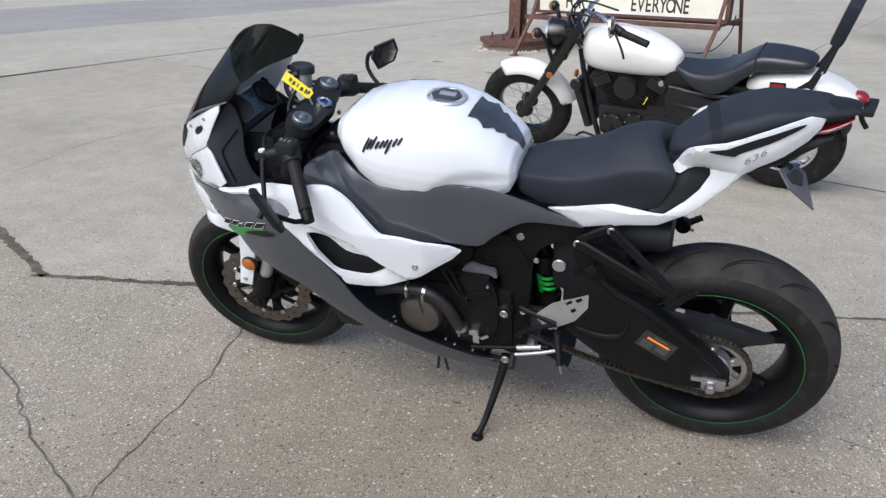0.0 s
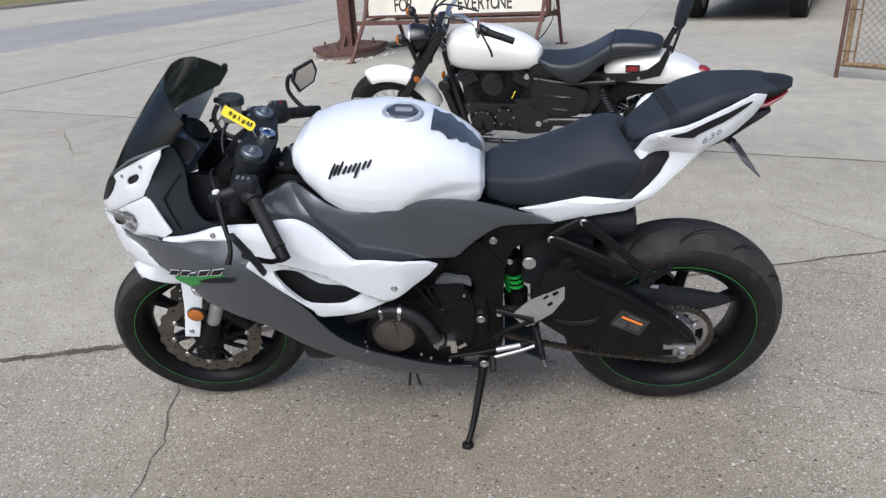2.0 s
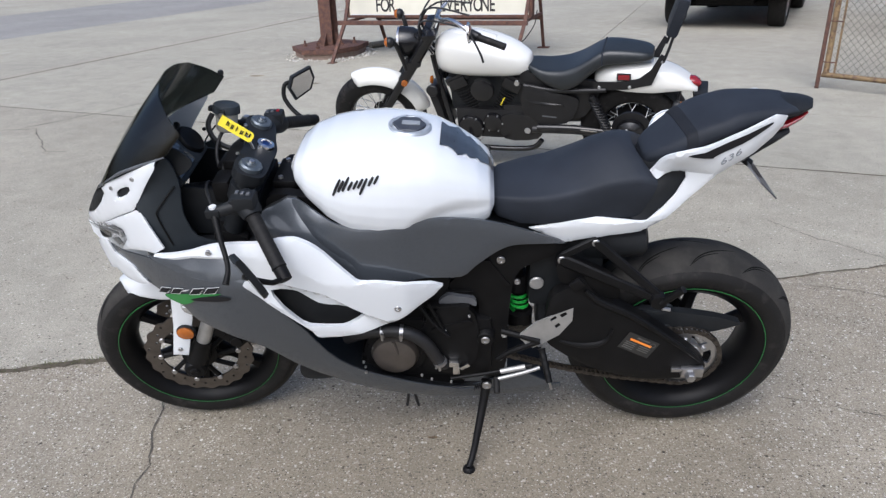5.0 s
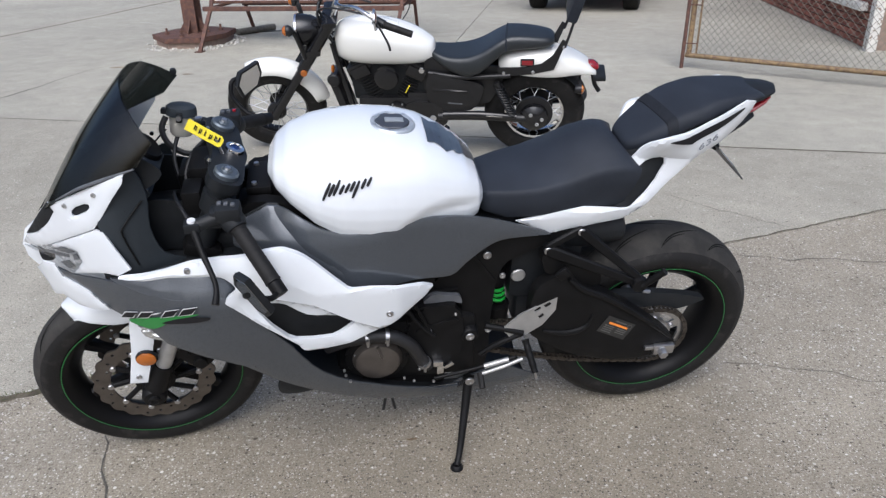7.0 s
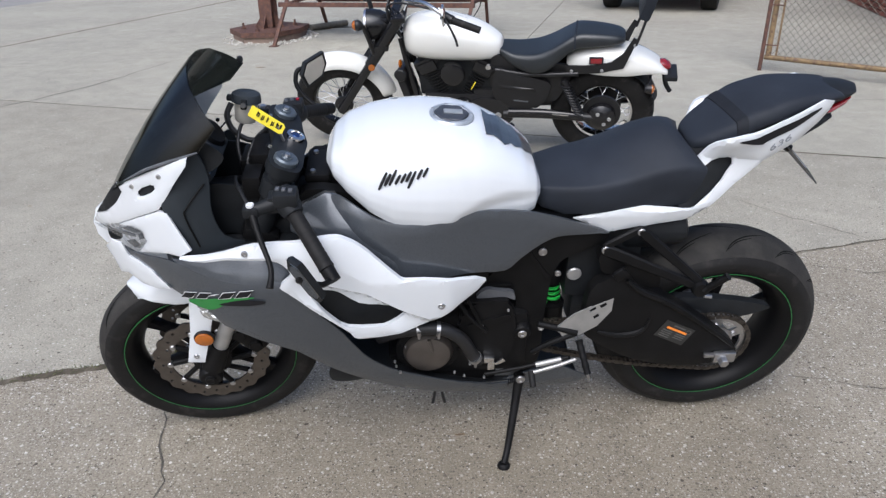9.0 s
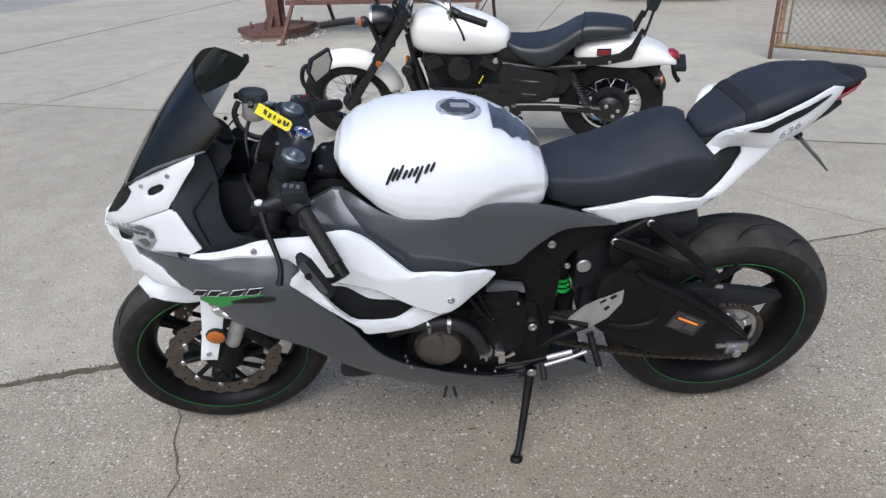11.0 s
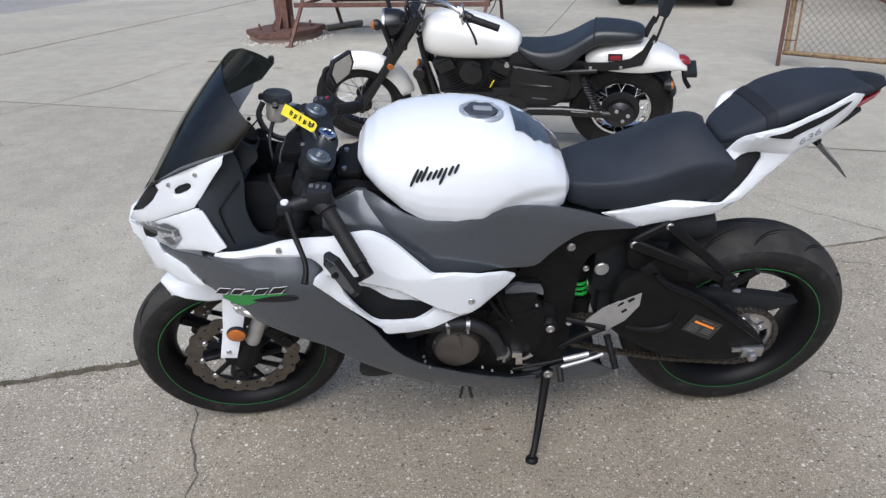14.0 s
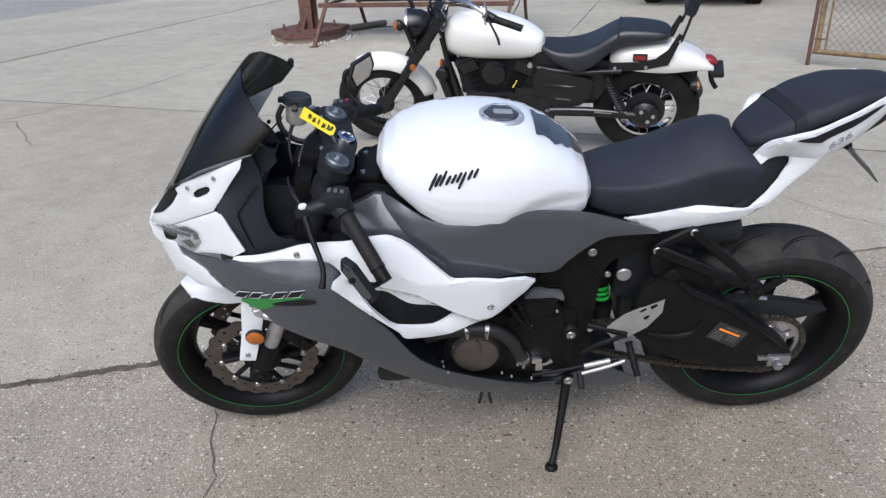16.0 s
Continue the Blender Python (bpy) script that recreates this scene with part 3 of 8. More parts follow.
COWL = [(-0.686, 0.763), (-0.634, 0.780), (-0.579, 0.797), (-0.541, 0.811), (-0.511, 0.818), (-0.458, 0.821), (-0.403, 0.821), (-0.363, 0.826), (-0.330, 0.824), (-0.308, 0.814), (-0.282, 0.796), (-0.242, 0.757), (-0.202, 0.718), (-0.183, 0.704), (-0.140, 0.700), (-0.060, 0.680), (0.012, 0.643), (-0.050, 0.603), (-0.128, 0.558), (-0.201, 0.535), (-0.299, 0.527), (-0.318, 0.549), (-0.358, 0.593), (-0.403, 0.640), (-0.448, 0.690), (-0.464, 0.707), (-0.452, 0.724), (-0.434, 0.744), (-0.450, 0.771), (-0.473, 0.783), (-0.517, 0.786), (-0.571, 0.783), (-0.623, 0.770)]
DUCT = [(-0.402, 0.684), (-0.350, 0.681), (-0.328, 0.668), (-0.292, 0.640), (-0.245, 0.627), (-0.208, 0.615), (-0.184, 0.597), (-0.193, 0.584), (-0.225, 0.570), (-0.256, 0.566), (-0.322, 0.572), (-0.352, 0.599), (-0.384, 0.645)]
LOWER = [(-0.844, 0.734), (-0.808, 0.729), (-0.751, 0.739), (-0.692, 0.740), (-0.654, 0.726), (-0.576, 0.710), (-0.498, 0.712), (-0.433, 0.706), (-0.426, 0.665), (-0.384, 0.603), (-0.338, 0.538), (-0.297, 0.455), (-0.237, 0.385), (-0.121, 0.313), (0.038, 0.233), (0.201, 0.217), (0.332, 0.223), (0.304, 0.191), (0.172, 0.184), (0.040, 0.194), (-0.122, 0.244), (-0.285, 0.333), (-0.387, 0.413), (-0.455, 0.482), (-0.556, 0.537), (-0.620, 0.569), (-0.653, 0.613), (-0.731, 0.652), (-0.781, 0.690), (-0.825, 0.712)]
CHINFIN = [(-0.389, 0.377), (-0.357, 0.364), (-0.283, 0.333), (-0.333, 0.312), (-0.389, 0.322)]
GREENPATCH = [(-0.695, 0.637), (-0.612, 0.662), (-0.543, 0.674), (-0.530, 0.673), (-0.587, 0.654), (-0.632, 0.624), (-0.662, 0.620)]
BLACKPATCH = [(-0.616, 0.644), (-0.558, 0.665), (-0.509, 0.665), (-0.511, 0.656), (-0.575, 0.645)]
INNER = [(-0.612, 1.004), (-0.655, 0.954), (-0.700, 0.892), (-0.683, 0.820), (-0.664, 0.748), (-0.622, 0.742), (-0.551, 0.743), (-0.592, 0.781), (-0.606, 0.855), (-0.597, 0.938)]
MIDCOVER = [(-0.341, 0.876), (-0.319, 0.874), (-0.277, 0.851), (-0.235, 0.830), (-0.179, 0.818), (-0.116, 0.822), (-0.045, 0.836), (0.020, 0.833), (0.099, 0.819), (0.168, 0.795), (0.240, 0.763), (0.317, 0.724), (0.249, 0.730), (0.187, 0.735), (0.146, 0.722), (0.096, 0.690), (0.058, 0.662), (-0.020, 0.670), (-0.087, 0.668), (-0.191, 0.661), (-0.214, 0.720), (-0.253, 0.756), (-0.294, 0.801), (-0.331, 0.850)]
MIDFRONT = [(-0.439, 0.822), (-0.416, 0.842), (-0.357, 0.870), (-0.335, 0.870), (-0.310, 0.835), (-0.282, 0.796), (-0.240, 0.756), (-0.201, 0.722), (-0.191, 0.671), (-0.246, 0.677), (-0.301, 0.725), (-0.356, 0.760), (-0.407, 0.771), (-0.441, 0.788)]
LOWFACET = [(-0.711, 0.749), (-0.690, 0.748), (-0.577, 0.773), (-0.470, 0.766), (-0.437, 0.739), (-0.433, 0.703), (-0.498, 0.711), (-0.577, 0.706), (-0.655, 0.723), (-0.693, 0.738)]
TAILPANEL = [(0.227, 0.763), (0.317, 0.723), (0.366, 0.741), (0.412, 0.753), (0.494, 0.765), (0.540, 0.787), (0.585, 0.817), (0.625, 0.858), (0.658, 0.901), (0.692, 0.928), (0.737, 0.951), (0.777, 0.984), (0.796, 1.013), (0.800, 1.034), (0.771, 1.042), (0.734, 1.030), (0.702, 1.018), (0.673, 1.005), (0.643, 0.992), (0.615, 0.981), (0.590, 0.976), (0.566, 0.971), (0.550, 0.964), (0.538, 0.953), (0.528, 0.936), (0.518, 0.913), (0.507, 0.895), (0.514, 0.887), (0.528, 0.886), (0.544, 0.899), (0.560, 0.906), (0.575, 0.908), (0.590, 0.904), (0.593, 0.888), (0.574, 0.850), (0.545, 0.824), (0.505, 0.797), (0.457, 0.802), (0.386, 0.808), (0.331, 0.795)]
TAIL_STRIPE_SHADE = [(0.580, 0.961), (0.632, 0.954), (0.645, 0.962), (0.698, 0.987), (0.752, 1.016), (0.762, 1.028), (0.704, 1.009), (0.645, 0.984), (0.617, 0.970)]
SIDEBLACK = [(0.500, 0.850), (0.526, 0.880), (0.545, 0.900), (0.570, 0.914), (0.600, 0.912), (0.604, 0.884), (0.582, 0.842), (0.552, 0.812), (0.512, 0.788), (0.484, 0.786), (0.470, 0.800)]
GUARD = [(-0.726, 0.567), (-0.668, 0.547), (-0.692, 0.466), (-0.727, 0.359), (-0.771, 0.361), (-0.743, 0.470)]
HEEL = [(0.207, 0.446), (0.250, 0.491), (0.345, 0.542), (0.359, 0.530), (0.353, 0.509), (0.314, 0.447), (0.247, 0.400), (0.228, 0.408)]
FRAME = [(0.020, 0.585), (0.093, 0.662), (0.118, 0.668), (0.150, 0.700), (0.170, 0.712), (0.246, 0.724), (0.316, 0.727), (0.311, 0.697), (0.262, 0.668), (0.212, 0.640), (0.190, 0.588), (0.182, 0.500), (0.178, 0.434), (0.176, 0.322), (0.150, 0.262), (0.087, 0.273), (0.087, 0.330), (0.096, 0.442), (0.099, 0.523), (0.060, 0.560)]
SWING = [(0.286, 0.560), (0.336, 0.605), (0.362, 0.636), (0.380, 0.608), (0.412, 0.570), (0.502, 0.519), (0.636, 0.415), (0.708, 0.347), (0.716, 0.310), (0.667, 0.283), (0.581, 0.271), (0.480, 0.292), (0.400, 0.325), (0.311, 0.385), (0.280, 0.430)]
SWINGRIB = [(0.318, 0.425), (0.370, 0.412), (0.415, 0.415), (0.442, 0.433), (0.452, 0.470)]
SWINGLIP = [(0.372, 0.600), (0.412, 0.562), (0.502, 0.512), (0.636, 0.408), (0.700, 0.350)]
SWINGTOP = [(0.302, 0.677), (0.376, 0.660), (0.453, 0.610), (0.461, 0.556), (0.400, 0.570), (0.350, 0.600), (0.310, 0.615)]
GUARDCHAIN = [(0.507, 0.478), (0.567, 0.479), (0.694, 0.463), (0.800, 0.436), (0.798, 0.422), (0.731, 0.400), (0.674, 0.400), (0.547, 0.440)]
HEELHOLE1 = [(0.286, 0.502), (0.301, 0.515), (0.306, 0.507), (0.292, 0.494)]
HEELHOLE2 = [(0.311, 0.518), (0.327, 0.528), (0.332, 0.520), (0.318, 0.508)]
HEELHOLE3 = [(0.299, 0.480), (0.311, 0.491), (0.317, 0.482), (0.305, 0.471)]

# ---- the sport motorcycle, in its own upright frame: x to its rear, -y its left side, z up ----
BIKE = pose(0, 0.008, 0.002, 0, 0, 3.04) @ pose(0, 0, 0, 12.6)
bike = thing("sport_motorcycle", "white and graphite grey sport motorcycle leaning on its kickstand", "motorcycle", BIKE, "parked motorcycles")
RX, RZ, RR = 0.669, 0.317, 0.317
FX, FZ, FR = -0.742, 0.298, 0.300
SIDE_X = [-.945, -.92, -.88, -.84, -.80, -.76, -.70, -.62, -.53, -.40, -.20, -.10, 0, .10, .35]
SIDE_Y = [.012, .045, .085, .115, .14, .165, .195, .226, .245, .245, .235, .222, .20, .18, .15]
SIDE_FX = np.linspace(-0.97, 0.40, 275)
SIDE_FY = np.convolve(np.pad(np.interp(SIDE_FX, SIDE_X, SIDE_Y), 6, mode="edge"), np.hanning(15)[1:-1] / np.hanning(15).sum(), mode="valid")
def side(x, z):
    return float(np.interp(x, SIDE_FX, SIDE_FY)) * (1 - 0.25 * ((z - 0.68) / 0.45) ** 2)
def waist(x, z):
    return interp(x, [-.45, -.36, -.27, -.2, -.1, .1, .3], [.145, .168, .187, .190, .186, .15, .11]) + 0.08 * (0.83 - z) - 0.35 * max(0, z - 0.80) * max(0, min(1, (-0.10 - x) * 6))
def tail_w(x, z):
    return interp(x, [.2, .4, .55, .7, .8, .86, .9], [.10, .135, .135, .105, .068, .045, .03]) - min(1, max(0, (z - 0.80) / 0.10)) * interp(x, [.45, .514, .536, .58, .65, .72], [.075, .062, .055, .045, .015, 0]) + min(1, max(0, (z - 0.905) / 0.05)) * interp(x, [.515, .55, .57, .59, .615, .66, .72], [0, .024, .030, .025, .019, .007, 0])

def pair(name, mat, outline, wide, label="", **kw):
    """One panel on each flank."""
    a = part(name, shell(outline, wide, side=-1, **kw), mat, bike, label)
    b = part(name, shell(outline, wide, side=1, **kw), mat, bike, label)
    return a, b

def bolt(p, r, parent, depth=0.006, mat=None, axis=-1):
    """A hex-socket bolt head facing out to the flank."""
    prof = [(0.0005, 0.002), (r * 0.45, 0.002), (r * 0.5, 0.0), (r * 0.9, 0.0), (r, 0.0012), (r, depth)]
    bm = lathe([(a, -axis * b) for a, b in prof], 14, centre=p)
    return part("bolt", bm, mat or M_STEEL, parent)

# wheels
def tyre_profile(R, w, rim):
    out = [(R - w * 0.42 * (1 - math.cos(b)), w / 2 * math.sin(b)) for b in np.linspace(-1.3, 1.3, 23)]
    return [(rim, -w * 0.36), (rim + 0.006, -w * 0.42), (rim + 0.016, -w * 0.455)] + out + [(rim + 0.016, w * 0.455), (rim + 0.006, w * 0.42), (rim, w * 0.36)]

def on_tyre(c, R, w, ang, b, up=0.0):
    r = R - w * 0.42 * (1 - math.cos(b)) + up
    return Vector((c[0] + r * math.cos(ang), w / 2 * math.sin(b) * (1 + up * 6), c[1] + r * math.sin(ang)))

def groove(bm, c, R, w, a0, pattern, width, s):
    """A sunken-looking tread cut: a narrow matt strip that follows the crown."""
    prev = None
    P = spline([(a, b, 0) for a, b in pattern], 5)
    n = len(P)
    for i, p in enumerate(P):
        d = (P[min(i + 1, n - 1)] - P[max(i - 1, 0)])
        d = Vector((d.x * R, d.y * w / 2, 0)).normalized()
        k = width * math.sin(math.pi * (0.08 + 0.84 * i / (n - 1)))
        o = Vector((-d.y * k / R, d.x * k * 2 / w, 0))
        row = [bm.verts.new(on_tyre(c, R, w, a0 + q.x, s * q.y, 0.0005)) for q in (p + o, p - o)]
        if prev:
            bm.faces.new((prev[0], prev[1], row[1], row[0]))
        prev = row

M_GROOVE = material("tread_cut", (0.006, 0.006, 0.006), 0.9, 0, 0.1, 20, 0, 100, 0.1)

def wheel(name, X, Z, R, w, spokes, rear):
    rim_r, c = 0.222, (X, 0, Z)
    hw = w * 0.43
    prof = [(rim_r, -hw), (rim_r + 0.009, -hw - 0.003), (rim_r + 0.009, -hw + 0.003), (rim_r - 0.006, -hw + 0.010), (rim_r - 0.020, -hw + 0.024), (rim_r - 0.026, 0),
            (rim_r - 0.020, hw - 0.024), (rim_r - 0.006, hw - 0.010), (rim_r + 0.009, hw - 0.003), (rim_r + 0.009, hw + 0.003), (rim_r, hw), (rim_r - 0.010, hw - 0.010),
            (rim_r - 0.030, hw - 0.030), (rim_r - 0.036, 0), (rim_r - 0.030, -hw + 0.030), (rim_r - 0.010, -hw + 0.010)]
    bm = lathe(prof, 72, centre=c, closed=True)
    rim = part(name, bm, M_GLOSSBLK, bike, "gloss black cast wheel with a green rim stripe")
    part("tyre", lathe(tyre_profile(R, w, rim_r), 96, centre=c, closed=True), M_RUBBER, rim, "scuffed black sport tyre")
    crown = [(R - w * 0.42 * (1 - math.cos(b)) + 0.0006, w / 2 * math.sin(b) * 1.004) for b in np.linspace(-0.98, 0.98, 15)]
    part("tread", lathe(crown + [(q[0] - 0.003, q[1] * 0.99) for q in crown[::-1]], 96, centre=c, closed=True), M_TREAD, rim, "dusty grey worn tread")
    for i in range(13):
        a = 2 * math.pi * i / 13
        for s in (-1, 1):
            o = 0 if s > 0 else math.pi / 13
            for shift, pattern, wid in ((0, [(0, 0.08), (0.20, 0.26), (0.34, 0.50), (0.42, 0.80)], 0.0021), (0.16, [(0, 0.32), (0.14, 0.48), (0.24, 0.74)], 0.0017)):
                bm = bmesh.new()
                groove(bm, (X, Z), R + 0.0006, w, a + o + shift, pattern, wid, s)
                part("tread_groove", bm, M_GROOVE, rim)
    for s in (-1, 1):
        part("rim_stripe", lathe([(rim_r + 0.0088, s * (hw + 0.0032)), (rim_r + 0.0066, s * (hw + 0.0036)), (rim_r + 0.0066, s * (hw + 0.0022)), (rim_r + 0.0088, s * (hw + 0.0022))], 72, centre=c, closed=True), M_STRIPE, rim, "thin green pinstripe")
    for i in range(spokes):
        a = 2 * math.pi * (i + 0.35) / spokes
        d, t = Vector((math.cos(a), 0, math.sin(a))), Vector((-math.sin(a), 0, math.cos(a)))
        secs = []
        for f, hwid, hth in ((0.035, 0.022, 0.030), (0.09, 0.016, 0.018), (0.15, 0.014, 0.014), (0.19, 0.019, 0.018), (rim_r - 0.02, 0.032, 0.024)):
            p = Vector(c) + d * f
            secs.append([p + t * hwid * u + Vector((0, hth * v, 0)) for u, v in ((-1, -0.5), (-0.6, -1), (0.6, -1), (1, -0.5), (1, 0.5), (0.6, 1), (-0.6, 1), (-1, 0.5))])
        part("spoke", rings(bmesh.new(), secs), M_GLOSSBLK, rim)
    part("hub", lathe([(0.02, -0.075), (0.036, -0.072), (0.040, -0.05), (0.050, -0.04), (0.046, 0.04), (0.040, 0.05), (0.036, 0.072), (0.02, 0.075)], 32, centre=c), M_SATIN, rim)
    return rim

TOP = Vector((-0.450, 0, 0.950))
AX = (Vector((FX, 0, FZ)) - TOP).normalized()
STEER_B = Matrix.Translation(TOP) @ Matrix.Rotation(radians(7.5), 4, -AX) @ Matrix.Translation(-TOP)
def steered(ob):
    """Turns a part of the front end with the handlebar."""
    ob.matrix_basis = STEER_B @ ob.matrix_basis
    return ob
front_wheel = wheel("front_wheel", FX, FZ, FR, 0.12, 6, False)
rear_wheel = wheel("rear_wheel", RX, RZ, RR, 0.18, 6, True)

def petal_disc(name, c, y, R, r_in, waves, parent, thick=0.0048, mat=None, holes=26, hole_r=0.0042):
    n = waves * 8
    out = [((R + 0.0035 * math.cos(waves * 2 * math.pi * i / n)) * math.cos(2 * math.pi * i / n) + c[0], (R + 0.0035 * math.cos(waves * 2 * math.pi * i / n)) * math.sin(2 * math.pi * i / n) + c[1]) for i in range(n)]
    def ring(cx, cz, r, k):
        return [(cx + r * math.cos(2 * math.pi * i / k), cz + r * math.sin(2 * math.pi * i / k)) for i in range(k)]
    hs = [ring(c[0], c[1], r_in, 40)]
    for i in range(holes):
        a = 2 * math.pi * i / holes
        rr = R - 0.012 - (R - r_in - 0.024) * (i % 3) / 2
        hs.append(ring(c[0] + rr * math.cos(a), c[1] + rr * math.sin(a), hole_r, 8))
    bm = plate(out, y, y + thick, holes=hs, step=1.0)
    return part(name, bm, mat or M_DISC, parent, "worn petal-edged brake disc with drilled holes")

for s in (-1, 1):
    y = s * 0.062
    d = petal_disc("brake_disc", (FX, FZ), y, 0.155, 0.112, 20, front_wheel)
    bm = bmesh.new()
    for i in range(10):
        a = 2 * math.pi * i / 10
        part("carrier_arm", tube([(FX + 0.045 * math.cos(a - 0.2), y + 0.003, FZ + 0.045 * math.sin(a - 0.2)), (FX + 0.112 * math.cos(a), y + 0.003, FZ + 0.112 * math.sin(a))], 0.0075, 8, 1), M_SATIN, d)
    lathe([(0.034, y - 0.004), (0.052, y - 0.004), (0.052, y + 0.008), (0.034, y + 0.008)], 32, bm, (FX, 0, FZ), closed=True)
    part("disc_carrier", bm, M_SATIN, d)
    for i in range(10):
        a = 2 * math.pi * i / 10
        part("disc_button", lathe([(0.003, y - 0.005), (0.007, y - 0.005), (0.0085, y - 0.003), (0.0085, y + 0.008)], 12, centre=(FX + 0.114 * math.cos(a), 0, FZ + 0.114 * math.sin(a))), M_STEEL, d)

# fork, calipers, front fender
steered(front_wheel)
for s in (-1, 1):
    y = s * 0.106
    top, low = TOP + V(0, y, 0), V(FX + 0.004, y, FZ + 0.01)
    leg = steered(part("fork_leg", tube([top - AX * 0.004, top + AX * 0.42], 0.0265, 20, 1), M_PLASTIC, bike))
    part("stanchion", tube([top + AX * 0.42, low - AX * 0.09], 0.0205, 20, 1), M_ALU, leg, "bare grey metal lower fork tube")
    bm = tube([low - AX * 0.10, low - AX * 0.02, low + AX * 0.03], 0.028, 16, 2, radii=[0.025, 0.030, 0.027])
    lathe([(0.004, -0.030), (0.026, -0.028), (0.032, -0.02), (0.032, 0.025), (0.02, 0.028)], 24, bm, (FX, y, FZ))
    part("fork_foot", bm, M_SATIN, leg)
    part("axle_nut", lathe([(0.006, -0.034), (0.010, -0.036), (0.014, -0.034), (0.015, -0.028)], 6 if s > 0 else 16, centre=(FX, y, FZ)), M_SATIN, leg)
    cap = part("fork_cap", lathe([(0.003, 0.012), (0.011, 0.013), (0.013, 0.009), (0.0235, 0.010), (0.0275, 0.006), (0.0275, -0.012)], 12, axis="z"), M_ANO, bike, "blue-grey anodised fork cap with adjuster")
    cap.matrix_local = STEER_B @ Matrix.Translation(top - AX * 0.006) @ (-AX).to_track_quat("Z", "Y").to_matrix().to_4x4()
    part("adjuster", lathe([(0.002, 0.017), (0.006, 0.017), (0.007, 0.012)], 6, axis="z"), M_STEEL, cap)
    bm = bmesh.new()
    box(bm, (0, 0, 0), (0.050, 0.042, 0.115), 0.008)
    for k in (-1, 1):
        lathe([(0.004, -0.030), (0.016, -0.030), (0.018, -0.026), (0.018, 0.0)], 16, bm, (0, 0, k * 0.030))
        tube([(0.03, 0.0, k * 0.045), (-0.03, 0.0, k * 0.052)], 0.009, 8, 1, bm)
    cal = part("brake_caliper", bm, M_SATIN, bike, "black radial brake caliper")
    cal.matrix_local = STEER_B @ pose(FX + 0.115, y * 0.78, FZ + 0.105, 0, -38)
    part("brake_hose", tube([(FX + 0.10, y, FZ + 0.14), (FX + 0.16, y * 1.1, FZ + 0.24), (FX + 0.19, y * 1.05, FZ + 0.36), (-0.50, y, 0.80)], 0.005, 8), M_HOSE, bike)

bm = bmesh.new()
secs = []
for ang in (122, 121, 119, 116, 112, 107, 102, 96, 90, 82, 74, 66, 58, 50, 42, 34, 28):
    a = radians(ang)
    low = interp(-ang, [-122, -119, -116, -110, -104, -98, -90, -75, -60, -28], [.312, .304, .288, .262, .244, .236, .240, .262, .275, .285])
    flare = interp(-ang, [-122, -119, -112, -90, -40, -28], [.018, .046, .064, .072, .070, .062])
    row = []
    for j in range(17):
        b = (j / 8 - 1)
        k = abs(b)
        if k <= 0.625:
            r, y = FR + 0.014 - 0.030 * (k / 0.625) ** 2.4, flare * math.sin(k / 0.625 * 1.45)
        else:
            f = (k - 0.625) / 0.375
            r, y = (FR - 0.016) * (1 - f) + min(low, FR - 0.016) * f, flare * (0.993 + 0.06 * f)
        row.append(STEER_B @ V(FX + r * math.cos(a), math.copysign(y, b), FZ + r * math.sin(a)))
    secs.append(row)
inner = [[p + (STEER_B @ V(FX, 0, FZ) - p).normalized() * 0.004 for p in row] for row in secs]
rings(bm, [r + i[::-1] for r, i in zip(secs, inner)], True, True)
fender = part("front_fender", bm, M_WHITE, bike, "white front fender with side legs")
for s in (-1, 1):
    leg = part("fender_leg", shell(GUARD, lambda x, z: 0.132 + 0.03 * (0.5 - z), 0.005, side=s, step=0.015, smooth=1), M_WHITE, fender)
    bm = bmesh.new()
    lathe([(0.001, 0.0), (0.018, -0.001), (0.023, -0.005), (0.024, -0.010), (0.024, -0.014), (0.020, -0.017), (0.001, -0.018)], 28, bm)
    refl = part("side_reflector", bm, M_ORANGE, fender, "round amber side reflector")
    at = pose(-0.708, -0.150 if s < 0 else 0.150, 0.453, 0, 0, 0 if s < 0 else 180) @ Matrix.Diagonal((1.0, 0.9, 0.86, 1)) @ pose(0, 0.016, 0)
    refl.matrix_local = at
    # Crumpled bright lump added to give the glints beside the fork.
    bm = bmesh.new()
    bmesh.ops.create_icosphere(bm, subdivisions=3, radius=1.0)
    crumple = random.Random(11)
    for v in bm.verts:
        v.co = v.co * crumple.uniform(0.72, 1.12)
    glint_lump = part("fork_wrap", bm, M_GLINTS, fender, "crumpled shiny shape added for the glints beside the fork", 5)
    glint_lump.matrix_local = pose(-0.664, s * 0.128, 0.528, 0, 30, 0) @ Matrix.Diagonal((0.052, 0.020, 0.022, 1))
    housing = part("reflector_housing", lathe([(0.001, 0.0), (0.026, 0.0), (0.0275, -0.006), (0.0255, -0.0125), (0.0235, -0.010)], 28), M_PLASTIC, fender)
    housing.matrix_local = at @ pose(0, 0.001, 0)
    bolt((-0.743, s * 0.140, 0.385), 0.007, fender, axis=s)

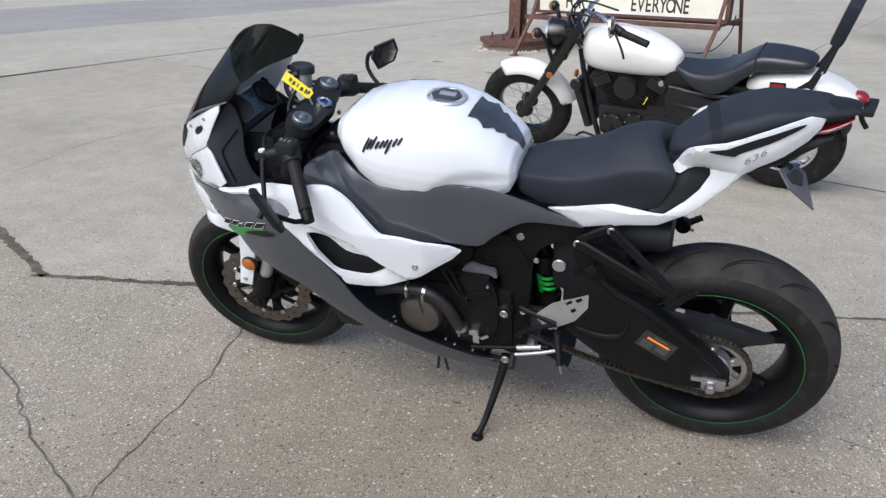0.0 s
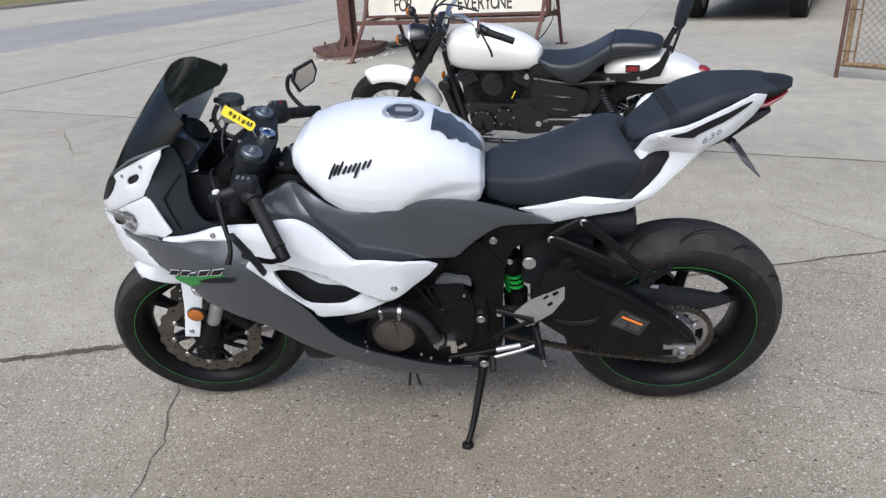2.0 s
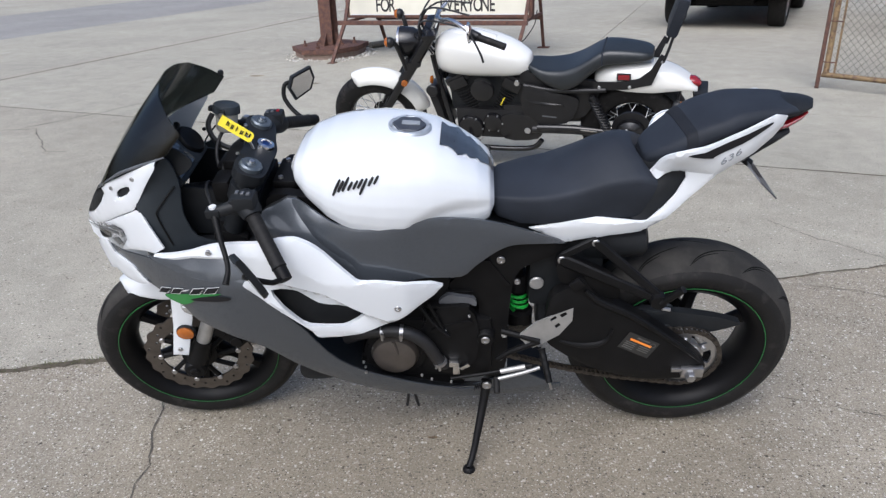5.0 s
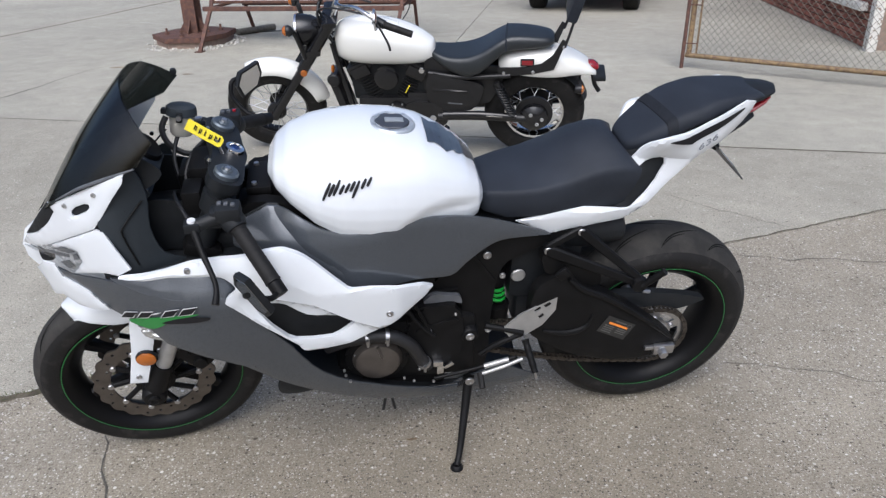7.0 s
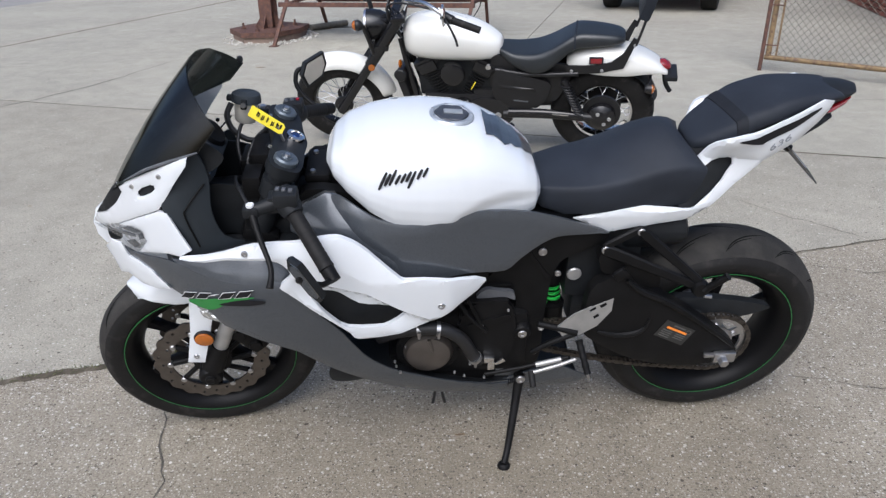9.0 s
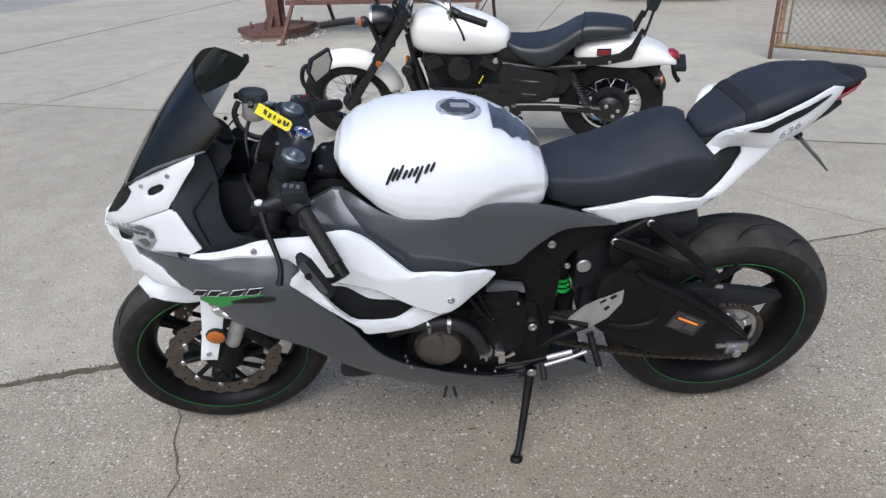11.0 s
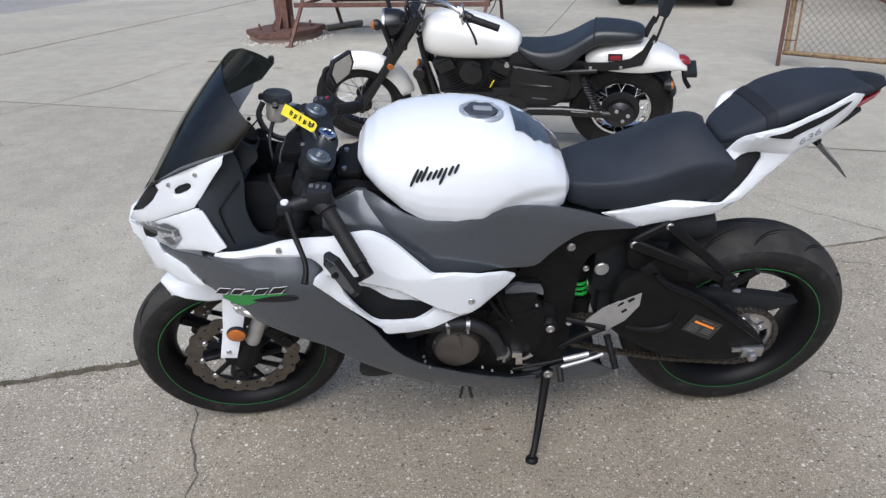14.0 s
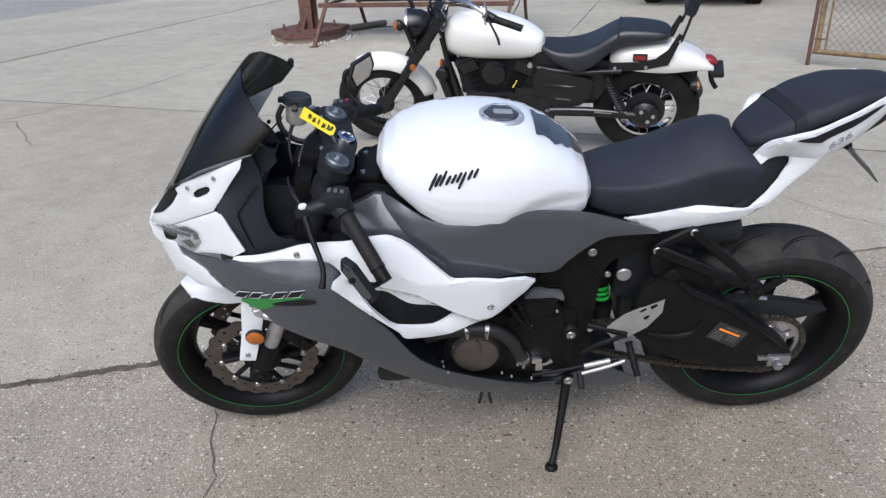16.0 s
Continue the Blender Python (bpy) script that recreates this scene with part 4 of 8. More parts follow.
# ---- bodywork: the flank's surface with the creases of each panel ----
def lower_w(x, z):
    return side(x, z) - 0.62 * max(0, z - interp(x, [-.72, -.69, -.654, -.576, -.498, -.449, -.40], [.752, .741, .726, .710, .708, .690, .650]))
CREASE_A = ([-.68, -.57, -.428, -.352, -.264, -.184, -.10], [.760, .792, .792, .771, .701, .699, .72])
CREASE_B = ([-.43, -.411, -.271, -.189, -.126], [.735, .728, .675, .612, .572])
def cowl_w(x, z):
    w = side(x, z) - 0.32 * max(0, x + 0.075) - 0.26 * max(0, z - interp(x, *CREASE_A))
    under = interp(x, *CREASE_B) - z
    return w - interp(under, [0, 0.014, 0.03, 0.08], [0, 0.014, 0.014, 0]) * interp(x, [-.44, -.40, -.20, -.12], [0, 1, 1, 0.5])
def crease_line(xs, zs, n=40):
    return [(x, interp(x, xs, zs)) for x in np.linspace(xs[0], xs[-1], n)]
def waist_w(x, z):
    return waist(x, z)
def front_w(x, z):
    return waist(x, z) - 0.24 * max(0, z - interp(x, [-.46, -.40, -.333, -.28, -.197], [.80, .80, .79, .77, .722]))
CREASE_T = ([.227, .40, .49, .54, .575, .61, .651, .70, .80], [.764, .785, .800, .87, .915, .918, .915, .960, 1.032])
def tail_panel_w(x, z):
    return tail_w(x, z) - 0.20 * max(0, interp(x, *CREASE_T) - z)

pair("nose_cowl", M_WHITE, NOSE, side, "white upper nose cowl", holes=(NOSE_SLOT,), step=0.009, smooth=1)
pair("nose_cheek", M_WHITE, NOSE_LOW, side, "white cheek panel beside the headlight", lift=-0.001, step=0.010, smooth=1)
for s in (-1, 1):
    part("cowl_slot", shell(NOSE_SLOT, side, lift=-0.006, side=s, step=0.008, smooth=1), M_PLASTIC, bike)
    for x, z in ((-0.764, 0.923), (-0.690, 0.962)):
        bolt((x, s * (side(x, z) + 0.003), z), 0.0055, bike, axis=s, mat=M_ALU)
    part("nose_grille", shell(NOSE_GRILLE, side, lift=-0.003, side=s, step=0.007, smooth=1), M_PLASTIC, bike, "black mesh intake on the nose")
    lamp = part("headlight", shell(LAMP, side, lift=0.004, thick=0.002, side=s, step=0.012, smooth=1), M_LENS, bike, "clear angular headlight lens")
    part("headlight_bowl", shell(LAMP, lambda x, z: side(x, z) - 0.010 - 0.04 * abs(x + 0.83), side=s, step=0.012, smooth=1), M_REFL, lamp)
    bm = bmesh.new()
    for k in range(3):
        c = V(-0.850 + 0.030 * k, s * (0.075 + 0.020 * k), 0.772 + 0.003 * k)
        lathe([(0.004, 0.0), (0.010, -s * -0.004), (0.012, s * 0.004)], 14, bm, c)
    part("headlight_bulb", bm, M_STEEL, lamp)
for s in (-1, 1):
    for o in ([(-0.915, 0.757), (-0.850, 0.776), (-0.800, 0.783), (-0.800, 0.776), (-0.850, 0.768)], [(-0.842, 0.786), (-0.806, 0.800), (-0.782, 0.797), (-0.800, 0.788)], [(-0.832, 0.752), (-0.812, 0.740), (-0.796, 0.752), (-0.806, 0.766)], [(-0.790, 0.772), (-0.776, 0.780), (-0.778, 0.794), (-0.790, 0.786)]):
        part("lamp_facet", shell(o, lambda x, z: side(x, z) - 0.006, 0.002, side=s, step=0.02, smooth=1, rim=0.001), M_BRACKET, bike, "dark facet inside the headlight")
pair("chin_cowl", M_WHITE, CHIN, side, "white chin lip under the headlights", lift=0.005, step=0.012, smooth=1)
# centre of the nose, between both flanks
bm = bmesh.new()
secs = []
for x, zl, zh in ((-0.948, 0.70, 0.735), (-0.930, 0.665, 0.775), (-0.90, 0.64, 0.80), (-0.86, 0.635, 0.845), (-0.80, 0.65, 0.91), (-0.74, 0.66, 0.94)):
    row = []
    for j in range(11):
        b = -1 + j * 0.2
        w = max(0.006, side(x, 0.78) - 0.035)
        row.append(V(x - 0.004 * (1 - b * b), w * b, zh - 0.010 * b * b))
    for j in range(11):
        b = 1 - j * 0.2
        w = max(0.006, side(x, 0.68) - 0.040)
        row.append(V(x, w * b, zl))
    secs.append(row)
part("nose_core", rings(bm, secs), M_WHITE, bike, "white centre of the nose")
for s in (-1, 1):
    lean = (lambda x, z: cowl_w(x, z)) if s < 0 else (lambda x, z: cowl_w(x, z) - 1.0 * max(0, z - 0.73))
    part("side_cowl", shell(COWL, lean, 0.010, holes=(DUCT,), lift=0.012, step=0.011, smooth=2, side=s, creases=(crease_line(*CREASE_A), crease_line(*CREASE_B))), M_WHITE, bike, "white creased side cowl with a large air opening", 16)
pair("cowl_shoulder", M_GREY, LOWFACET, lower_w, "graphite grey shoulder of the lower fairing", step=0.012, smooth=1)
pair("lower_cowl", M_GREY, LOWER, lower_w, "graphite grey metallic lower fairing", step=0.022, smooth=2)
pair("cowl_fin", M_PLASTIC, CHINFIN, side, lift=-0.02)
for s in (-1, 1):
    part("decal", shell(GREENPATCH, side, 0.0006, lift=0.0032, side=s, step=0.015, rim=0.0004), M_GREEN_DK, bike, "dark green fading decal")
    part("decal", shell(BLACKPATCH, side, 0.0006, lift=0.0040, side=s, step=0.015, rim=0.0004), M_INK, bike)
    cx, cz = sum(p[0] for p in DUCT) / len(DUCT), sum(p[1] for p in DUCT) / len(DUCT)
    part("air_duct", shell([(cx + (x - cx) * 1.35, cz - 0.02 + (z - cz) * 1.6) for x, z in DUCT], side, lift=-0.030, side=s, step=0.02), M_PLASTIC, bike)
    part("inner_cowl", shell(INNER if s < 0 else [(x, z - 0.11 * min(1, max(0, (x + 0.70) / 0.06))) for x, z in INNER], lambda x, z: 0.165 + 0.02 - 0.50 * max(0, x + 0.66), side=s, step=0.02), M_INNER, bike, "dark grey inner fairing panel")
    part("panel_seam", tube([(x, s * (0.187 - 0.50 * max(0, x + 0.66)), z) for x, z in ((-0.606, 0.930), (-0.648, 0.884), (-0.656, 0.860), (-0.643, 0.776))], 0.0022, 6, 3), M_SATIN, bike)
    for x, z in ((-0.645, 0.915), (-0.625, 0.790)):
        bolt((x, s * (0.183 - 0.50 * max(0, x + 0.66)), z), 0.005, bike, axis=s, mat=M_SATIN)
    for x, z, r in ((-0.527, 0.803, 0.007), (-0.099, 0.612, 0.009)):
        bolt((x, s * (side(x, z) + 0.014), z), r, bike, axis=s)
    bolt((-0.207, s * (side(-0.207, 0.365) + 0.003), 0.365), 0.004, bike, axis=s)
pair("mid_cover_front", M_GREY, MIDFRONT, front_w, "graphite grey front facet beside the tank", step=0.012, smooth=1, rim=0.004)
pair("front_liner", M_PLASTIC, MIDFRONT, front_w, "black liner behind the front facet", lift=-0.012, step=0.02, smooth=1, rim=0.002)
pair("mid_cover", M_GREY, MIDCOVER, waist_w, "graphite grey cover under the tank", step=0.02, rim=0.010)
part("cockpit_floor", box(box(bmesh.new(), (-0.55, 0, 0.742), (0.30, 0.34, 0.012), 0.004), (-0.44, 0, 0.80), (0.012, 0.20, 0.12), 0.004), M_PLASTIC, bike)
# model mark: five slanted strokes, outlined
for s in (-1, 1):
    for i, w in enumerate((0.032, 0.030, 0.012, 0.032, 0.034)):
        x = (-0.706, -0.666, -0.630, -0.608, -0.567)[i]
        z = 0.640 + (x + 0.70) * 0.215
        h = 0.023 if w > 0.02 else 0.005
        zz = z if w > 0.02 else z + 0.010
        def mark(d, lift, mat):
            o = [(x - 0.008 + d, zz + d), (x + w - 0.008 - d, zz + 0.007 + d), (x + w + 0.008 - d * 0.4, zz + h + 0.007 - d), (x + 0.008 + d * 0.6, zz + h - d)]
            part("model_mark", shell(o, side, 0.0005, lift=lift, side=s, smooth=1, step=0.02, rim=0.0003), mat, bike, "silver outlined model mark")
        mark(0.0, 0.0040, M_LIGHTINK)
        if w > 0.02:
            mark(0.0017, 0.0046, M_INK)

bm = bmesh.new()
BX = [-.42, -.387, -.285, -.122, .040, .172, .304]
BZ = [.46, .413, .333, .244, .194, .184, .191]
secs = []
for x in np.linspace(-.41, .29, 15):
    z = interp(x, BX, BZ) + 0.012
    w = side(x, z) - 0.006
    top = [V(x, w * b, z + 0.030 * abs(b) ** 3 - 0.006 * (1 - abs(b))) for b in np.linspace(-1, 1, 11)]
    secs.append(top + [p - V(0, 0, 0.006) for p in top[::-1]])
part("belly_pan", rings(bm, secs), M_PLASTIC, bike, "black belly pan between the lower cowls")

# tank
TX = [-.352, -.335, -.305, -.255, -.20, -.13, -.06, 0.0, .05, .10, .130, .142]
TT = [.930, .955, .975, .991, 1.001, 1.005, 1.000, .985, .960, .926, .896, .868]
TL = [.915, .900, .880, .845, .815, .802, .796, .793, .790, .790, .803, .825]
TW = [.060, .105, .140, .172, .186, .188, .182, .170, .155, .137, .119, .098]
HS = [0, .12, .26, .40, .54, .66, .77, .86, .93, .98, 1.0]
HF = [.965, 1.0, 1.015, 1.005, .97, .925, .86, .77, .64, .42, 0.0]
def tank_point(x, h, s):
    """The tank's skin at a height h of its section, with the scooped knee recess at the back."""
    f = float(np.interp(h, HS, HF))
    zt, zl, w = interp(x, TX, TT), interp(x, TX, TL), interp(x, TX, TW)
    k = min(1, max(0, (interp(x, [-.17, -.10, -.05, 0.0, .05, .10, .142], [-.30, .00, .26, .44, .54, .60, .62]) - h) / 0.26))
    return V(x, s * (w * f - 0.012 * k * k * (3 - 2 * k) * interp(x, [.08, .142], [1, 0.3])), zl + (zt - zl) * h)
bm = bmesh.new()
secs = []
for x in spline([(a, 0) for a in TX], 5):
    hh = list(np.linspace(0, 1, 33))
    secs.append([tank_point(x[0], h, -1) for h in hh] + [tank_point(x[0], h, 1) for h in hh[-2::-1]])
rings(bm, secs, True, True)
tank = part("fuel_tank", bm, M_WHITE, bike, "glossy white fuel tank", 60)
CAPM = Matrix.Translation((-0.062, 0, 0.9955)) @ pose(0, 0, 0, 0, 5)
ring = part("filler_ring", lathe([(0.040, 0.003), (0.042, 0.0055), (0.050, 0.0050), (0.0535, 0.001), (0.0535, -0.008), (0.040, -0.008)], 40, axis="z", closed=True), M_RING, tank, "pale metal filler ring")
ring.matrix_local = CAPM
bm = bmesh.new()
secs = []
for rr, zz in ((0.0385, -0.002), (0.0385, 0.0055), (0.0365, 0.0075), (0.020, 0.0082)):
    secs.append([V((rr + (0.0022 if rr > 0.03 else 0) * math.cos(6 * a)) * math.cos(a), (rr + (0.0022 if rr > 0.03 else 0) * math.cos(6 * a)) * math.sin(a), zz) for a in np.linspace(0, 2 * math.pi, 48, endpoint=False)])
cap = part("filler_cap", rings(bm, secs), M_CAP, tank, "dark grey locking filler cap")
cap.matrix_local = CAPM
bm = bmesh.new()
box(bm, (0.004, 0, 0.0085), (0.044, 0.020, 0.005), 0.002)
part("cap_latch", bm, M_GREYINK, cap)
for i in range(7):
    a = 2 * math.pi * i / 7
    part("ring_bolt", lathe([(0.001, 0.0085), (0.003, 0.0085), (0.0032, 0.006)], 8, centre=(0.047 * math.cos(a), 0.047 * math.sin(a), -0.002), axis="z"), M_STEEL, ring)

def on_tank(x, lat):
    """Height of the tank's skin at a lateral distance from its middle."""
    best = min(np.linspace(0.30, 1, 90), key=lambda h: abs(abs(tank_point(x, h, 1).y) - abs(lat)))
    return tank_point(x, best, 1 if lat > 0 else -1)
# script on the tank's flank: slanted brush strokes that follow the skin
def tank_stroke(bm, pts, width, s):
    P = spline(pts, 4)
    prev = None
    for i, p in enumerate(P):
        d = (P[min(i + 1, len(P) - 1)] - P[max(i - 1, 0)]).normalized()
        n = Vector((-d.y, d.x)) * width * (0.45 + 0.55 * math.sin(math.pi * (0.1 + 0.8 * i / (len(P) - 1))))
        row = []
        for q in (p + n, p - n):
            zt, zl = interp(q.x, TX, TT), interp(q.x, TX, TL)
            b = tank_point(q.x, (q.y - zl) / (zt - zl), s)
            row.append(bm.verts.new(b + V(0, s * 0.0022, 0.0012)))
        if prev:
            bm.faces.new((prev[0], prev[1], row[1], row[0]))
        prev = row
for s in (-1, 1):
    u = lambda a, b: (-0.228 + 0.102 * a + 0.012 * b, 0.916 + 0.020 * a + 0.029 * b)
    for a, lo, hi, w in ((0.0, -0.25, 1.0, 0.0033), (0.10, 0.0, 0.85, 0.0037), (0.20, 0.0, 1.05, 0.0033), (0.33, 0.0, 0.62, 0.0035), (0.45, 0.0, 0.62, 0.0033), (0.56, 0.0, 0.66, 0.0035), (0.66, -0.55, 0.62, 0.0033), (0.80, 0.0, 0.62, 0.0035), (0.92, 0.05, 0.62, 0.0033)):
        bm = bmesh.new()
        tank_stroke(bm, [u(a, lo), u(a + 0.02, (lo + hi) / 2), u(a + 0.045, hi)], w, s)
        part("script_stroke", bm, M_INK, tank, "slanted black brush stroke")
# printed pad at the back of the tank
bm = bmesh.new()
PADX = np.linspace(0.012, 0.140, 44)
rows_ = []
for k, x in enumerate(PADX):
    w = interp(x, [.012, .030, .044, .054, .066, .074, .082, .092, .100, .107, .120, .140], [.064, .052, .060, .074, .058, .045, .056, .046, .035, .042, .029, .016])
    row = []
    for j in range(9):
        lat = w * (-1 + j / 4)
        p = on_tank(x, lat if abs(lat) > 1e-4 else 1e-4)
        row.append(V(p.x, lat, p.z) + V(0.0012, 0, 0.0012))
    rows_.append(row)
rings(bm, rows_, False, False)
part("tank_pad", bm, M_SMOKE_GREY, tank, "dark grey printed tank pad with a ragged edge")
for s in (-1, 1):
    part("warning_label", plate([(-0.0, 0.0), (0.02, 0.0), (0.02, 0.014), (0, 0.014)], 0, 0.0004), M_LIGHTINK, tank).matrix_local = Matrix.Translation(on_tank(-0.205, s * 0.105) + V(0, 0, 0.0015)) @ pose(0, 0, 0, -58 if s < 0 else 58, 0, 0)

# seats
def loft_seat(stations, n=18):
    """A padded seat: x, top, lower edge, half width, crown, and how far its flanks sweep back."""
    secs = []
    for x, zt, zl, w, crown, *rest in stations:
        sweep = rest[0] if rest else 0.0
        row = []
        for j in range(n + 1):
            b = -1 + 2 * j / n
            k = abs(b)
            z = zt - crown * k ** 2 - (zt - zl - crown) * max(0, (k - 0.62) / 0.38) ** 1.5
            row.append(V(x + sweep * k * k, w * math.sin(b * math.pi / 2), z))
        row += [V(x + sweep, w * 0.9, zl - 0.012), V(x + sweep, -w * 0.9, zl - 0.012)]
        secs.append(row)
    return rings(bmesh.new(), secs)
# rider seat: a dished top that rises to a hump, straight flanks, and a rear edge notched in the middle
SEAT_X = [.128, .150, .20, .26, .32, .37, .41, .438, .460, .474]
SEAT_T = [.835, .848, .857, .870, .900, .932, .949, .955, .953, .946]
SEAT_L = [.800, .785, .776, .780, .790, .797, .800, .800, .803, .808]
SEAT_W = [.055, .086, .106, .117, .124, .127, .128, .127, .125, .123]
SEAT_C = [.006, .007, .009, .013, .022, .032, .040, .045, .048, .049]
secs = []
for xs, _ in spline([(a, 0) for a in SEAT_X], 3):
    f = (xs - .128) / (.474 - .128)
    zt, zl, w, c = (interp(xs, SEAT_X, q) for q in (SEAT_T, SEAT_L, SEAT_W, SEAT_C))
    half = []
    for k in np.linspace(0, 0.90, 10):
        half.append((.128 + f * (.346 + 0.048 * k * k), w * k * 0.97, zt - c * k * k))
    xe, ze = .128 + f * (.346 + 0.046), zt - c * 0.97
    half += [(xe, w * 0.945, ze + c * 0.04), (xe, w * 0.985, ze - 0.004), (xe - 0.002 * f, w * 1.0, ze - 0.014)]
    for g in (0.3, 0.6, 0.85, 1.0):
        half.append((xe - f * 0.032 * g, w * (1.0 + 0.02 * math.sin(math.pi * g) - 0.05 * g * g), (ze - 0.014) * (1 - g) + zl * g))
    half.append((xe - f * 0.034, w * 0.80, zl - 0.006))
    secs.append([V(x, -y, z) for x, y, z in half[:0:-1]] + [V(x, y, z) for x, y, z in half])
part("rider_seat", rings(bmesh.new(), secs), M_SEAT, bike, "black vinyl rider seat with a raised rear", 50)
st = spline([(.496, .928, .921, .034, .002), (.501, .935, .921, .048, .003), (.510, .943, .926, .058, .003), (.528, .957, .937, .070, .004), (.562, .983, .955, .083, .006), (.592, 1.004, .968, .091, .008), (.622, 1.021, .985, .095, .009), (.66, 1.034, 1.002, .094, .009), (.70, 1.046, 1.012, .086, .008), (.77, 1.049, 1.030, .070, .006),
             (.815, 1.048, 1.038, .058, .005), (.832, 1.040, 1.034, .048, .004)], 3)
pillion = part("pillion_seat", loft_seat(st), M_SEAT, bike, "black vinyl pillion seat with a strap", 70)
def pillion_at(x, b, up):
    """A point of the pillion seat's top: x along it, b from -1 to 1 across it."""
    zt, zl, w, crown = (interp(x, [p[0] for p in st], [p[q] for p in st]) for q in (1, 2, 3, 4))
    k = abs(b)
    z = zt - crown * k ** 2 - (zt - zl - crown) * max(0, (k - 0.62) / 0.38) ** 1.5
    return V(x, (w + up) * math.sin(b * math.pi / 2), z + up)
secs = [[pillion_at(x + 0.006 - 0.010 * b, b, up) for x, up in ((.5670, -0.004), (.5675, 0.0022), (.5780, 0.0028), (.5885, 0.0022), (.5890, -0.004))] for b in np.linspace(-1, 1, 29)]
part("seat_strap", rings(bmesh.new(), secs), M_STRAP, pillion, "flat black strap across the seat")
part("seat_base", loft_seat([(.494, .915, .870, .050, .004), (.520, .932, .884, .064, .005), (.560, .955, .910, .078, .006), (.610, .975, .935, .085, .006)]), M_PLASTIC, bike)
for s in (-1, 1):
    part("tail_panel", shell(TAILPANEL, tail_panel_w, side=s, step=0.011, rim=0.006, smooth=1, creases=(crease_line(*CREASE_T),)), M_WHITE, bike, "white creased tail panel", 14)
for s in (-1, 1):
    # Black stripe whose outline also paints the shade of the panel's recess.
    part("tail_stripe", shell(TAIL_STRIPE_SHADE, tail_w, 0.0006, lift=0.003, side=s, step=0.02, rim=0.0004), M_INK, bike)
    part("seat_side_cover", shell(SIDEBLACK, tail_panel_w, lift=-0.012, side=s, step=0.02, smooth=1), M_PLASTIC, bike)
    t = letters("636", 0.025, M_NUMBER, bike, pose(0.674, s * (tail_w(0.674, 0.955) + 0.0065), 0.955, 90, -37 if s < 0 else 37, 0 if s < 0 else 180), "number_mark", "grey number on the tail", shear=0.35, depth=0.0012, bold=-0.0003)
    t.matrix_basis = t.matrix_basis @ Matrix.Diagonal((1.45, 0.74, 1, 1))
    # the panel's white shoulder, folded inwards under the pillion seat
    secs = []
    for x, z in ((0.509, 0.893), (0.520, 0.913), (0.530, 0.936), (0.540, 0.952), (0.552, 0.963), (0.568, 0.969), (0.590, 0.974), (0.615, 0.979), (0.643, 0.990), (0.690, 1.010)):
        y = tail_panel_w(x, z) - 0.002
        secs.append([V(x, s * y, z), V(x + 0.002, s * (y - 0.008), z - 0.002), V(x + 0.006, s * (y - 0.030), z - 0.022), V(x + 0.006, s * (y - 0.032), z - 0.027), V(x + 0.002, s * (y - 0.008), z - 0.010), V(x, s * y, z - 0.008)])
    part("tail_shoulder", rings(bmesh.new(), secs), M_WHITE, bike)
# tail core, tail tip, lamp
st = [(.30, .80, .755, .070), (.42, .85, .785, .085), (.50, .885, .80, .052), (.62, .950, .87, .050), (.72, 1.000, .945, .046), (.80, 1.020, .995, .036), (.85, 1.030, 1.01, .028)]
secs = [[V(x, w * math.cos(a), (zt + zl) / 2 + (zt - zl) / 2 * math.sin(a)) for a in np.linspace(0, 2 * math.pi, 20, endpoint=False)] for x, zt, zl, w in st]
part("tail_core", rings(bmesh.new(), secs), M_PLASTIC, bike)
st = [(.79, 1.046, 1.010, .060), (.825, 1.052, 1.012, .054), (.858, 1.050, 1.022, .044), (.876, 1.046, 1.032, .034)]
secs = [[V(x + 0.012 * abs(math.cos(a)) * -1, w * math.cos(a), (zt + zl) / 2 + (zt - zl) / 2 * math.sin(a)) for a in np.linspace(0, 2 * math.pi, 24, endpoint=False)] for x, zt, zl, w in st]
part("tail_tip", rings(bmesh.new(), secs), M_PLASTIC, bike, "grey-black tail tip")
st = [(.775, 1.000, .975, .046), (.815, 1.010, .982, .044), (.846, 1.022, 1.002, .037), (.860, 1.028, 1.018, .030)]
secs = [[V(x, w * math.cos(a), (zt + zl) / 2 + (zt - zl) / 2 * math.sin(a)) for a in np.linspace(0, 2 * math.pi, 24, endpoint=False)] for x, zt, zl, w in st]
part("tail_light", rings(bmesh.new(), secs), M_RED, bike, "red tail light under the tail tip")
st = [(.55, .870, .800, .06), (.65, .925, .860, .060), (.74, .970, .895, .05), (.80, .985, .945, .045), (.83, .985, .965, .03)]
secs = [[V(x, w * math.cos(a), (zt + zl) / 2 + (zt - zl) / 2 * math.sin(a)) for a in np.linspace(0, 2 * math.pi, 16, endpoint=False)] for x, zt, zl, w in st]
part("undertail", rings(bmesh.new(), secs), M_PLASTIC, bike)
# number-plate bracket: thin bent arrow-shaped sheet hanging skewed behind the tail
BRK = Matrix.Translation((0.770, 0, 0.878)) @ pose(0, 0, 0, 0, -42.9)
pb = part("plate_bracket", plate([(-0.083, 0.056), (0.020, 0.004), (0.055, -0.015), (0.068, -0.057), (-0.080, -0.072), (-0.117, 0.021)], 0, 0.003, bevel=0.001), M_BRACKET, bike, "bent grey number plate bracket without a plate")
pb.matrix_local = BRK @ pose(0, 0, 0, 0, 0, 90)
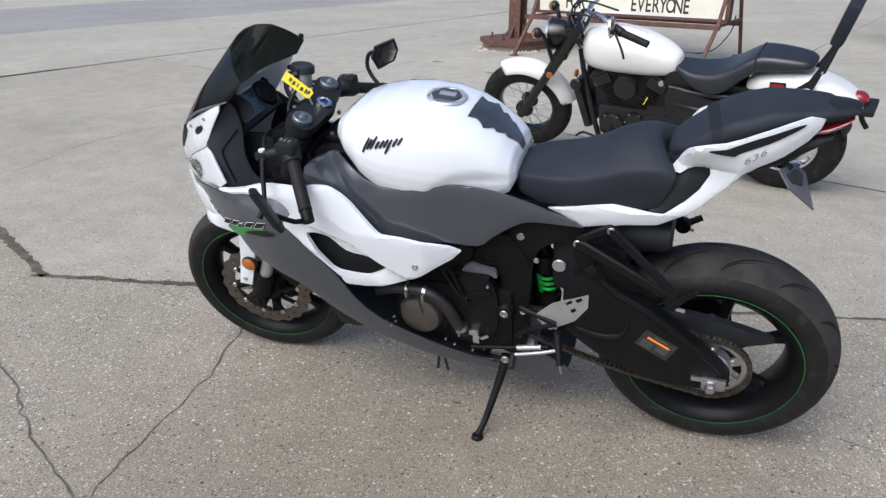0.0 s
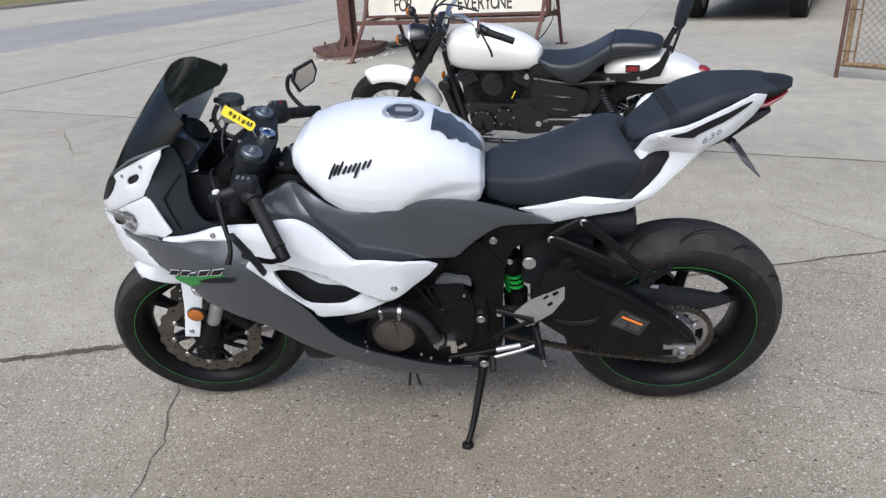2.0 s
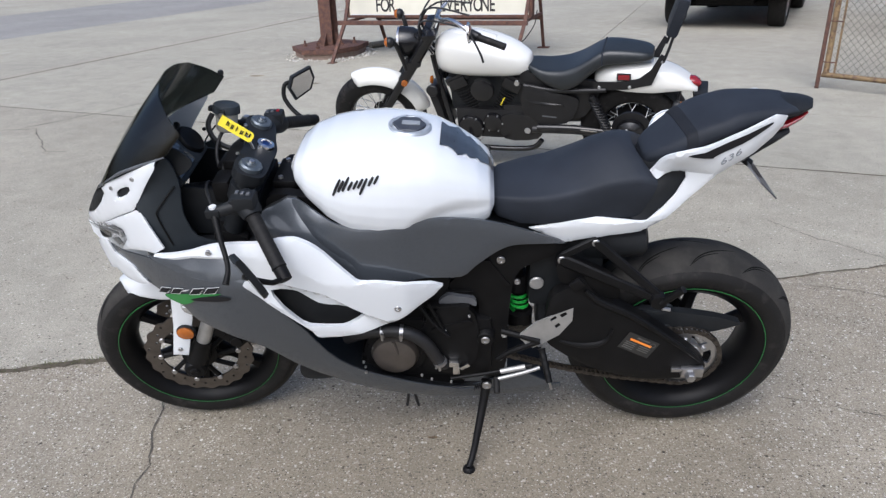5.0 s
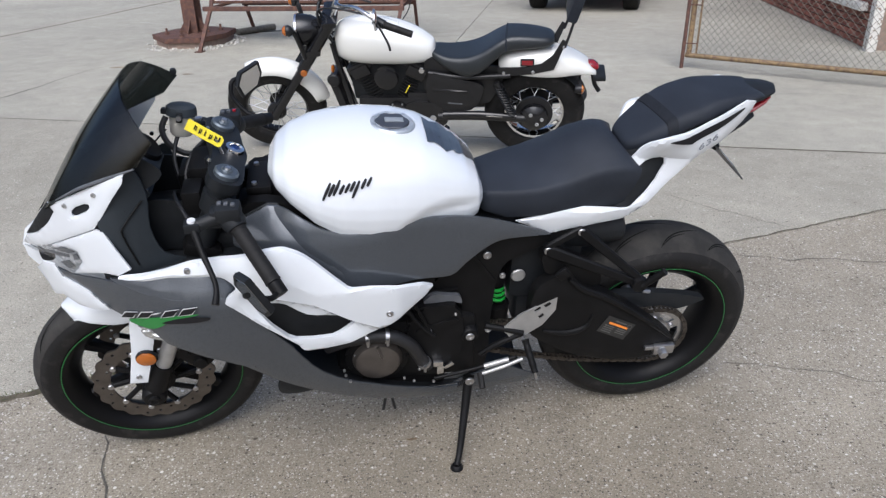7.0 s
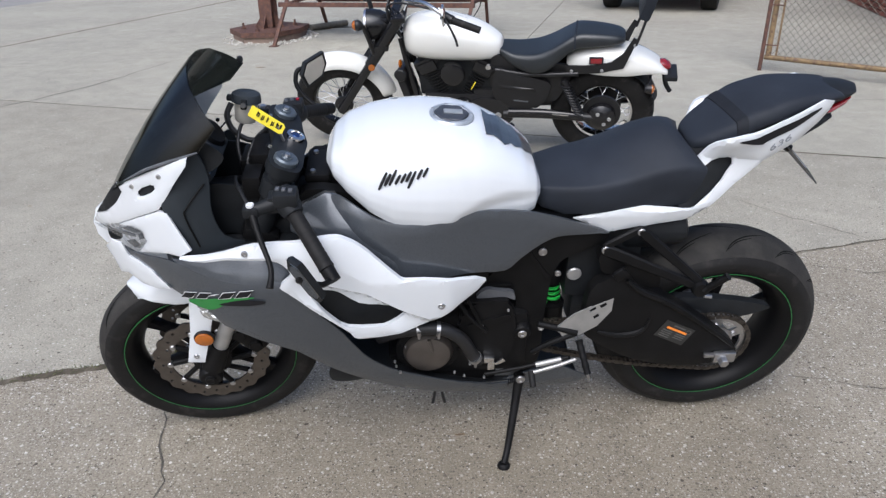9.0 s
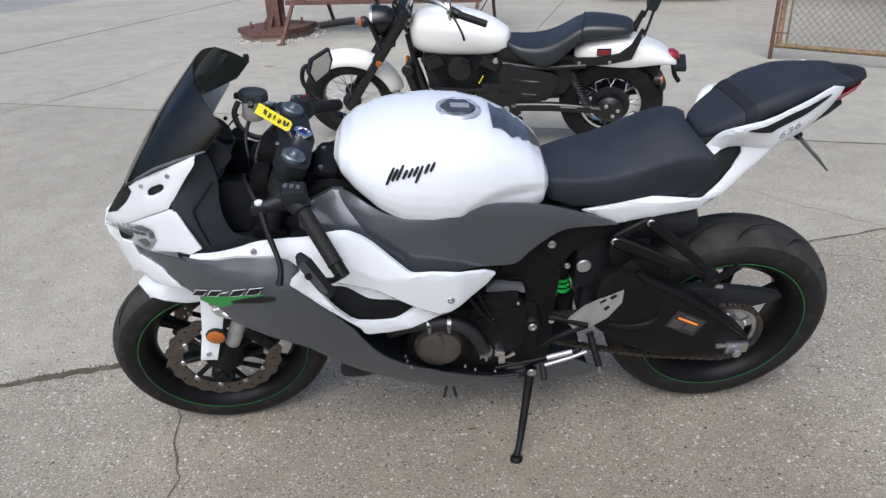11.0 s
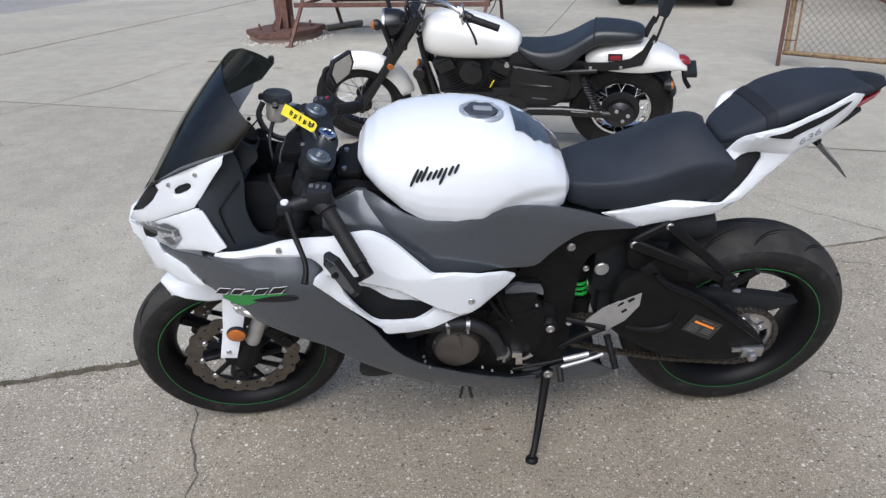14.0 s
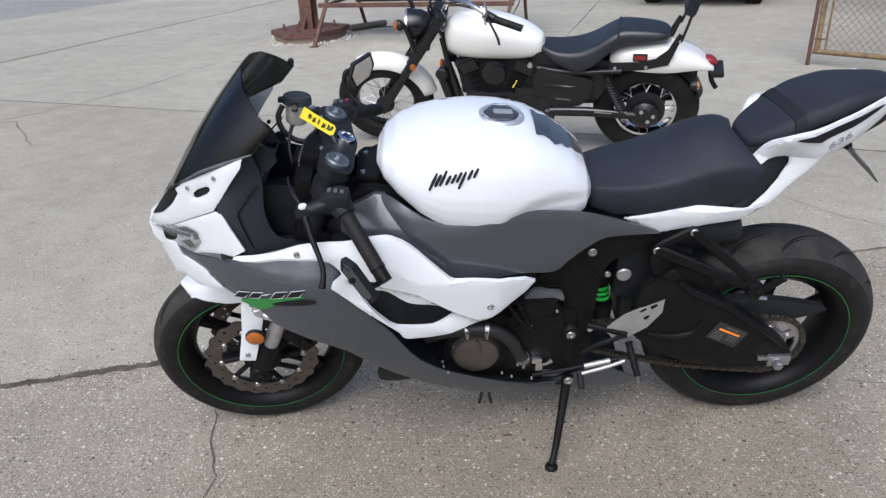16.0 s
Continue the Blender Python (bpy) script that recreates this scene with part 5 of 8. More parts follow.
part("bracket_slot", plate([(-0.070, 0.030), (0.000, -0.002), (0.030, -0.020), (0.030, -0.040), (-0.030, -0.034), (-0.080, 0.010)], -0.0012, -0.0002), M_PLASTIC, pb)
part("bracket_arm", tube([(0.70, 0, 0.93), (0.735, -0.010, 0.905), (0.762, -0.015, 0.886)], 0.010, 10), M_PLASTIC, bike)

# screen: double-bubble smoked sheet, from its base line on the cowl to its free rear edge
SU = [0, .25, .5, .75, 1]
def screen_point(u, v):
    k = abs(u)
    base = V(interp(k, SU, [-.888, -.862, -.812, -.715, -.600]), interp(k, SU, [0, .075, .128, .170, .184]), interp(k, SU, [.812, .850, .908, .972, 1.016]))
    top = V(interp(k, SU, [-.626, -.622, -.609, -.585, -.556]), interp(k, SU, [0, .052, .102, .143, .168]), interp(k, SU, [1.150, 1.146, 1.130, 1.100, 1.066]))
    p = base.lerp(top, v)
    b = math.sin(math.pi * v) * (1 - k * k) * 0.012
    return V(p.x - b * 0.6, math.copysign(p.y, u), p.z + b)
bm = bmesh.new()
outer = [[screen_point(-1 + 2 * j / 20, v) for j in range(21)] for v in np.linspace(0, 1, 15)]
inner = [[p + V(0.0030, 0, -0.0010) for p in row] for row in outer]
rings(bm, [o + i[::-1] for o, i in zip(outer, inner)], True, False)
screen = part("windscreen", bm, M_SCREEN, bike, "dark smoked double-bubble windscreen", 80)
# The fold's bright highlight, put in as a paler grey bead.
part("screen_fold", tube([screen_point(-1.0 + 0.42 * f, 0.012) + V(0.004 * (1 - f), -0.004, 0.004) for f in np.linspace(0, 1, 9)], 0.0035, 8, 2, radii=[0.002, 0.0045, 0.004, 0.0015]), M_BRACKET, screen, "grey bead painted as the highlight along the screen fold")
part("screen_knob", lathe([(0.001, 0.014), (0.006, 0.013), (0.008, 0.006), (0.006, 0.0)], 14, centre=tuple(screen_point(0.97, 0.995)), axis="z"), M_PLASTIC, screen)

# ---- cockpit ----
yoke = STEER_B @ Matrix.Translation(TOP - AX * 0.004) @ pose(0, 0, 0, 0, 25.3)
bm = bmesh.new()
o = [(-0.038, -0.106), (-0.024, -0.140), (0.024, -0.140), (0.040, -0.106), (0.046, -0.05), (0.054, 0.0), (0.046, 0.05), (0.040, 0.106), (0.024, 0.140), (-0.024, 0.140), (-0.038, 0.106), (-0.030, 0.05), (-0.026, 0), (-0.030, -0.05)]
plate(o, 0, 0.026, smooth=3, bevel=0.004, bm=bm)
bmesh.ops.transform(bm, matrix=Matrix(((1, 0, 0, 0), (0, 0, 1, 0), (0, -1, 0, 0), (0, 0, 0, 1))), verts=bm.verts)
clamp = part("top_clamp", bm, M_PLASTIC, bike, "black top fork clamp")
clamp.matrix_local = yoke
lower_clamp = part("lower_clamp", box(bmesh.new(), (0, 0, 0), (0.085, 0.27, 0.035), 0.012), M_SATIN, bike)
lower_clamp.matrix_local = STEER_B @ Matrix.Translation(TOP + AX * 0.20) @ pose(0, 0, 0, 0, 25.3)
ig = part("ignition_ring", lathe([(0.012, 0.008), (0.014, 0.012), (0.021, 0.010), (0.023, 0.004), (0.023, -0.01), (0.012, -0.01)], 32, axis="z", closed=True), M_CHROME, clamp, "bright steel ring round the stem nut")
ig.matrix_local = pose(0.022, 0, 0.002)
st_nut = part("stem_nut", lathe([(0.001, 0.010), (0.007, 0.010), (0.009, 0.006), (0.012, 0.004), (0.012, -0.006)], 12, axis="z"), material("blue_anodised", (0.03, 0.07, 0.22), 0.3, 0.8, 0.1, 30), clamp)
st_nut.matrix_local = pose(0.022, 0, 0.002)
for s in (-1, 1):
    for dx in (-0.036,):
        b = part("clamp_bolt", lathe([(0.001, 0.004), (0.004, 0.004), (0.005, 0.0)], 8, axis="z"), M_STEEL, clamp)
        b.matrix_local = pose(dx, s * 0.07, 0.002)
part("tank_bracket", box(box(bmesh.new(), (-0.378, 0, 0.872), (0.060, 0.125, 0.022), 0.008), (-0.350, 0, 0.862), (0.05, 0.10, 0.03), 0.006), M_SATIN, bike)
for s in (-1, 1):
    part("bracket_bolt", lathe([(0.001, 0.006), (0.006, 0.006), (0.007, 0.0)], 10, centre=(-0.388, s * 0.045, 0.882), axis="z"), M_STEEL, bike)

def bar(a, b, s):
    a, b = V(*a), V(*b)
    d = (b - a).normalized()
    grab = STEER_B @ (TOP + V(0, s * 0.106, 0) + AX * 0.066)
    rod = part("handlebar", tube([grab, grab.lerp(a, 0.45) + V(0, 0, 0.004), a, b], 0.0110, 14, 4), M_SATIN, bike, "black clip-on handlebar")
    prof = []
    for k in range(23):
        f = k / 22
        prof.append(0.0165 + (0.0010 if k % 2 else 0.0))
    g0 = a + d * 0.035
    part("grip", tube([g0 + (b - g0) * f for f in np.linspace(0, 0.96, 45)], 0.0165, 18, 1, radii=[0.0185] + [0.0165, 0.0172] * 11 + [0.0180]), M_RUBBER, rod, "ribbed black rubber grip")
    part("bar_end", tube([b - d * 0.004, b + d * 0.026], 0.016, 18, 1), M_SATIN, rod)
    bm = tube([a - d * 0.028, a - d * 0.020, a + d * 0.020, a + d * 0.034], 0.026, 14, 1, radii=[0.022, 0.027, 0.027, 0.022])
    box(bm, a + V(0.002, 0.010 * s, 0.016), (0.052, 0.046, 0.034), 0.009)
    box(bm, a + V(-0.020, -0.004 * s, -0.004), (0.040, 0.040, 0.042), 0.010)
    sw = part("switch_housing", bm, M_PLASTIC, rod, "black handlebar switch housing")
    for k in range(3):
        part("switch_button", box(bmesh.new(), a + V(0.014 - 0.014 * k, s * (0.014 - 0.004 * k), 0.034), (0.009, 0.012, 0.006), 0.002), M_RED if s > 0 and not k else M_BRACKET, sw)
    ring = part("clip_clamp", tube([grab - AX * 0.020, grab + AX * 0.022], 0.036, 22, 1), M_PLASTIC, rod)
    return rod, a, b, d
rodL, aL, bL, dL = bar((-0.428, -0.200, 0.905), (-0.342, -0.312, 0.798), -1)
rodR, aR, bR, dR = bar((-0.458, 0.200, 0.912), (-0.388, 0.312, 0.868), 1)
for rod, a, tip, piv, s in ((rodL, aL, (-0.462, -0.345, 0.783), (-0.503, -0.215, 0.893), -1), (rodR, aR, (-0.500, 0.335, 0.852), (-0.535, 0.215, 0.915), 1)):
    piv, tip = V(*piv), V(*tip)
    m1 = piv.lerp(tip, 0.35) + V(0.004, 0, 0.0)
    lev = part("lever", tube([piv, m1, piv.lerp(tip, 0.75) + V(0.012, 0, 0), tip], 0.007, 10, 5, radii=[0.010, 0.0075, 0.006, 0.006, 0.0085]), M_SATIN, rod, "black hand lever")
    bm = tube([a + V(-0.01, 0, 0), piv + V(0.006, 0, 0)], 0.016, 10, 1, radii=[0.018, 0.014])
    box(bm, piv, (0.034, 0.030, 0.022), 0.005)
    part("lever_perch", bm, M_PLASTIC, rod)
    part("pivot_cap", lathe([(0.001, 0.016), (0.0085, 0.016), (0.0095, 0.012), (0.0095, 0.0)], 18, centre=tuple(piv), axis="z"), M_LIGHTINK if s < 0 else M_STEEL, rod, "pale round pivot cap")
part("clutch_cable", tube([(-0.515, -0.19, 0.895), (-0.545, -0.13, 0.905), (-0.560, -0.06, 0.880), (-0.530, -0.05, 0.79), (-0.44, -0.07, 0.70)], 0.0042, 8), M_HOSE, bike)
part("wire_loom", tube([(-0.42, -0.19, 0.89), (-0.49, -0.15, 0.86), (-0.50, -0.09, 0.80), (-0.45, -0.06, 0.72)], 0.006, 8), M_HOSE, bike)
part("brake_line", tube([(-0.52, 0.19, 0.93), (-0.56, 0.13, 0.945), (-0.575, 0.06, 0.915), (-0.565, 0.02, 0.86), (-0.55, 0.0, 0.78)], 0.005, 8), M_HOSE, bike)
part("throttle_cable", tube([(-0.46, 0.18, 0.925), (-0.49, 0.12, 0.930), (-0.53, 0.05, 0.920), (-0.545, -0.01, 0.875), (-0.50, -0.03, 0.79)], 0.005, 8), M_HOSE, bike)
part("throttle_cable", tube([(-0.47, 0.17, 0.920), (-0.51, 0.10, 0.915), (-0.545, 0.04, 0.900), (-0.55, 0.0, 0.85)], 0.0045, 8), M_HOSE, bike)
# brake fluid pot
pot = part("brake_reservoir", lathe([(0.001, -0.056), (0.022, -0.056), (0.027, -0.050), (0.029, 0.0), (0.001, 0.0)], 24, axis="z"), M_RESERVOIR, bike, "milky brake fluid pot with a black lid")
pot.matrix_local = pose(-0.553, 0.128, 0.990, -10, 8)
lid = part("lid", lathe([(0.001, 0.018), (0.028, 0.018), (0.034, 0.014), (0.036, 0.004), (0.036, -0.006), (0.029, -0.006)], 12, axis="z"), M_INNER, pot, "dark grey lid with lugs")
part("lid_lug", box(bmesh.new(), (-0.038, 0, 0.0), (0.016, 0.020, 0.014), 0.004), M_PLASTIC, lid)
part("lid_clip", box(bmesh.new(), (0.0, -0.036, -0.004), (0.014, 0.012, 0.024), 0.003), M_PLASTIC, lid)
part("pot_screw", lathe([(0.001, -0.047), (0.006, -0.047), (0.007, -0.040)], 10, centre=(0.0, 0.0, -0.004)), M_STEEL, lid)
part("pot_bracket", tube([(-0.545, 0.14, 0.940), (-0.52, 0.16, 0.935), (-0.49, 0.18, 0.920)], 0.008, 8), M_SATIN, bike)
part("pot_hose", tube([(-0.588, 0.118, 0.985), (-0.600, 0.10, 0.960), (-0.585, 0.085, 0.925), (-0.545, 0.085, 0.900), (-0.500, 0.11, 0.905)], 0.007, 8), M_HOSE, bike, "black hose looping from the fluid pot")
# key with a yellow tag, its writing as bars
tag_x, tag_n = V(0.056, 0.012, -0.052).normalized(), V(0.20, -0.72, 0.66)
tag_z = tag_n.cross(tag_x).normalized()
tag_n = tag_x.cross(tag_z).normalized()
TAG = Matrix.Translation((-0.477, -0.030, 1.010)) @ Matrix((tag_x, -tag_n, tag_z)).transposed().to_4x4()
tag = part("key_tag", plate([(-0.044, -0.013), (0.038, -0.013), (0.044, -0.008), (0.044, 0.008), (0.038, 0.013), (-0.044, 0.013)], 0, 0.002), M_YELLOW, bike, "yellow plastic key tag with black marks")
tag.matrix_local = TAG
bm = bmesh.new()
for k, (w, h) in enumerate(((0.007, 0.011), (0.006, 0.012), (0.003, 0.013), (0.007, 0.011), (0.006, 0.012))):
    x = -0.026 + 0.0125 * k
    box(bm, (x, -0.0012, 0.0015 * (-1) ** k), (w * 0.35, 0.001, h))
    box(bm, (x + w * 0.6, -0.0012, 0), (w * 0.3, 0.001, h * 0.8))
    box(bm, (x + w * 0.3, -0.0012, 0.004 * (-1) ** k), (w, 0.001, h * 0.2))
box(bm, (0.034, -0.0012, 0.003), (0.004, 0.001, 0.010))
part("tag_mark", bm, M_INK, tag)
part("key", tube([(-0.458, -0.026, 0.992), (-0.452, -0.022, 0.965), (-0.448, -0.016, 0.935)], 0.0035, 8), M_STEEL, bike)
for c, size in (((-0.505, 0.015, 0.905), (0.055, 0.110, 0.050)), ((-0.520, -0.075, 0.880), (0.045, 0.070, 0.060)), ((-0.540, 0.040, 0.870), (0.050, 0.090, 0.050))):
    part("wiring_connector", box(bmesh.new(), c, size, 0.012), M_SATIN, bike, "black wiring connector ahead of the fork")
part("ignition_switch", lathe([(0.001, 0.006), (0.013, 0.006), (0.016, 0.002), (0.017, -0.04)], 20, centre=(-0.478, -0.012, 0.935), axis="z"), M_PLASTIC, bike)
# instrument pods
bm = bmesh.new()
box(bm, (0, 0, 0), (0.055, 0.19, 0.090), 0.018)
dash = part("instrument_cluster", bm, M_INNER, bike, "black instrument cluster behind the screen")
dash.matrix_local = pose(-0.640, -0.030, 0.935, 0, -40)
part("tachometer_glass", lathe([(0.001, 0.010), (0.034, 0.008), (0.040, 0.002), (0.042, -0.008)], 28, axis="x"), M_GLOSSBLK, dash).matrix_local = pose(0.028, 0.055, 0.006)
part("display", box(bmesh.new(), (0.030, -0.050, 0.004), (0.006, 0.100, 0.066), 0.002), material("lcd_grey", (0.03, 0.037, 0.045), 0.25, 0, 0.1, 30, 0, 50, 0.5, coat=0.8), dash)
part("dash_hood", shell([(-0.760, 0.905), (-0.690, 0.990), (-0.640, 1.020), (-0.585, 1.005), (-0.560, 0.975), (-0.600, 0.945), (-0.660, 0.930), (-0.720, 0.880)], lambda x, z: 0.150 - 0.25 * max(0, z - 0.93), 0.004, side=-1, step=0.02), M_PLASTIC, bike, "black trim under the screen")
for s in (-1, 1):
    part("dash_stay", tube([(-0.66, s * 0.06, 0.90), (-0.69, s * 0.10, 0.93), (-0.70, s * 0.135, 0.95)], 0.008, 8), M_SATIN, bike)
    part("inner_shelf", shell([(-0.70, 0.78), (-0.64, 0.885), (-0.56, 0.885), (-0.47, 0.85), (-0.42, 0.80), (-0.50, 0.76), (-0.62, 0.76)], lambda x, z: 0.125 - 0.12 * (x + 0.6), side=s, step=0.03, lift=-0.02), M_PLASTIC, bike)
part("air_intake", rings(bmesh.new(), [[V(x, w * math.cos(a), z + h * math.sin(a)) for a in np.linspace(0, 2 * math.pi, 20, endpoint=False)] for x, z, w, h in ((-0.90, 0.73, 0.05, 0.04), (-0.75, 0.76, 0.09, 0.06), (-0.60, 0.77, 0.10, 0.06), (-0.46, 0.75, 0.10, 0.07), (-0.36, 0.76, 0.09, 0.08))]), M_PLASTIC, bike)

# mirrors on the bar ends
def mirror(c, u, v, stem, label):
    """A six-sided mirror head: u, v are its half axes."""
    u, v = V(*u), V(*v)
    n = u.cross(v).normalized()
    hexa = [(-0.55, -1), (0.7, -0.9), (1, -0.1), (0.75, 0.9), (-0.7, 1), (-1, 0.2)]
    bm = bmesh.new()
    secs = []
    for k, (f, d) in enumerate(((0.6, -0.010), (0.94, -0.008), (1.0, 0.0), (0.97, 0.006), (0.86, 0.006), (0.84, 0.004))):
        secs.append([V(*c) + u * a * f + v * b * f + n * d for a, b in hexa])
    head = part("mirror", rings(bm, secs, True, True), M_PLASTIC, bike, label)
    bm = bmesh.new()
    rings(bm, [[V(*c) + u * a * f + v * b * f + n * d for a, b in hexa] for f, d in ((0.83, 0.0045), (0.82, 0.0058))])
    part("mirror_glass", bm, M_MIRROR, head)
    bm = tube(stem, 0.0065, 10, 3)
    part("mirror_stem", bm, M_SATIN, head)
    return head
mirror((-0.370, -0.425, 0.868), (0.026, 0.004, -0.060), (0.020, -0.040, 0.030), [(-0.335, -0.320, 0.786), (-0.348, -0.36, 0.800), (-0.385, -0.40, 0.845), (-0.380, -0.42, 0.865)], "black six-sided bar-end mirror folded down")
mirror((-0.424, 0.420, 0.938), (0.033, 0.036, 0.010), (0.004, -0.002, 0.040), [(-0.388, 0.322, 0.866), (-0.430, 0.352, 0.868), (-0.468, 0.375, 0.908), (-0.466, 0.390, 0.945), (-0.450, 0.400, 0.950)], "black six-sided bar-end mirror raised")

# ---- engine and frame ----
part("cylinder_block", box(bmesh.new(), (-0.12, 0, 0.56), (0.26, 0.24, 0.20), 0.02, pose(0, 0, 0, 0, 18)), M_SATIN, bike, "matt black cylinder block")
part("crankcase", box(bmesh.new(), (-0.02, 0, 0.38), (0.32, 0.27, 0.22), 0.03), M_SATIN, bike, "matt black crankcase")
part("oil_pan", box(bmesh.new(), (-0.09, 0, 0.28), (0.30, 0.24, 0.12), 0.02), M_SATIN, bike)
for k in range(5):
    part("crankcase_rib", box(bmesh.new(), (0.02, 0, 0.44 + 0.025 * k), (0.16 - 0.012 * k, 0.29, 0.009), 0.003), M_SATIN, bike)
part("radiator", box(bmesh.new(), (-0.37, 0, 0.52), (0.04, 0.34, 0.30), 0.01, pose(0, 0, 0, 0, 14)), M_SATIN, bike)
part("airbox", box(box(bmesh.new(), (-0.20, 0, 0.72), (0.36, 0.22, 0.17), 0.03), (0.10, 0, 0.70), (0.30, 0.14, 0.12), 0.02), M_PLASTIC, bike)
# generator cover on the left, clutch cover on the right
for s, cm in ((-1, M_BRONZE), (1, M_BRONZE)):
    c = (-0.132, 0, 0.382)
    y = s * 0.130
    ring = part("cover_flange", lathe([(0.072, y), (0.084, y + s * 0.004), (0.085, y + s * 0.016), (0.070, y + s * 0.020), (0.04, y + s * 0.020)], 40, centre=c), M_SATIN, bike)
    part("engine_cover", lathe([(0.001, y + s * 0.044), (0.044, y + s * 0.043), (0.058, y + s * 0.037), (0.066, y + s * 0.022), (0.067, y + s * 0.010)], 44, centre=c), cm, bike, "dull bronze round engine cover")
    part("cover_ridge", tube([(c[0] + 0.002, y + s * 0.041, c[2] + 0.060), (c[0] + 0.010, y + s * 0.046, c[2] + 0.030), (c[0] + 0.012, y + s * 0.046, c[2] + 0.018)], 0.004, 8, 2, radii=[0.005, 0.004, 0.001]), cm, bike)
    for k in range(9):
        a = 2 * math.pi * k / 9
        bolt((c[0] + 0.078 * math.cos(a), y + s * 0.020, c[2] + 0.078 * math.sin(a)), 0.006, ring, axis=s, mat=M_SATIN)
part("coolant_hose", tube([(-0.26, -0.150, 0.44), (-0.19, -0.168, 0.478), (-0.10, -0.172, 0.482), (-0.045, -0.170, 0.44), (-0.015, -0.165, 0.375), (0.005, -0.15, 0.34)], 0.0175, 14), M_HOSE, bike, "thick black coolant hose")
for p, d in (((-0.155, -0.170, 0.482), (1, 0, 0.05)), ((-0.105, -0.172, 0.482), (1, 0, -0.1)), ((-0.008, -0.163, 0.362), (0.3, 0.1, -0.9))):
    d = V(*d).normalized()
    part("hose_clamp", tube([V(*p) - d * 0.005, V(*p) + d * 0.005], 0.0192, 18, 1), M_STEEL, bike, "bright hose clamp")
    part("clamp_screw", tube([V(*p) + V(0, -0.022, 0.008), V(*p) + V(0, -0.022, -0.012)], 0.004, 8, 1), M_STEEL, bike)
bm = bmesh.new()
box(bm, (0.030, -0.158, 0.352), (0.028, 0.02, 0.018), 0.004)
box(bm, (0.036, -0.158, 0.330), (0.020, 0.02, 0.030), 0.004)
box(bm, (0.060, -0.156, 0.338), (0.030, 0.012, 0.012), 0.003, pose(0, 0, 0, 0, -35))
part("water_fitting", bm, M_CHROME, bike, "bright metal coolant fitting")
part("sprocket_cover", shell([(-0.03, 0.52), (0.07, 0.54), (0.10, 0.45), (0.08, 0.33), (0.0, 0.30), (-0.05, 0.38)], lambda x, z: 0.150, 0.02, step=0.05, rim=0.012), M_SATIN, bike)
part("sprocket_rib", shell([(-0.02, 0.475), (0.07, 0.500), (0.075, 0.485), (-0.015, 0.458)], lambda x, z: 0.156, 0.01, step=0.05, rim=0.006), M_SATIN, bike)
for s in (-1, 1):
    fr = part("frame_plate", shell(FRAME, lambda x, z: 0.113 + 0.04 * max(0, 0.55 - z), 0.022, side=s, step=0.03, rim=0.014), M_SATIN, bike, "satin black cast frame side")
    part("frame_rib", shell([(0.093, 0.670), (0.128, 0.674), (0.182, 0.594), (0.174, 0.586), (0.125, 0.663), (0.094, 0.660)], lambda x, z: 0.119, 0.006, side=s, step=0.05, smooth=1), M_SATIN, fr)
    part("pivot_boss", lathe([(0.012, s * 0.150), (0.021, s * 0.150), (0.025, s * 0.144), (0.027, s * 0.115)], 24, centre=(0.117, 0, 0.430)), M_SATIN, fr)
    part("frame_spar", shell([(-0.42, 0.84), (-0.36, 0.87), (-0.10, 0.80), (0.16, 0.74), (0.30, 0.73), (0.30, 0.69), (0.12, 0.66), (0.02, 0.60), (-0.15, 0.66), (-0.38, 0.76)], lambda x, z: 0.105, 0.03, side=s, step=0.04), M_SATIN, bike)
    for x, z, r, y in ((0.158, 0.674, 0.011, 0.119), (0.309, 0.687, 0.011, 0.138), (0.389, 0.738, 0.010, 0.138), (0.322, 0.655, 0.007, 0.128), (0.201, 0.606, 0.008, 0.122)):
        bolt((x, s * y, z), r, fr, axis=s)
    bolt((0.117, s * 0.154, 0.430), 0.012, fr, axis=s, mat=M_STEEL)
    bolt((0.157, s * 0.142, 0.351), 0.007, fr, axis=s, mat=M_ALU)
    bolt((0.168, s * 0.142, 0.438), 0.008, fr, axis=s, mat=M_ALU)
part("pivot_plug", lathe([(0.001, -0.130), (0.017, -0.130), (0.0195, -0.127), (0.0195, -0.124), (0.004, -0.122)], 24, centre=(0.254, 0.046, 0.570)), M_ALU, bike, "round grey plug")
part("shock_body", tube([(0.190, -0.02, 0.64), (0.235, -0.02, 0.36)], 0.020, 16, 1), M_SATIN, bike)
bm = bmesh.new()
P = [V(0.205, -0.022, 0.505).lerp(V(0.214, -0.022, 0.440), i / 44) + V(0.024 * math.cos(i * 0.52), 0.024 * math.sin(i * 0.52), 0) for i in range(45)]
tube(P, 0.0052, 8, 1, bm)
part("shock_spring", bm, M_GREEN, bike, "lime green shock spring")
part("shock_foot", lathe([(0.012, -0.06), (0.034, -0.055), (0.036, 0.0), (0.012, 0.004)], 20, centre=(0.216, -0.022, 0.430), axis="z"), M_SATIN, bike)
for x, z in ((-0.222, 0.352), (-0.219, 0.333), (-0.020, 0.330), (-0.062, 0.300), (-0.035, 0.285), (0.055, 0.290), (0.020, 0.275), (-0.190, 0.405), (0.075, 0.520), (0.010, 0.470)):
    bolt((x, -0.158, z), 0.0034, bike, mat=M_ALU)
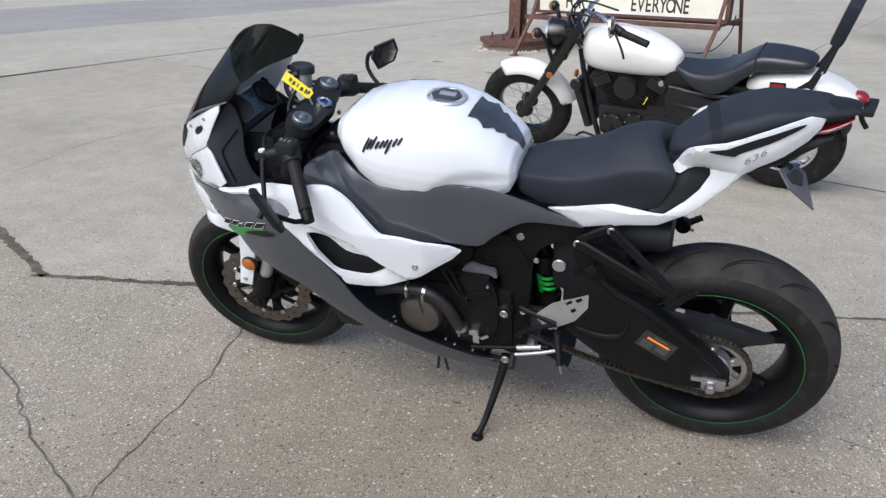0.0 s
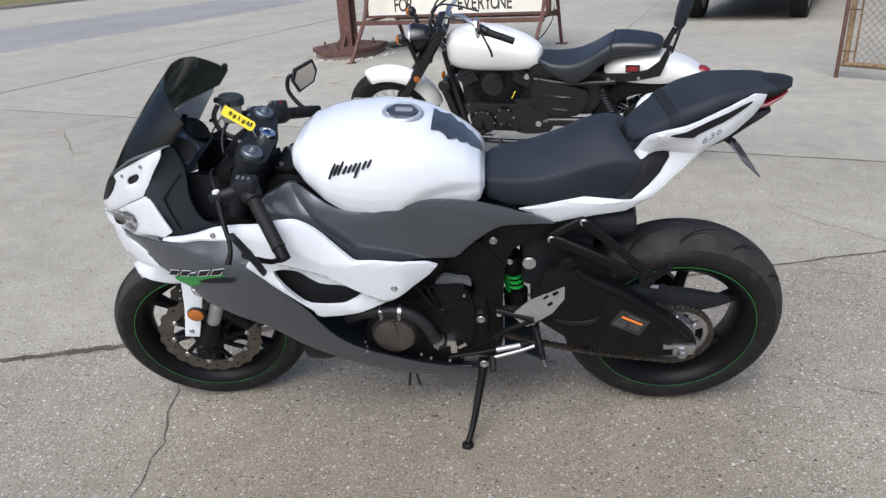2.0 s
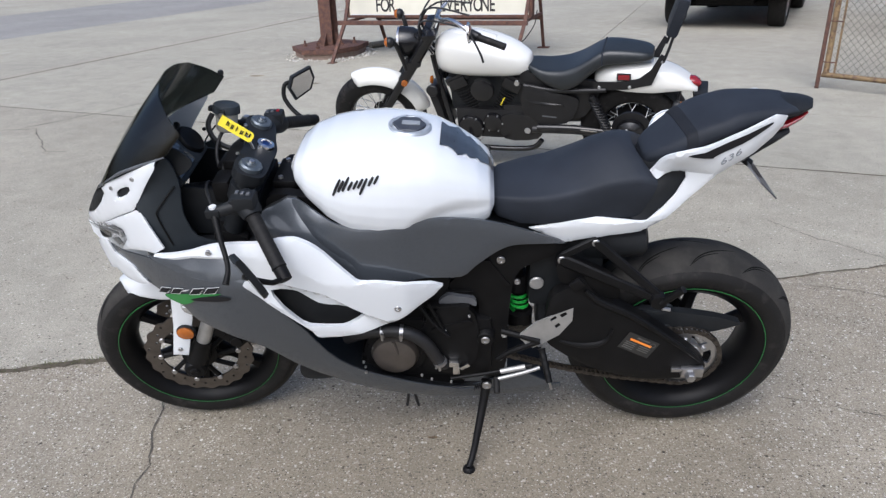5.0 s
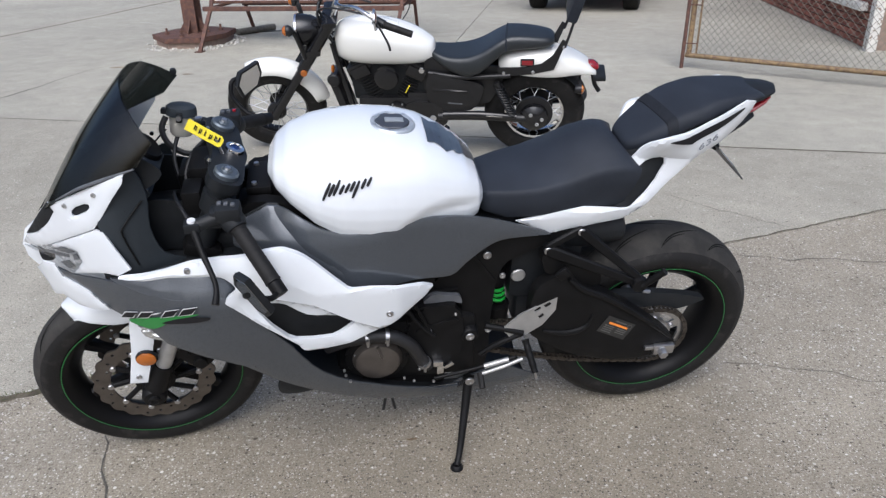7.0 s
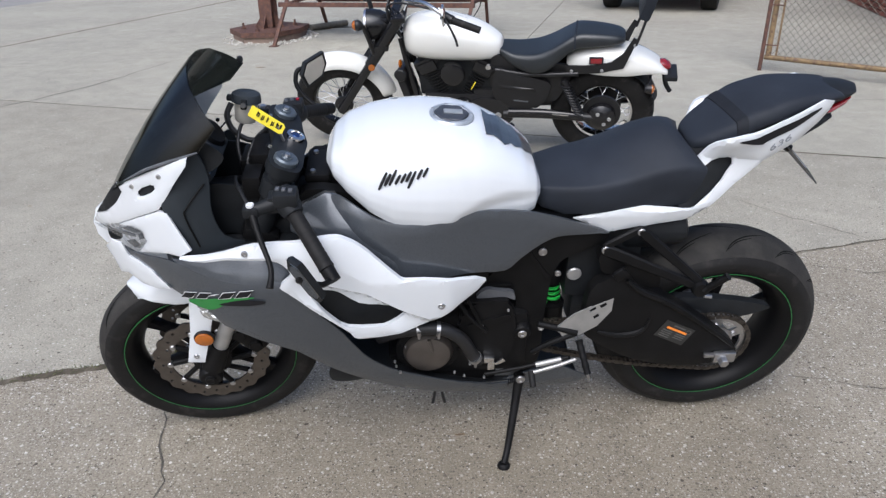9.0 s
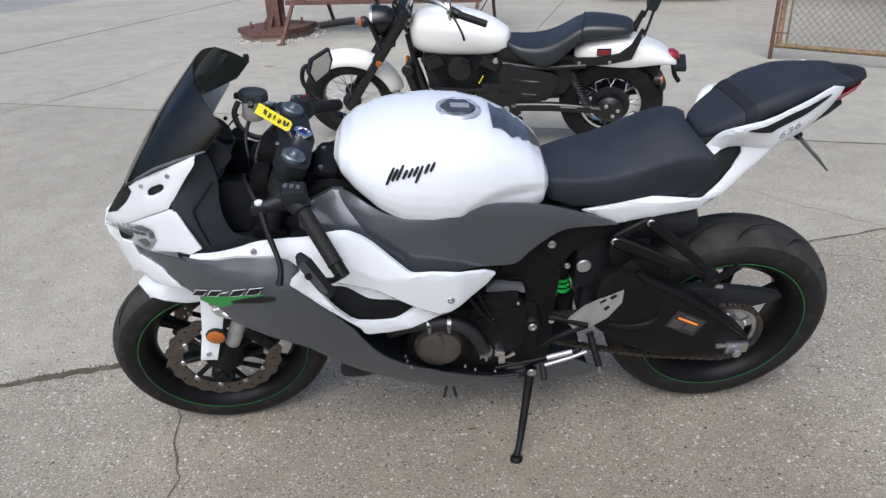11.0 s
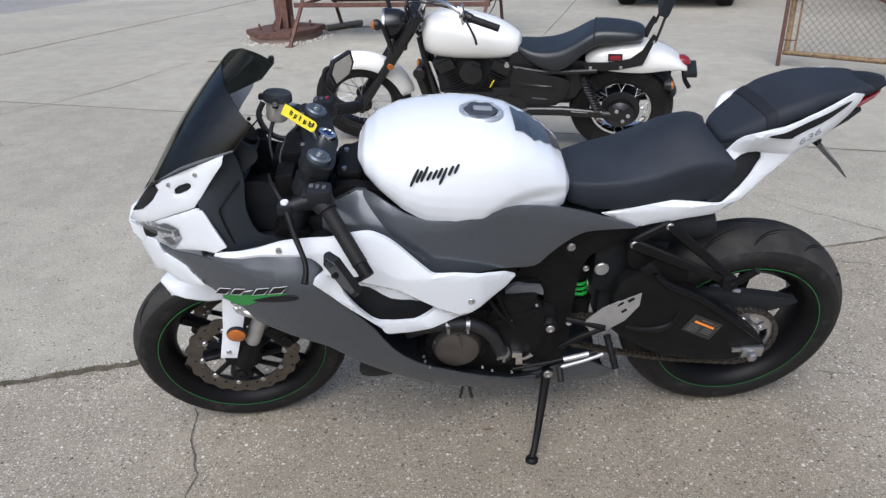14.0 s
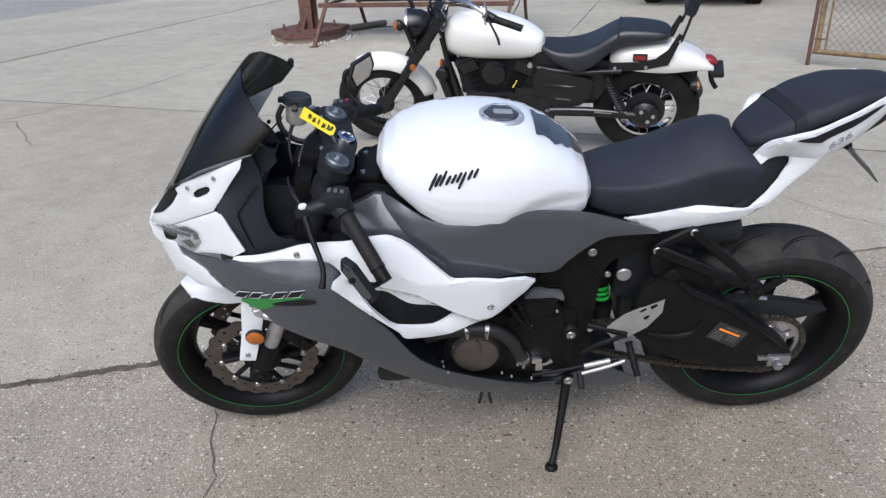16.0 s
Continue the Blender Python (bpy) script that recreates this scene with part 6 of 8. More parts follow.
part("engine_casting", shell([(-0.005, 0.548), (0.020, 0.572), (0.055, 0.566), (0.088, 0.560), (0.094, 0.535), (0.070, 0.545), (0.040, 0.545), (0.015, 0.535)], lambda x, z: 0.134, 0.012, step=0.03), M_BRACKET, bike, "dull grey engine casting edge")
part("engine_stay", tube([(-0.030, -0.158, 0.566), (0.014, -0.160, 0.456)], 0.0045, 8, 1), M_SATIN, bike)
part("engine_pipe", tube([(-0.055, -0.150, 0.555), (-0.020, -0.160, 0.500), (0.020, -0.162, 0.455)], 0.006, 8), M_SATIN, bike)
for k in range(4):
    part("cylinder_fin", box(bmesh.new(), (0.0, 0, 0.525 + 0.016 * k), (0.17, 0.238, 0.005), 0.0015), M_SATIN, bike)
part("shock_collar", lathe([(0.012, -0.03), (0.036, -0.03), (0.038, 0.0), (0.030, 0.02), (0.012, 0.02)], 20, centre=(0.203, -0.022, 0.545), axis="z"), M_SATIN, bike)
part("battery_box", box(box(bmesh.new(), (0.33, 0, 0.60), (0.20, 0.15, 0.24), 0.03), (0.31, 0, 0.44), (0.10, 0.12, 0.16), 0.02), M_PLASTIC, bike)
# foot controls
heel = part("heel_guard", plate(HEEL, -0.150, -0.145, smooth=1, holes=(HEELHOLE1, HEELHOLE2, HEELHOLE3), step=0.05, bevel=0.002), M_ALU, bike, "brushed metal heel guard with slots")
for x, z in ((0.217, 0.436), (0.262, 0.412)):
    bolt((x, -0.153, z), 0.006, heel, axis=-1)
bm = tube([(0.16, -0.135, 0.45), (0.215, -0.145, 0.44), (0.262, -0.150, 0.425)], 0.009, 10)
tube([(0.262, -0.150, 0.425), (0.19, -0.145, 0.385), (0.15, -0.14, 0.35)], 0.008, 10, bm=bm)
part("footrest_bracket", bm, M_SATIN, bike)
peg = part("footpeg", tube([V(0.268, -0.160, 0.408).lerp(V(0.288, -0.215, 0.336), f) for f in np.linspace(0, 1, 21)], 0.010, 12, 1, radii=[0.011, 0.0085, 0.010, 0.0085, 0.010, 0.0085, 0.010, 0.0085, 0.0095]), M_SATIN, bike, "knurled black footpeg")
part("peg_feeler", tube([(0.288, -0.215, 0.337), (0.294, -0.218, 0.312)], 0.0035, 8, 1), M_STEEL, peg)
part("shift_rod", tube([(0.02, -0.165, 0.298), (0.12, -0.165, 0.318), (0.245, -0.162, 0.347)], 0.0055, 10, 1), M_SATIN, bike)
part("shift_joint", tube([(0.158, -0.166, 0.327), (0.226, -0.164, 0.343)], 0.0075, 10, 1), M_ALU, bike, "bright shift rod joint")
part("shift_lever", tube([(0.266, -0.162, 0.338), (0.22, -0.168, 0.324), (0.150, -0.172, 0.304)], 0.0055, 10), M_ALU, bike, "bare metal gear lever")
part("toe_peg", tube([(0.147, -0.168, 0.304), (0.148, -0.205, 0.282)], 0.009, 12, 1), M_RUBBER, bike)
part("side_plate", plate([(0.08, 0.232), (0.161, 0.263), (0.226, 0.283), (0.306, 0.236), (0.279, 0.229), (0.133, 0.206)], -0.125, -0.120), M_GREY, bike, "grey heel of the lower fairing")
# kickstand
foot = V(0.067, -0.295, 0.068)
ks = part("kickstand", tube([(0.120, -0.144, 0.270), (0.110, -0.175, 0.215), (0.082, -0.258, 0.105), tuple(foot + V(0, 0, 0.008))], 0.011, 12, 3, radii=[0.016, 0.013, 0.011, 0.009, 0.009]), M_SATIN, bike, "black kickstand, folded out")
pad = part("stand_foot", lathe([(0.001, 0.009), (0.012, 0.009), (0.017, 0.004), (0.018, -0.004), (0.014, -0.008), (0.001, -0.008)], 18, axis="z"), M_SATIN, ks)
pad.matrix_local = Matrix.Translation(foot) @ pose(0, 0, 0, -12.6)
bolt((0.120, -0.166, 0.268), 0.013, ks)
part("stand_spring", tube([V(0.135, -0.150, 0.268).lerp(V(0.085, -0.165, 0.262), i / 60) + V(0, 0.006 * math.cos(i * 0.9), 0.006 * math.sin(i * 0.9)) for i in range(61)], 0.0018, 6, 1), M_SATIN, ks)
# swingarm, label, chain, sprocket, axle
for s in (-1, 1):
    arm = part("swingarm", shell(SWING, lambda x, z: 0.150 - 0.05 * max(0, 0.36 - x), 0.030, side=s, step=0.03, rim=0.022), M_SATIN, bike, "black aluminium swingarm")
    part("swingarm_rib", tube([(x, s * (0.151 - 0.05 * max(0, 0.36 - x)), z) for x, z in SWINGRIB], 0.007, 8, 4, radii=[0.004, 0.008, 0.009, 0.006, 0.003]), M_SATIN, arm)
    part("swingarm_lip", tube([(x, s * (0.150 - 0.05 * max(0, 0.36 - x)), z) for x, z in SWINGLIP], 0.008, 8, 4, radii=[0.005, 0.010, 0.010, 0.008, 0.004]), M_SATIN, arm)
    part("swingarm_brace", shell(SWINGTOP, lambda x, z: 0.135, 0.028, side=s, step=0.03, rim=0.014), M_SATIN, arm)
    part("axle_block", box(box(bmesh.new(), (RX + 0.012, s * 0.158, RZ + 0.002), (0.060, 0.016, 0.034), 0.004), (RX - 0.030, s * 0.156, RZ + 0.008), (0.030, 0.012, 0.012), 0.003), M_STEEL, arm, "bright axle adjuster block")
    part("axle_nut", lathe([(0.004, s * 0.186), (0.012, s * 0.186), (0.014, s * 0.182), (0.0145, s * 0.165)], 6, centre=(RX + 0.004, 0, RZ)), M_STEEL, arm)
    bolt((0.462, s * 0.152, 0.535), 0.006, arm, axis=s)
    part("axle_spacer", lathe([(0.016, s * 0.07), (0.02, s * 0.08), (0.02, s * 0.13), (0.016, s * 0.13)], 20, centre=(RX, 0, RZ)), M_ALU, arm)
LBL = Matrix.Translation((0.528, -0.1515, 0.412)) @ pose(0, 0, 0, 0, 28)
lab = part("warning_label", plate([(-0.055, -0.036), (0.055, -0.036), (0.055, 0.034), (-0.055, 0.034)], 0, 0.0006), M_LABEL, bike, "dark warning label with an orange stripe")
lab.matrix_local = LBL @ Matrix.Diagonal((0.86, 1, 0.86, 1))
part("label_stripe", plate([(-0.037, 0.006), (0.038, 0.006), (0.038, 0.014), (-0.037, 0.014)], -0.001, -0.0004), M_LABELORG, lab)
bm = bmesh.new()
for k in range(7):
    plate([(-0.045 + 0.05 * (k % 2), -0.004 - 0.008 * (k // 2)), (-0.008 + 0.05 * (k % 2), -0.004 - 0.008 * (k // 2)), (-0.008 + 0.05 * (k % 2), -0.0005 - 0.008 * (k // 2)), (-0.045 + 0.05 * (k % 2), -0.0005 - 0.008 * (k // 2))], -0.001, -0.0004, bm=bm)
plate([(-0.02, 0.021), (0.025, 0.021), (0.025, 0.026), (-0.02, 0.026)], -0.001, -0.0004, bm=bm)
lathe([(0.007, -0.001), (0.009, -0.001), (0.009, -0.0003), (0.007, -0.0003)], 16, bm, (0.040, 0, 0.018), closed=True)
part("label_print", bm, M_LABELINK, lab)
FS, SR, FSR, CY = V(0.120, 0, 0.385), 0.098, 0.038, -0.098
n_teeth = 45
out = [((SR + (0.004 if i % 4 in (1, 2) else -0.002)) * math.cos(2 * math.pi * i / (n_teeth * 4)) + RX, (SR + (0.004 if i % 4 in (1, 2) else -0.002)) * math.sin(2 * math.pi * i / (n_teeth * 4)) + RZ) for i in range(n_teeth * 4)]
hs = []
for k in range(6):
    a0 = 2 * math.pi * k / 6
    hs.append([(RX + r * math.cos(a0 + a), RZ + r * math.sin(a0 + a)) for r, a in ((0.058, -0.30), (0.080, -0.34), (0.080, 0.0), (0.080, 0.34), (0.058, 0.30), (0.056, 0))])
part("rear_sprocket", plate(out, CY, CY + 0.006, holes=hs, step=1.0), M_STEEL, rear_wheel, "worn steel rear sprocket")
part("sprocket_carrier", lathe([(0.02, CY - 0.012), (0.045, CY - 0.010), (0.050, CY), (0.052, CY + 0.03)], 28, centre=(RX, 0, RZ)), M_ALU, rear_wheel)
for k in range(6):
    a = 2 * math.pi * (k + 0.5) / 6
    bolt((RX + 0.062 * math.cos(a), CY - 0.006, RZ + 0.062 * math.sin(a)), 0.007, rear_wheel)
path = []
for i in range(25):
    a = radians(95 - i * 190 / 24)
    path.append(V(RX + (SR + 0.002) * math.cos(a), CY, RZ + (SR + 0.002) * math.sin(a)))
for i in range(1, 22):
    q = V(RX - 0.01, CY, RZ - SR).lerp(V(FS.x, CY, FS.z - FSR), i / 22)
    path.append(q - V(0, 0, 0.020 * math.sin(math.pi * i / 22)))
for i in range(9):
    a = radians(-90 - i * 180 / 8)
    path.append(V(FS.x + FSR * math.cos(a), CY, FS.z + FSR * math.sin(a)))
for i in range(1, 22):
    path.append(V(FS.x, CY, FS.z + FSR).lerp(V(RX - 0.01, CY, RZ + SR), i / 22))
loop, acc, step = [path[0]], 0.0, 0.0135
for a, b in zip(path, path[1:] + path[:1]):
    L = (b - a).length
    while acc + L >= step:
        f = (step - acc) / L
        a = a.lerp(b, f)
        L = (b - a).length
        acc = 0.0
        loop.append(a)
    acc += L
bm = bmesh.new()
for i in range(len(loop) - 1):
    p, q = loop[i], loop[i + 1]
    d = (q - p).normalized()
    m = Matrix.Translation((p + q) / 2) @ pose(0, 0, 0, 0, -math.degrees(math.atan2(d.z, d.x)))
    for s in (-1, 1):
        w = 0.0075 if i % 2 else 0.0055
        box(bm, (0, 0, 0), (0.0175, 0.0018, 0.0125), 0, m @ Matrix.Translation((0, s * w, 0)))
    tube([p + V(0, -0.0095, 0), p + V(0, 0.0095, 0)], 0.0042, 6, 1, bm)
part("drive_chain", bm, material("oily_chain_steel", (0.10, 0.09, 0.08), 0.42, 0.9, 0.3, 60, 0.1, 300), bike, "oily dark drive chain")
part("chain_guard", shell(GUARDCHAIN, lambda x, z: 0.092, 0.022, step=0.03, rim=0.012), M_PLASTIC, bike, "black plastic chain guard")
part("rear_hugger", rings(bmesh.new(), [[V(x, w * math.cos(a) * (1 if abs(math.cos(a)) < 0.8 else 0.96), z + h * math.sin(a)) for a in np.linspace(0, 2 * math.pi, 24, endpoint=False)] for x, z, w, h in ((0.33, 0.66, 0.06, 0.05), (0.38, 0.672, 0.085, 0.062), (0.45, 0.680, 0.09, 0.060), (0.525, 0.684, 0.09, 0.052), (0.533, 0.684, 0.08, 0.040))]), M_PLASTIC, bike, "black mudguard ahead of the rear tyre", 50)
# pillion footrest hangers
def blade(a, b, w0, w1, thick):
    """A flat tapered arm from a to b, lying in the flank's plane, with rounded edges."""
    d = (b - a).normalized()
    n = d.cross(V(0, 1, 0)).normalized()
    secs = []
    for f in (0, 0.08, 0.5, 0.92, 1):
        p, w = a.lerp(b, f), (w0 + (w1 - w0) * f) * (0.6 if f in (0, 1) else 1)
        secs.append([p + n * w * u + V(0, thick * v, 0) for u, v in ((-1, -0.4), (-0.7, -1), (0.7, -1), (1, -0.4), (1, 0.4), (0.7, 1), (-0.7, 1), (-1, 0.4))])
    return rings(bmesh.new(), secs)
for s in (-1, 1):
    n_ = V(0.552, s * 0.168, 0.585)
    hang = part("pillion_hanger", blade(V(0.300, s * 0.130, 0.690), n_, 0.017, 0.011, 0.007), M_SATIN, bike, "black pillion footrest hanger")
    part("hanger_strut", blade(V(0.385, s * 0.130, 0.742), n_ + V(0.006, 0, 0.010), 0.014, 0.010, 0.007), M_SATIN, hang)
    part("hanger_top", blade(V(0.305, s * 0.130, 0.694), V(0.392, s * 0.130, 0.746), 0.010, 0.010, 0.006), M_SATIN, hang)
    part("peg_bracket", lathe([(0.004, -s * 0.012), (0.020, -s * 0.012), (0.023, 0.0), (0.020, s * 0.016), (0.004, s * 0.018)], 18, centre=tuple(n_)), M_SATIN, hang)
    up = V(0.040, s * 0.020, 0.058) if s < 0 else V(0.040, s * 0.012, 0.018)
    part("pillion_peg", tube([n_ + up * f + V(0.008, s * 0.012, 0) for f in np.linspace(0, 1, 15)], 0.009, 10, 1, radii=[0.012, 0.009, 0.0105, 0.009, 0.0105, 0.009, 0.010]), M_SATIN, hang, "black pillion peg, folded up")
    part("hanger_pin", tube([n_ + V(0.010, s * 0.014, -0.018), n_ + V(0.030, s * 0.014, -0.022)], 0.005, 8, 1), M_STEEL, hang)
    part("hanger_tab", box(bmesh.new(), (0.350, s * 0.152, 0.622), (0.034, 0.014, 0.030), 0.006, pose(0, 0, 0, 0, -40)), M_SATIN, hang)
    part("luggage_hook", tube([V(0.47, s * 0.10, 0.775), V(0.485, s * 0.115, 0.768), V(0.500, s * 0.118, 0.776)], 0.0045, 8), M_SATIN, bike)
for x in (-0.112, -0.096):
    part("drain_hose", tube([(x, -0.095, 0.205), (x + (x + 0.104) * 0.3, -0.10, 0.16), (x + (x + 0.104) * 1.2, -0.10, 0.115)], 0.0045, 8), M_HOSE, bike)
part("exhaust_box", rings(bmesh.new(), [[V(x, w * math.cos(a), z + h * math.sin(a)) for a in np.linspace(0, 2 * math.pi, 20, endpoint=False)] for x, z, w, h in ((-0.22, 0.25, 0.07, 0.03), (-0.12, 0.225, 0.10, 0.05), (0.10, 0.225, 0.10, 0.05), (0.18, 0.24, 0.07, 0.03))]), M_ALU, bike)

# ---- the cruiser motorcycle standing behind ----
CRUISER = pose(0.105, 2.865, 0.0, 0, 0, -12.6) @ pose(0, 0, 0, 16.9)
cruiser = thing("cruiser_motorcycle", "white and black cruiser motorcycle with spoked wheels on its side stand", "motorcycle", CRUISER, "parked motorcycles")
CR, CF = 0.85, -0.85
STEM_TOP, STEER = V(-0.40, 0, 0.93), 11.0
CAX = (V(CF, 0, 0.324) - STEM_TOP).normalized()
TURN_C = Matrix.Translation(STEM_TOP + V(0.05, 0, 0)) @ Matrix.Rotation(radians(STEER), 4, -CAX) @ Matrix.Translation(-(STEM_TOP + V(0.05, 0, 0)))

def cpart(name, bm, mat, label="", steer=False, parent=None, sharp=38):
    if steer:
        bmesh.ops.transform(bm, matrix=TURN_C, verts=bm.verts)
    return part(name, bm, mat, parent or cruiser, label, sharp)

def spoked(name, X, Z, R, w, rim_r, hub_r, steer, rim_mat):
    c = (X, 0, Z)
    hw = w * 0.33
    rim = cpart(name, lathe([(rim_r + 0.014, -hw), (rim_r + 0.016, -hw + 0.006), (rim_r, -hw + 0.014), (rim_r - 0.006, 0), (rim_r, hw - 0.014), (rim_r + 0.016, hw - 0.006), (rim_r + 0.014, hw), (rim_r - 0.006, hw - 0.008), (rim_r - 0.016, 0), (rim_r - 0.006, -hw + 0.008)], 56, centre=c, closed=True), rim_mat, "spoked wheel with a narrow rim", steer)
    cpart("tyre", lathe(tyre_profile(R, w, rim_r + 0.006), 72, centre=c, closed=True), M_RUBBER, "black road tyre with block tread", steer, rim)
    for i in range(36):
        for s in (-1, 1):
            bm = bmesh.new()
            a = 2 * math.pi * i / 36 + (0.08 if s > 0 else 0)
            groove(bm, (X, Z), R, w, a, [(0, 0.15), (0.05, 0.55), (0.04, 0.95)], 0.0035, s)
            cpart("tread_groove", bm, M_GROOVE, "", steer, rim)
    cpart("hub", lathe([(0.02, -0.10), (hub_r * 0.55, -0.098), (hub_r * 0.6, -0.075), (hub_r, -0.065), (hub_r, -0.045), (hub_r * 0.5, -0.03), (hub_r * 0.5, 0.05), (hub_r, 0.06), (hub_r * 0.5, 0.09), (0.02, 0.10)], 32, centre=c), M_CSATIN, "black wheel hub", steer, rim)
    for i in range(32):
        a = 2 * math.pi * i / 32
        s = -1 if i % 2 else 1
        off = 0.42 if (i // 2) % 2 else -0.42
        p = V(X + hub_r * 0.95 * math.cos(a + off * 0.6), s * 0.05, Z + hub_r * 0.95 * math.sin(a + off * 0.6))
        q = V(X + rim_r * math.cos(a), s * 0.006, Z + rim_r * math.sin(a))
        cpart("spoke", tube([p, q], 0.0022, 6, 1), M_STEEL, "", steer, rim)
    return rim
spoked("front_wheel", CF, 0.324, 0.324, 0.13, 0.200, 0.062, True, M_CGLOSS)
spoked("rear_wheel", CR, 0.318, 0.318, 0.16, 0.180, 0.118, False, M_CHROME)

def arch(c, r, angs, half, thick=0.005, drop=0.05, power=2.6):
    secs = []
    for a, h in zip(angs, half):
        a = radians(a)
        out = []
        for j in range(13):
            b = -1 + j / 6
            rr = r - drop * abs(b) ** power
            out.append(V(c[0] + rr * math.cos(a), h * b, c[1] + rr * math.sin(a)))
        secs.append(out + [V(p.x, p.y * 0.96, p.z) + (V(c[0], p.y, c[1]) - V(p.x, p.y, p.z)).normalized() * thick for p in out[::-1]])
    return rings(bmesh.new(), secs)
A = np.linspace(112, 8, 18)
cpart("front_fender", arch((CF, 0.324), 0.362, A, [0.055] + [0.078] * 16 + [0.06], drop=0.075), M_CWHITE, "white steel front fender", True, sharp=70)
for s in (-1, 1):
    leg = cpart("fork_leg", tube([STEM_TOP + V(0, s * 0.098, 0) - CAX * 0.03, STEM_TOP + V(0, s * 0.098, 0) + CAX * 0.36], 0.036, 16, 1), M_CGLOSS, "black shrouded fork leg", True)
    cpart("fork_slider", tube([STEM_TOP + V(0, s * 0.098, 0) + CAX * 0.36, V(CF, s * 0.098, 0.324) + CAX * 0.03], 0.029, 16, 1), M_CGLOSS, "", True, leg)
    sig = cpart("turn_signal", lathe([(0.001, 0), (0.024, 0.002), (0.032, 0.010), (0.034, 0.024), (0.026, 0.040), (0.008, 0.052)], 20, centre=(-0.645, s * 0.175, 0.965), axis="x"), M_CSATIN, "amber turn signal on a black stalk", True)
    cpart("signal_lens", lathe([(0.001, -0.016), (0.018, -0.013), (0.028, -0.004), (0.032, 0.009), (0.001, 0.009)], 20, centre=(-0.645, s * 0.175, 0.965), axis="x"), M_ORANGE, "amber lens", True, sig)
    cpart("signal_stalk", tube([(-0.61, s * 0.17, 0.962), (-0.595, s * 0.15, 0.92), (-0.58, s * 0.125, 0.80), (-0.57, s * 0.11, 0.70)], 0.015, 8), M_CSATIN, "", True, sig)
    cpart("fork_reflector", lathe([(0.001, s * 0.145), (0.020, s * 0.144), (0.022, s * 0.134), (0.001, s * 0.132)], 18, centre=(-0.60, 0, 0.645)), M_ORANGE, "amber fork reflector", True)
cpart("fork_yoke", box(box(bmesh.new(), STEM_TOP + V(0.01, 0, 0.02), (0.09, 0.27, 0.035), 0.012), STEM_TOP + CAX * 0.20, (0.09, 0.27, 0.04), 0.012), M_CGLOSS, "", True)
hl = cpart("headlight", lathe([(0.001, 0.15), (0.055, 0.14), (0.088, 0.085), (0.098, 0.02), (0.100, 0.0), (0.088, -0.004)], 32, centre=(-0.600, 0, 0.862), axis="x"), M_CGLOSS, "round black headlight with a chrome ring", True)
cpart("headlight_ring", lathe([(0.088, -0.010), (0.100, -0.010), (0.103, 0.004), (0.088, 0.006)], 32, centre=(-0.600, 0, 0.862), axis="x", closed=True), M_CHROME, "", True, hl)
cpart("headlight_glass", lathe([(0.001, -0.022), (0.050, -0.018), (0.089, -0.006), (0.089, 0.0), (0.001, 0.0)], 32, centre=(-0.600, 0, 0.862), axis="x"), M_MIRROR, "clear domed headlight glass", True, hl)
bar_pts = [(-0.05 + 0.15, -0.420, 1.030), (-0.05, -0.375, 1.075), (-0.20, -0.25, 1.115), (-0.30, -0.10, 1.050), (-0.34, 0.0, 1.030), (-0.30, 0.10, 1.050), (-0.20, 0.25, 1.115), (-0.05, 0.375, 1.075), (0.10, 0.420, 1.030)]
cpart("handlebar", tube(bar_pts, 0.0125, 10, 5), M_CHROME, "wide swept handlebar", True)
for s in (-1, 1):
    g = cpart("grip", tube([(-0.045, s * 0.377, 1.073), (0.105, s * 0.422, 1.028)], 0.019, 14, 1, radii=[0.021, 0.018, 0.018, 0.020]), M_RUBBER, "black rubber grip", True)
    cpart("switch_housing", tube([(-0.10, s * 0.345, 1.090), (-0.045, s * 0.377, 1.073)], 0.026, 12, 1), M_CSATIN, "", True, g)
    cpart("lever", tube([(-0.11, s * 0.36, 1.105), (-0.075, s * 0.40, 1.075), (-0.035, s * 0.44, 1.00), (-0.025, s * 0.45, 0.955)], 0.007, 8), M_CSATIN, "curved black lever", True, g)
    cpart("riser", tube([(-0.385, s * 0.05, 0.94), (-0.335, s * 0.05, 1.04)], 0.016, 10, 1), M_CHROME, "", True)
    mm = cpart("mirror", lathe([(0.001, 0.012), (0.045, 0.010), (0.058, 0.004), (0.060, -0.006), (0.052, -0.008), (0.001, -0.008)], 28, centre=(-0.09, s * 0.41, 1.205 if s > 0 else 1.125), axis="x"), M_CHROME, "round chrome mirror", True)
    cpart("mirror_stem", tube([(-0.085, s * 0.36, 1.09), (-0.11, s * 0.38, 1.15), (-0.09, s * 0.41, 1.18 if s > 0 else 1.10)], 0.006, 8), M_CHROME, "", True, mm)
for k, (y, z) in enumerate(((-0.03, 0.0), (0.02, 0.02), (0.05, -0.01), (-0.06, 0.015))):
    cpart("cable", tube([(-0.12, -0.30 + 0.15 * k, 1.09), (-0.34, -0.20 + 0.12 * k, 1.10 + z), (-0.46, y, 0.98 + z), (-0.40, y, 0.80)], 0.006, 8), M_HOSE, "", True)

# tank
st = spline([(-.378, .845, .725, .030), (-.358, .890, .690, .085), (-.30, .918, .668, .130), (-.20, .927, .658, .152), (-.08, .914, .655, .158), (.04, .884, .656, .150), (.13, .846, .658, .128), (.20, .804, .664, .095), (.228, .780, .672, .066), (.238, .750, .690, .030)], 3)
secs = []
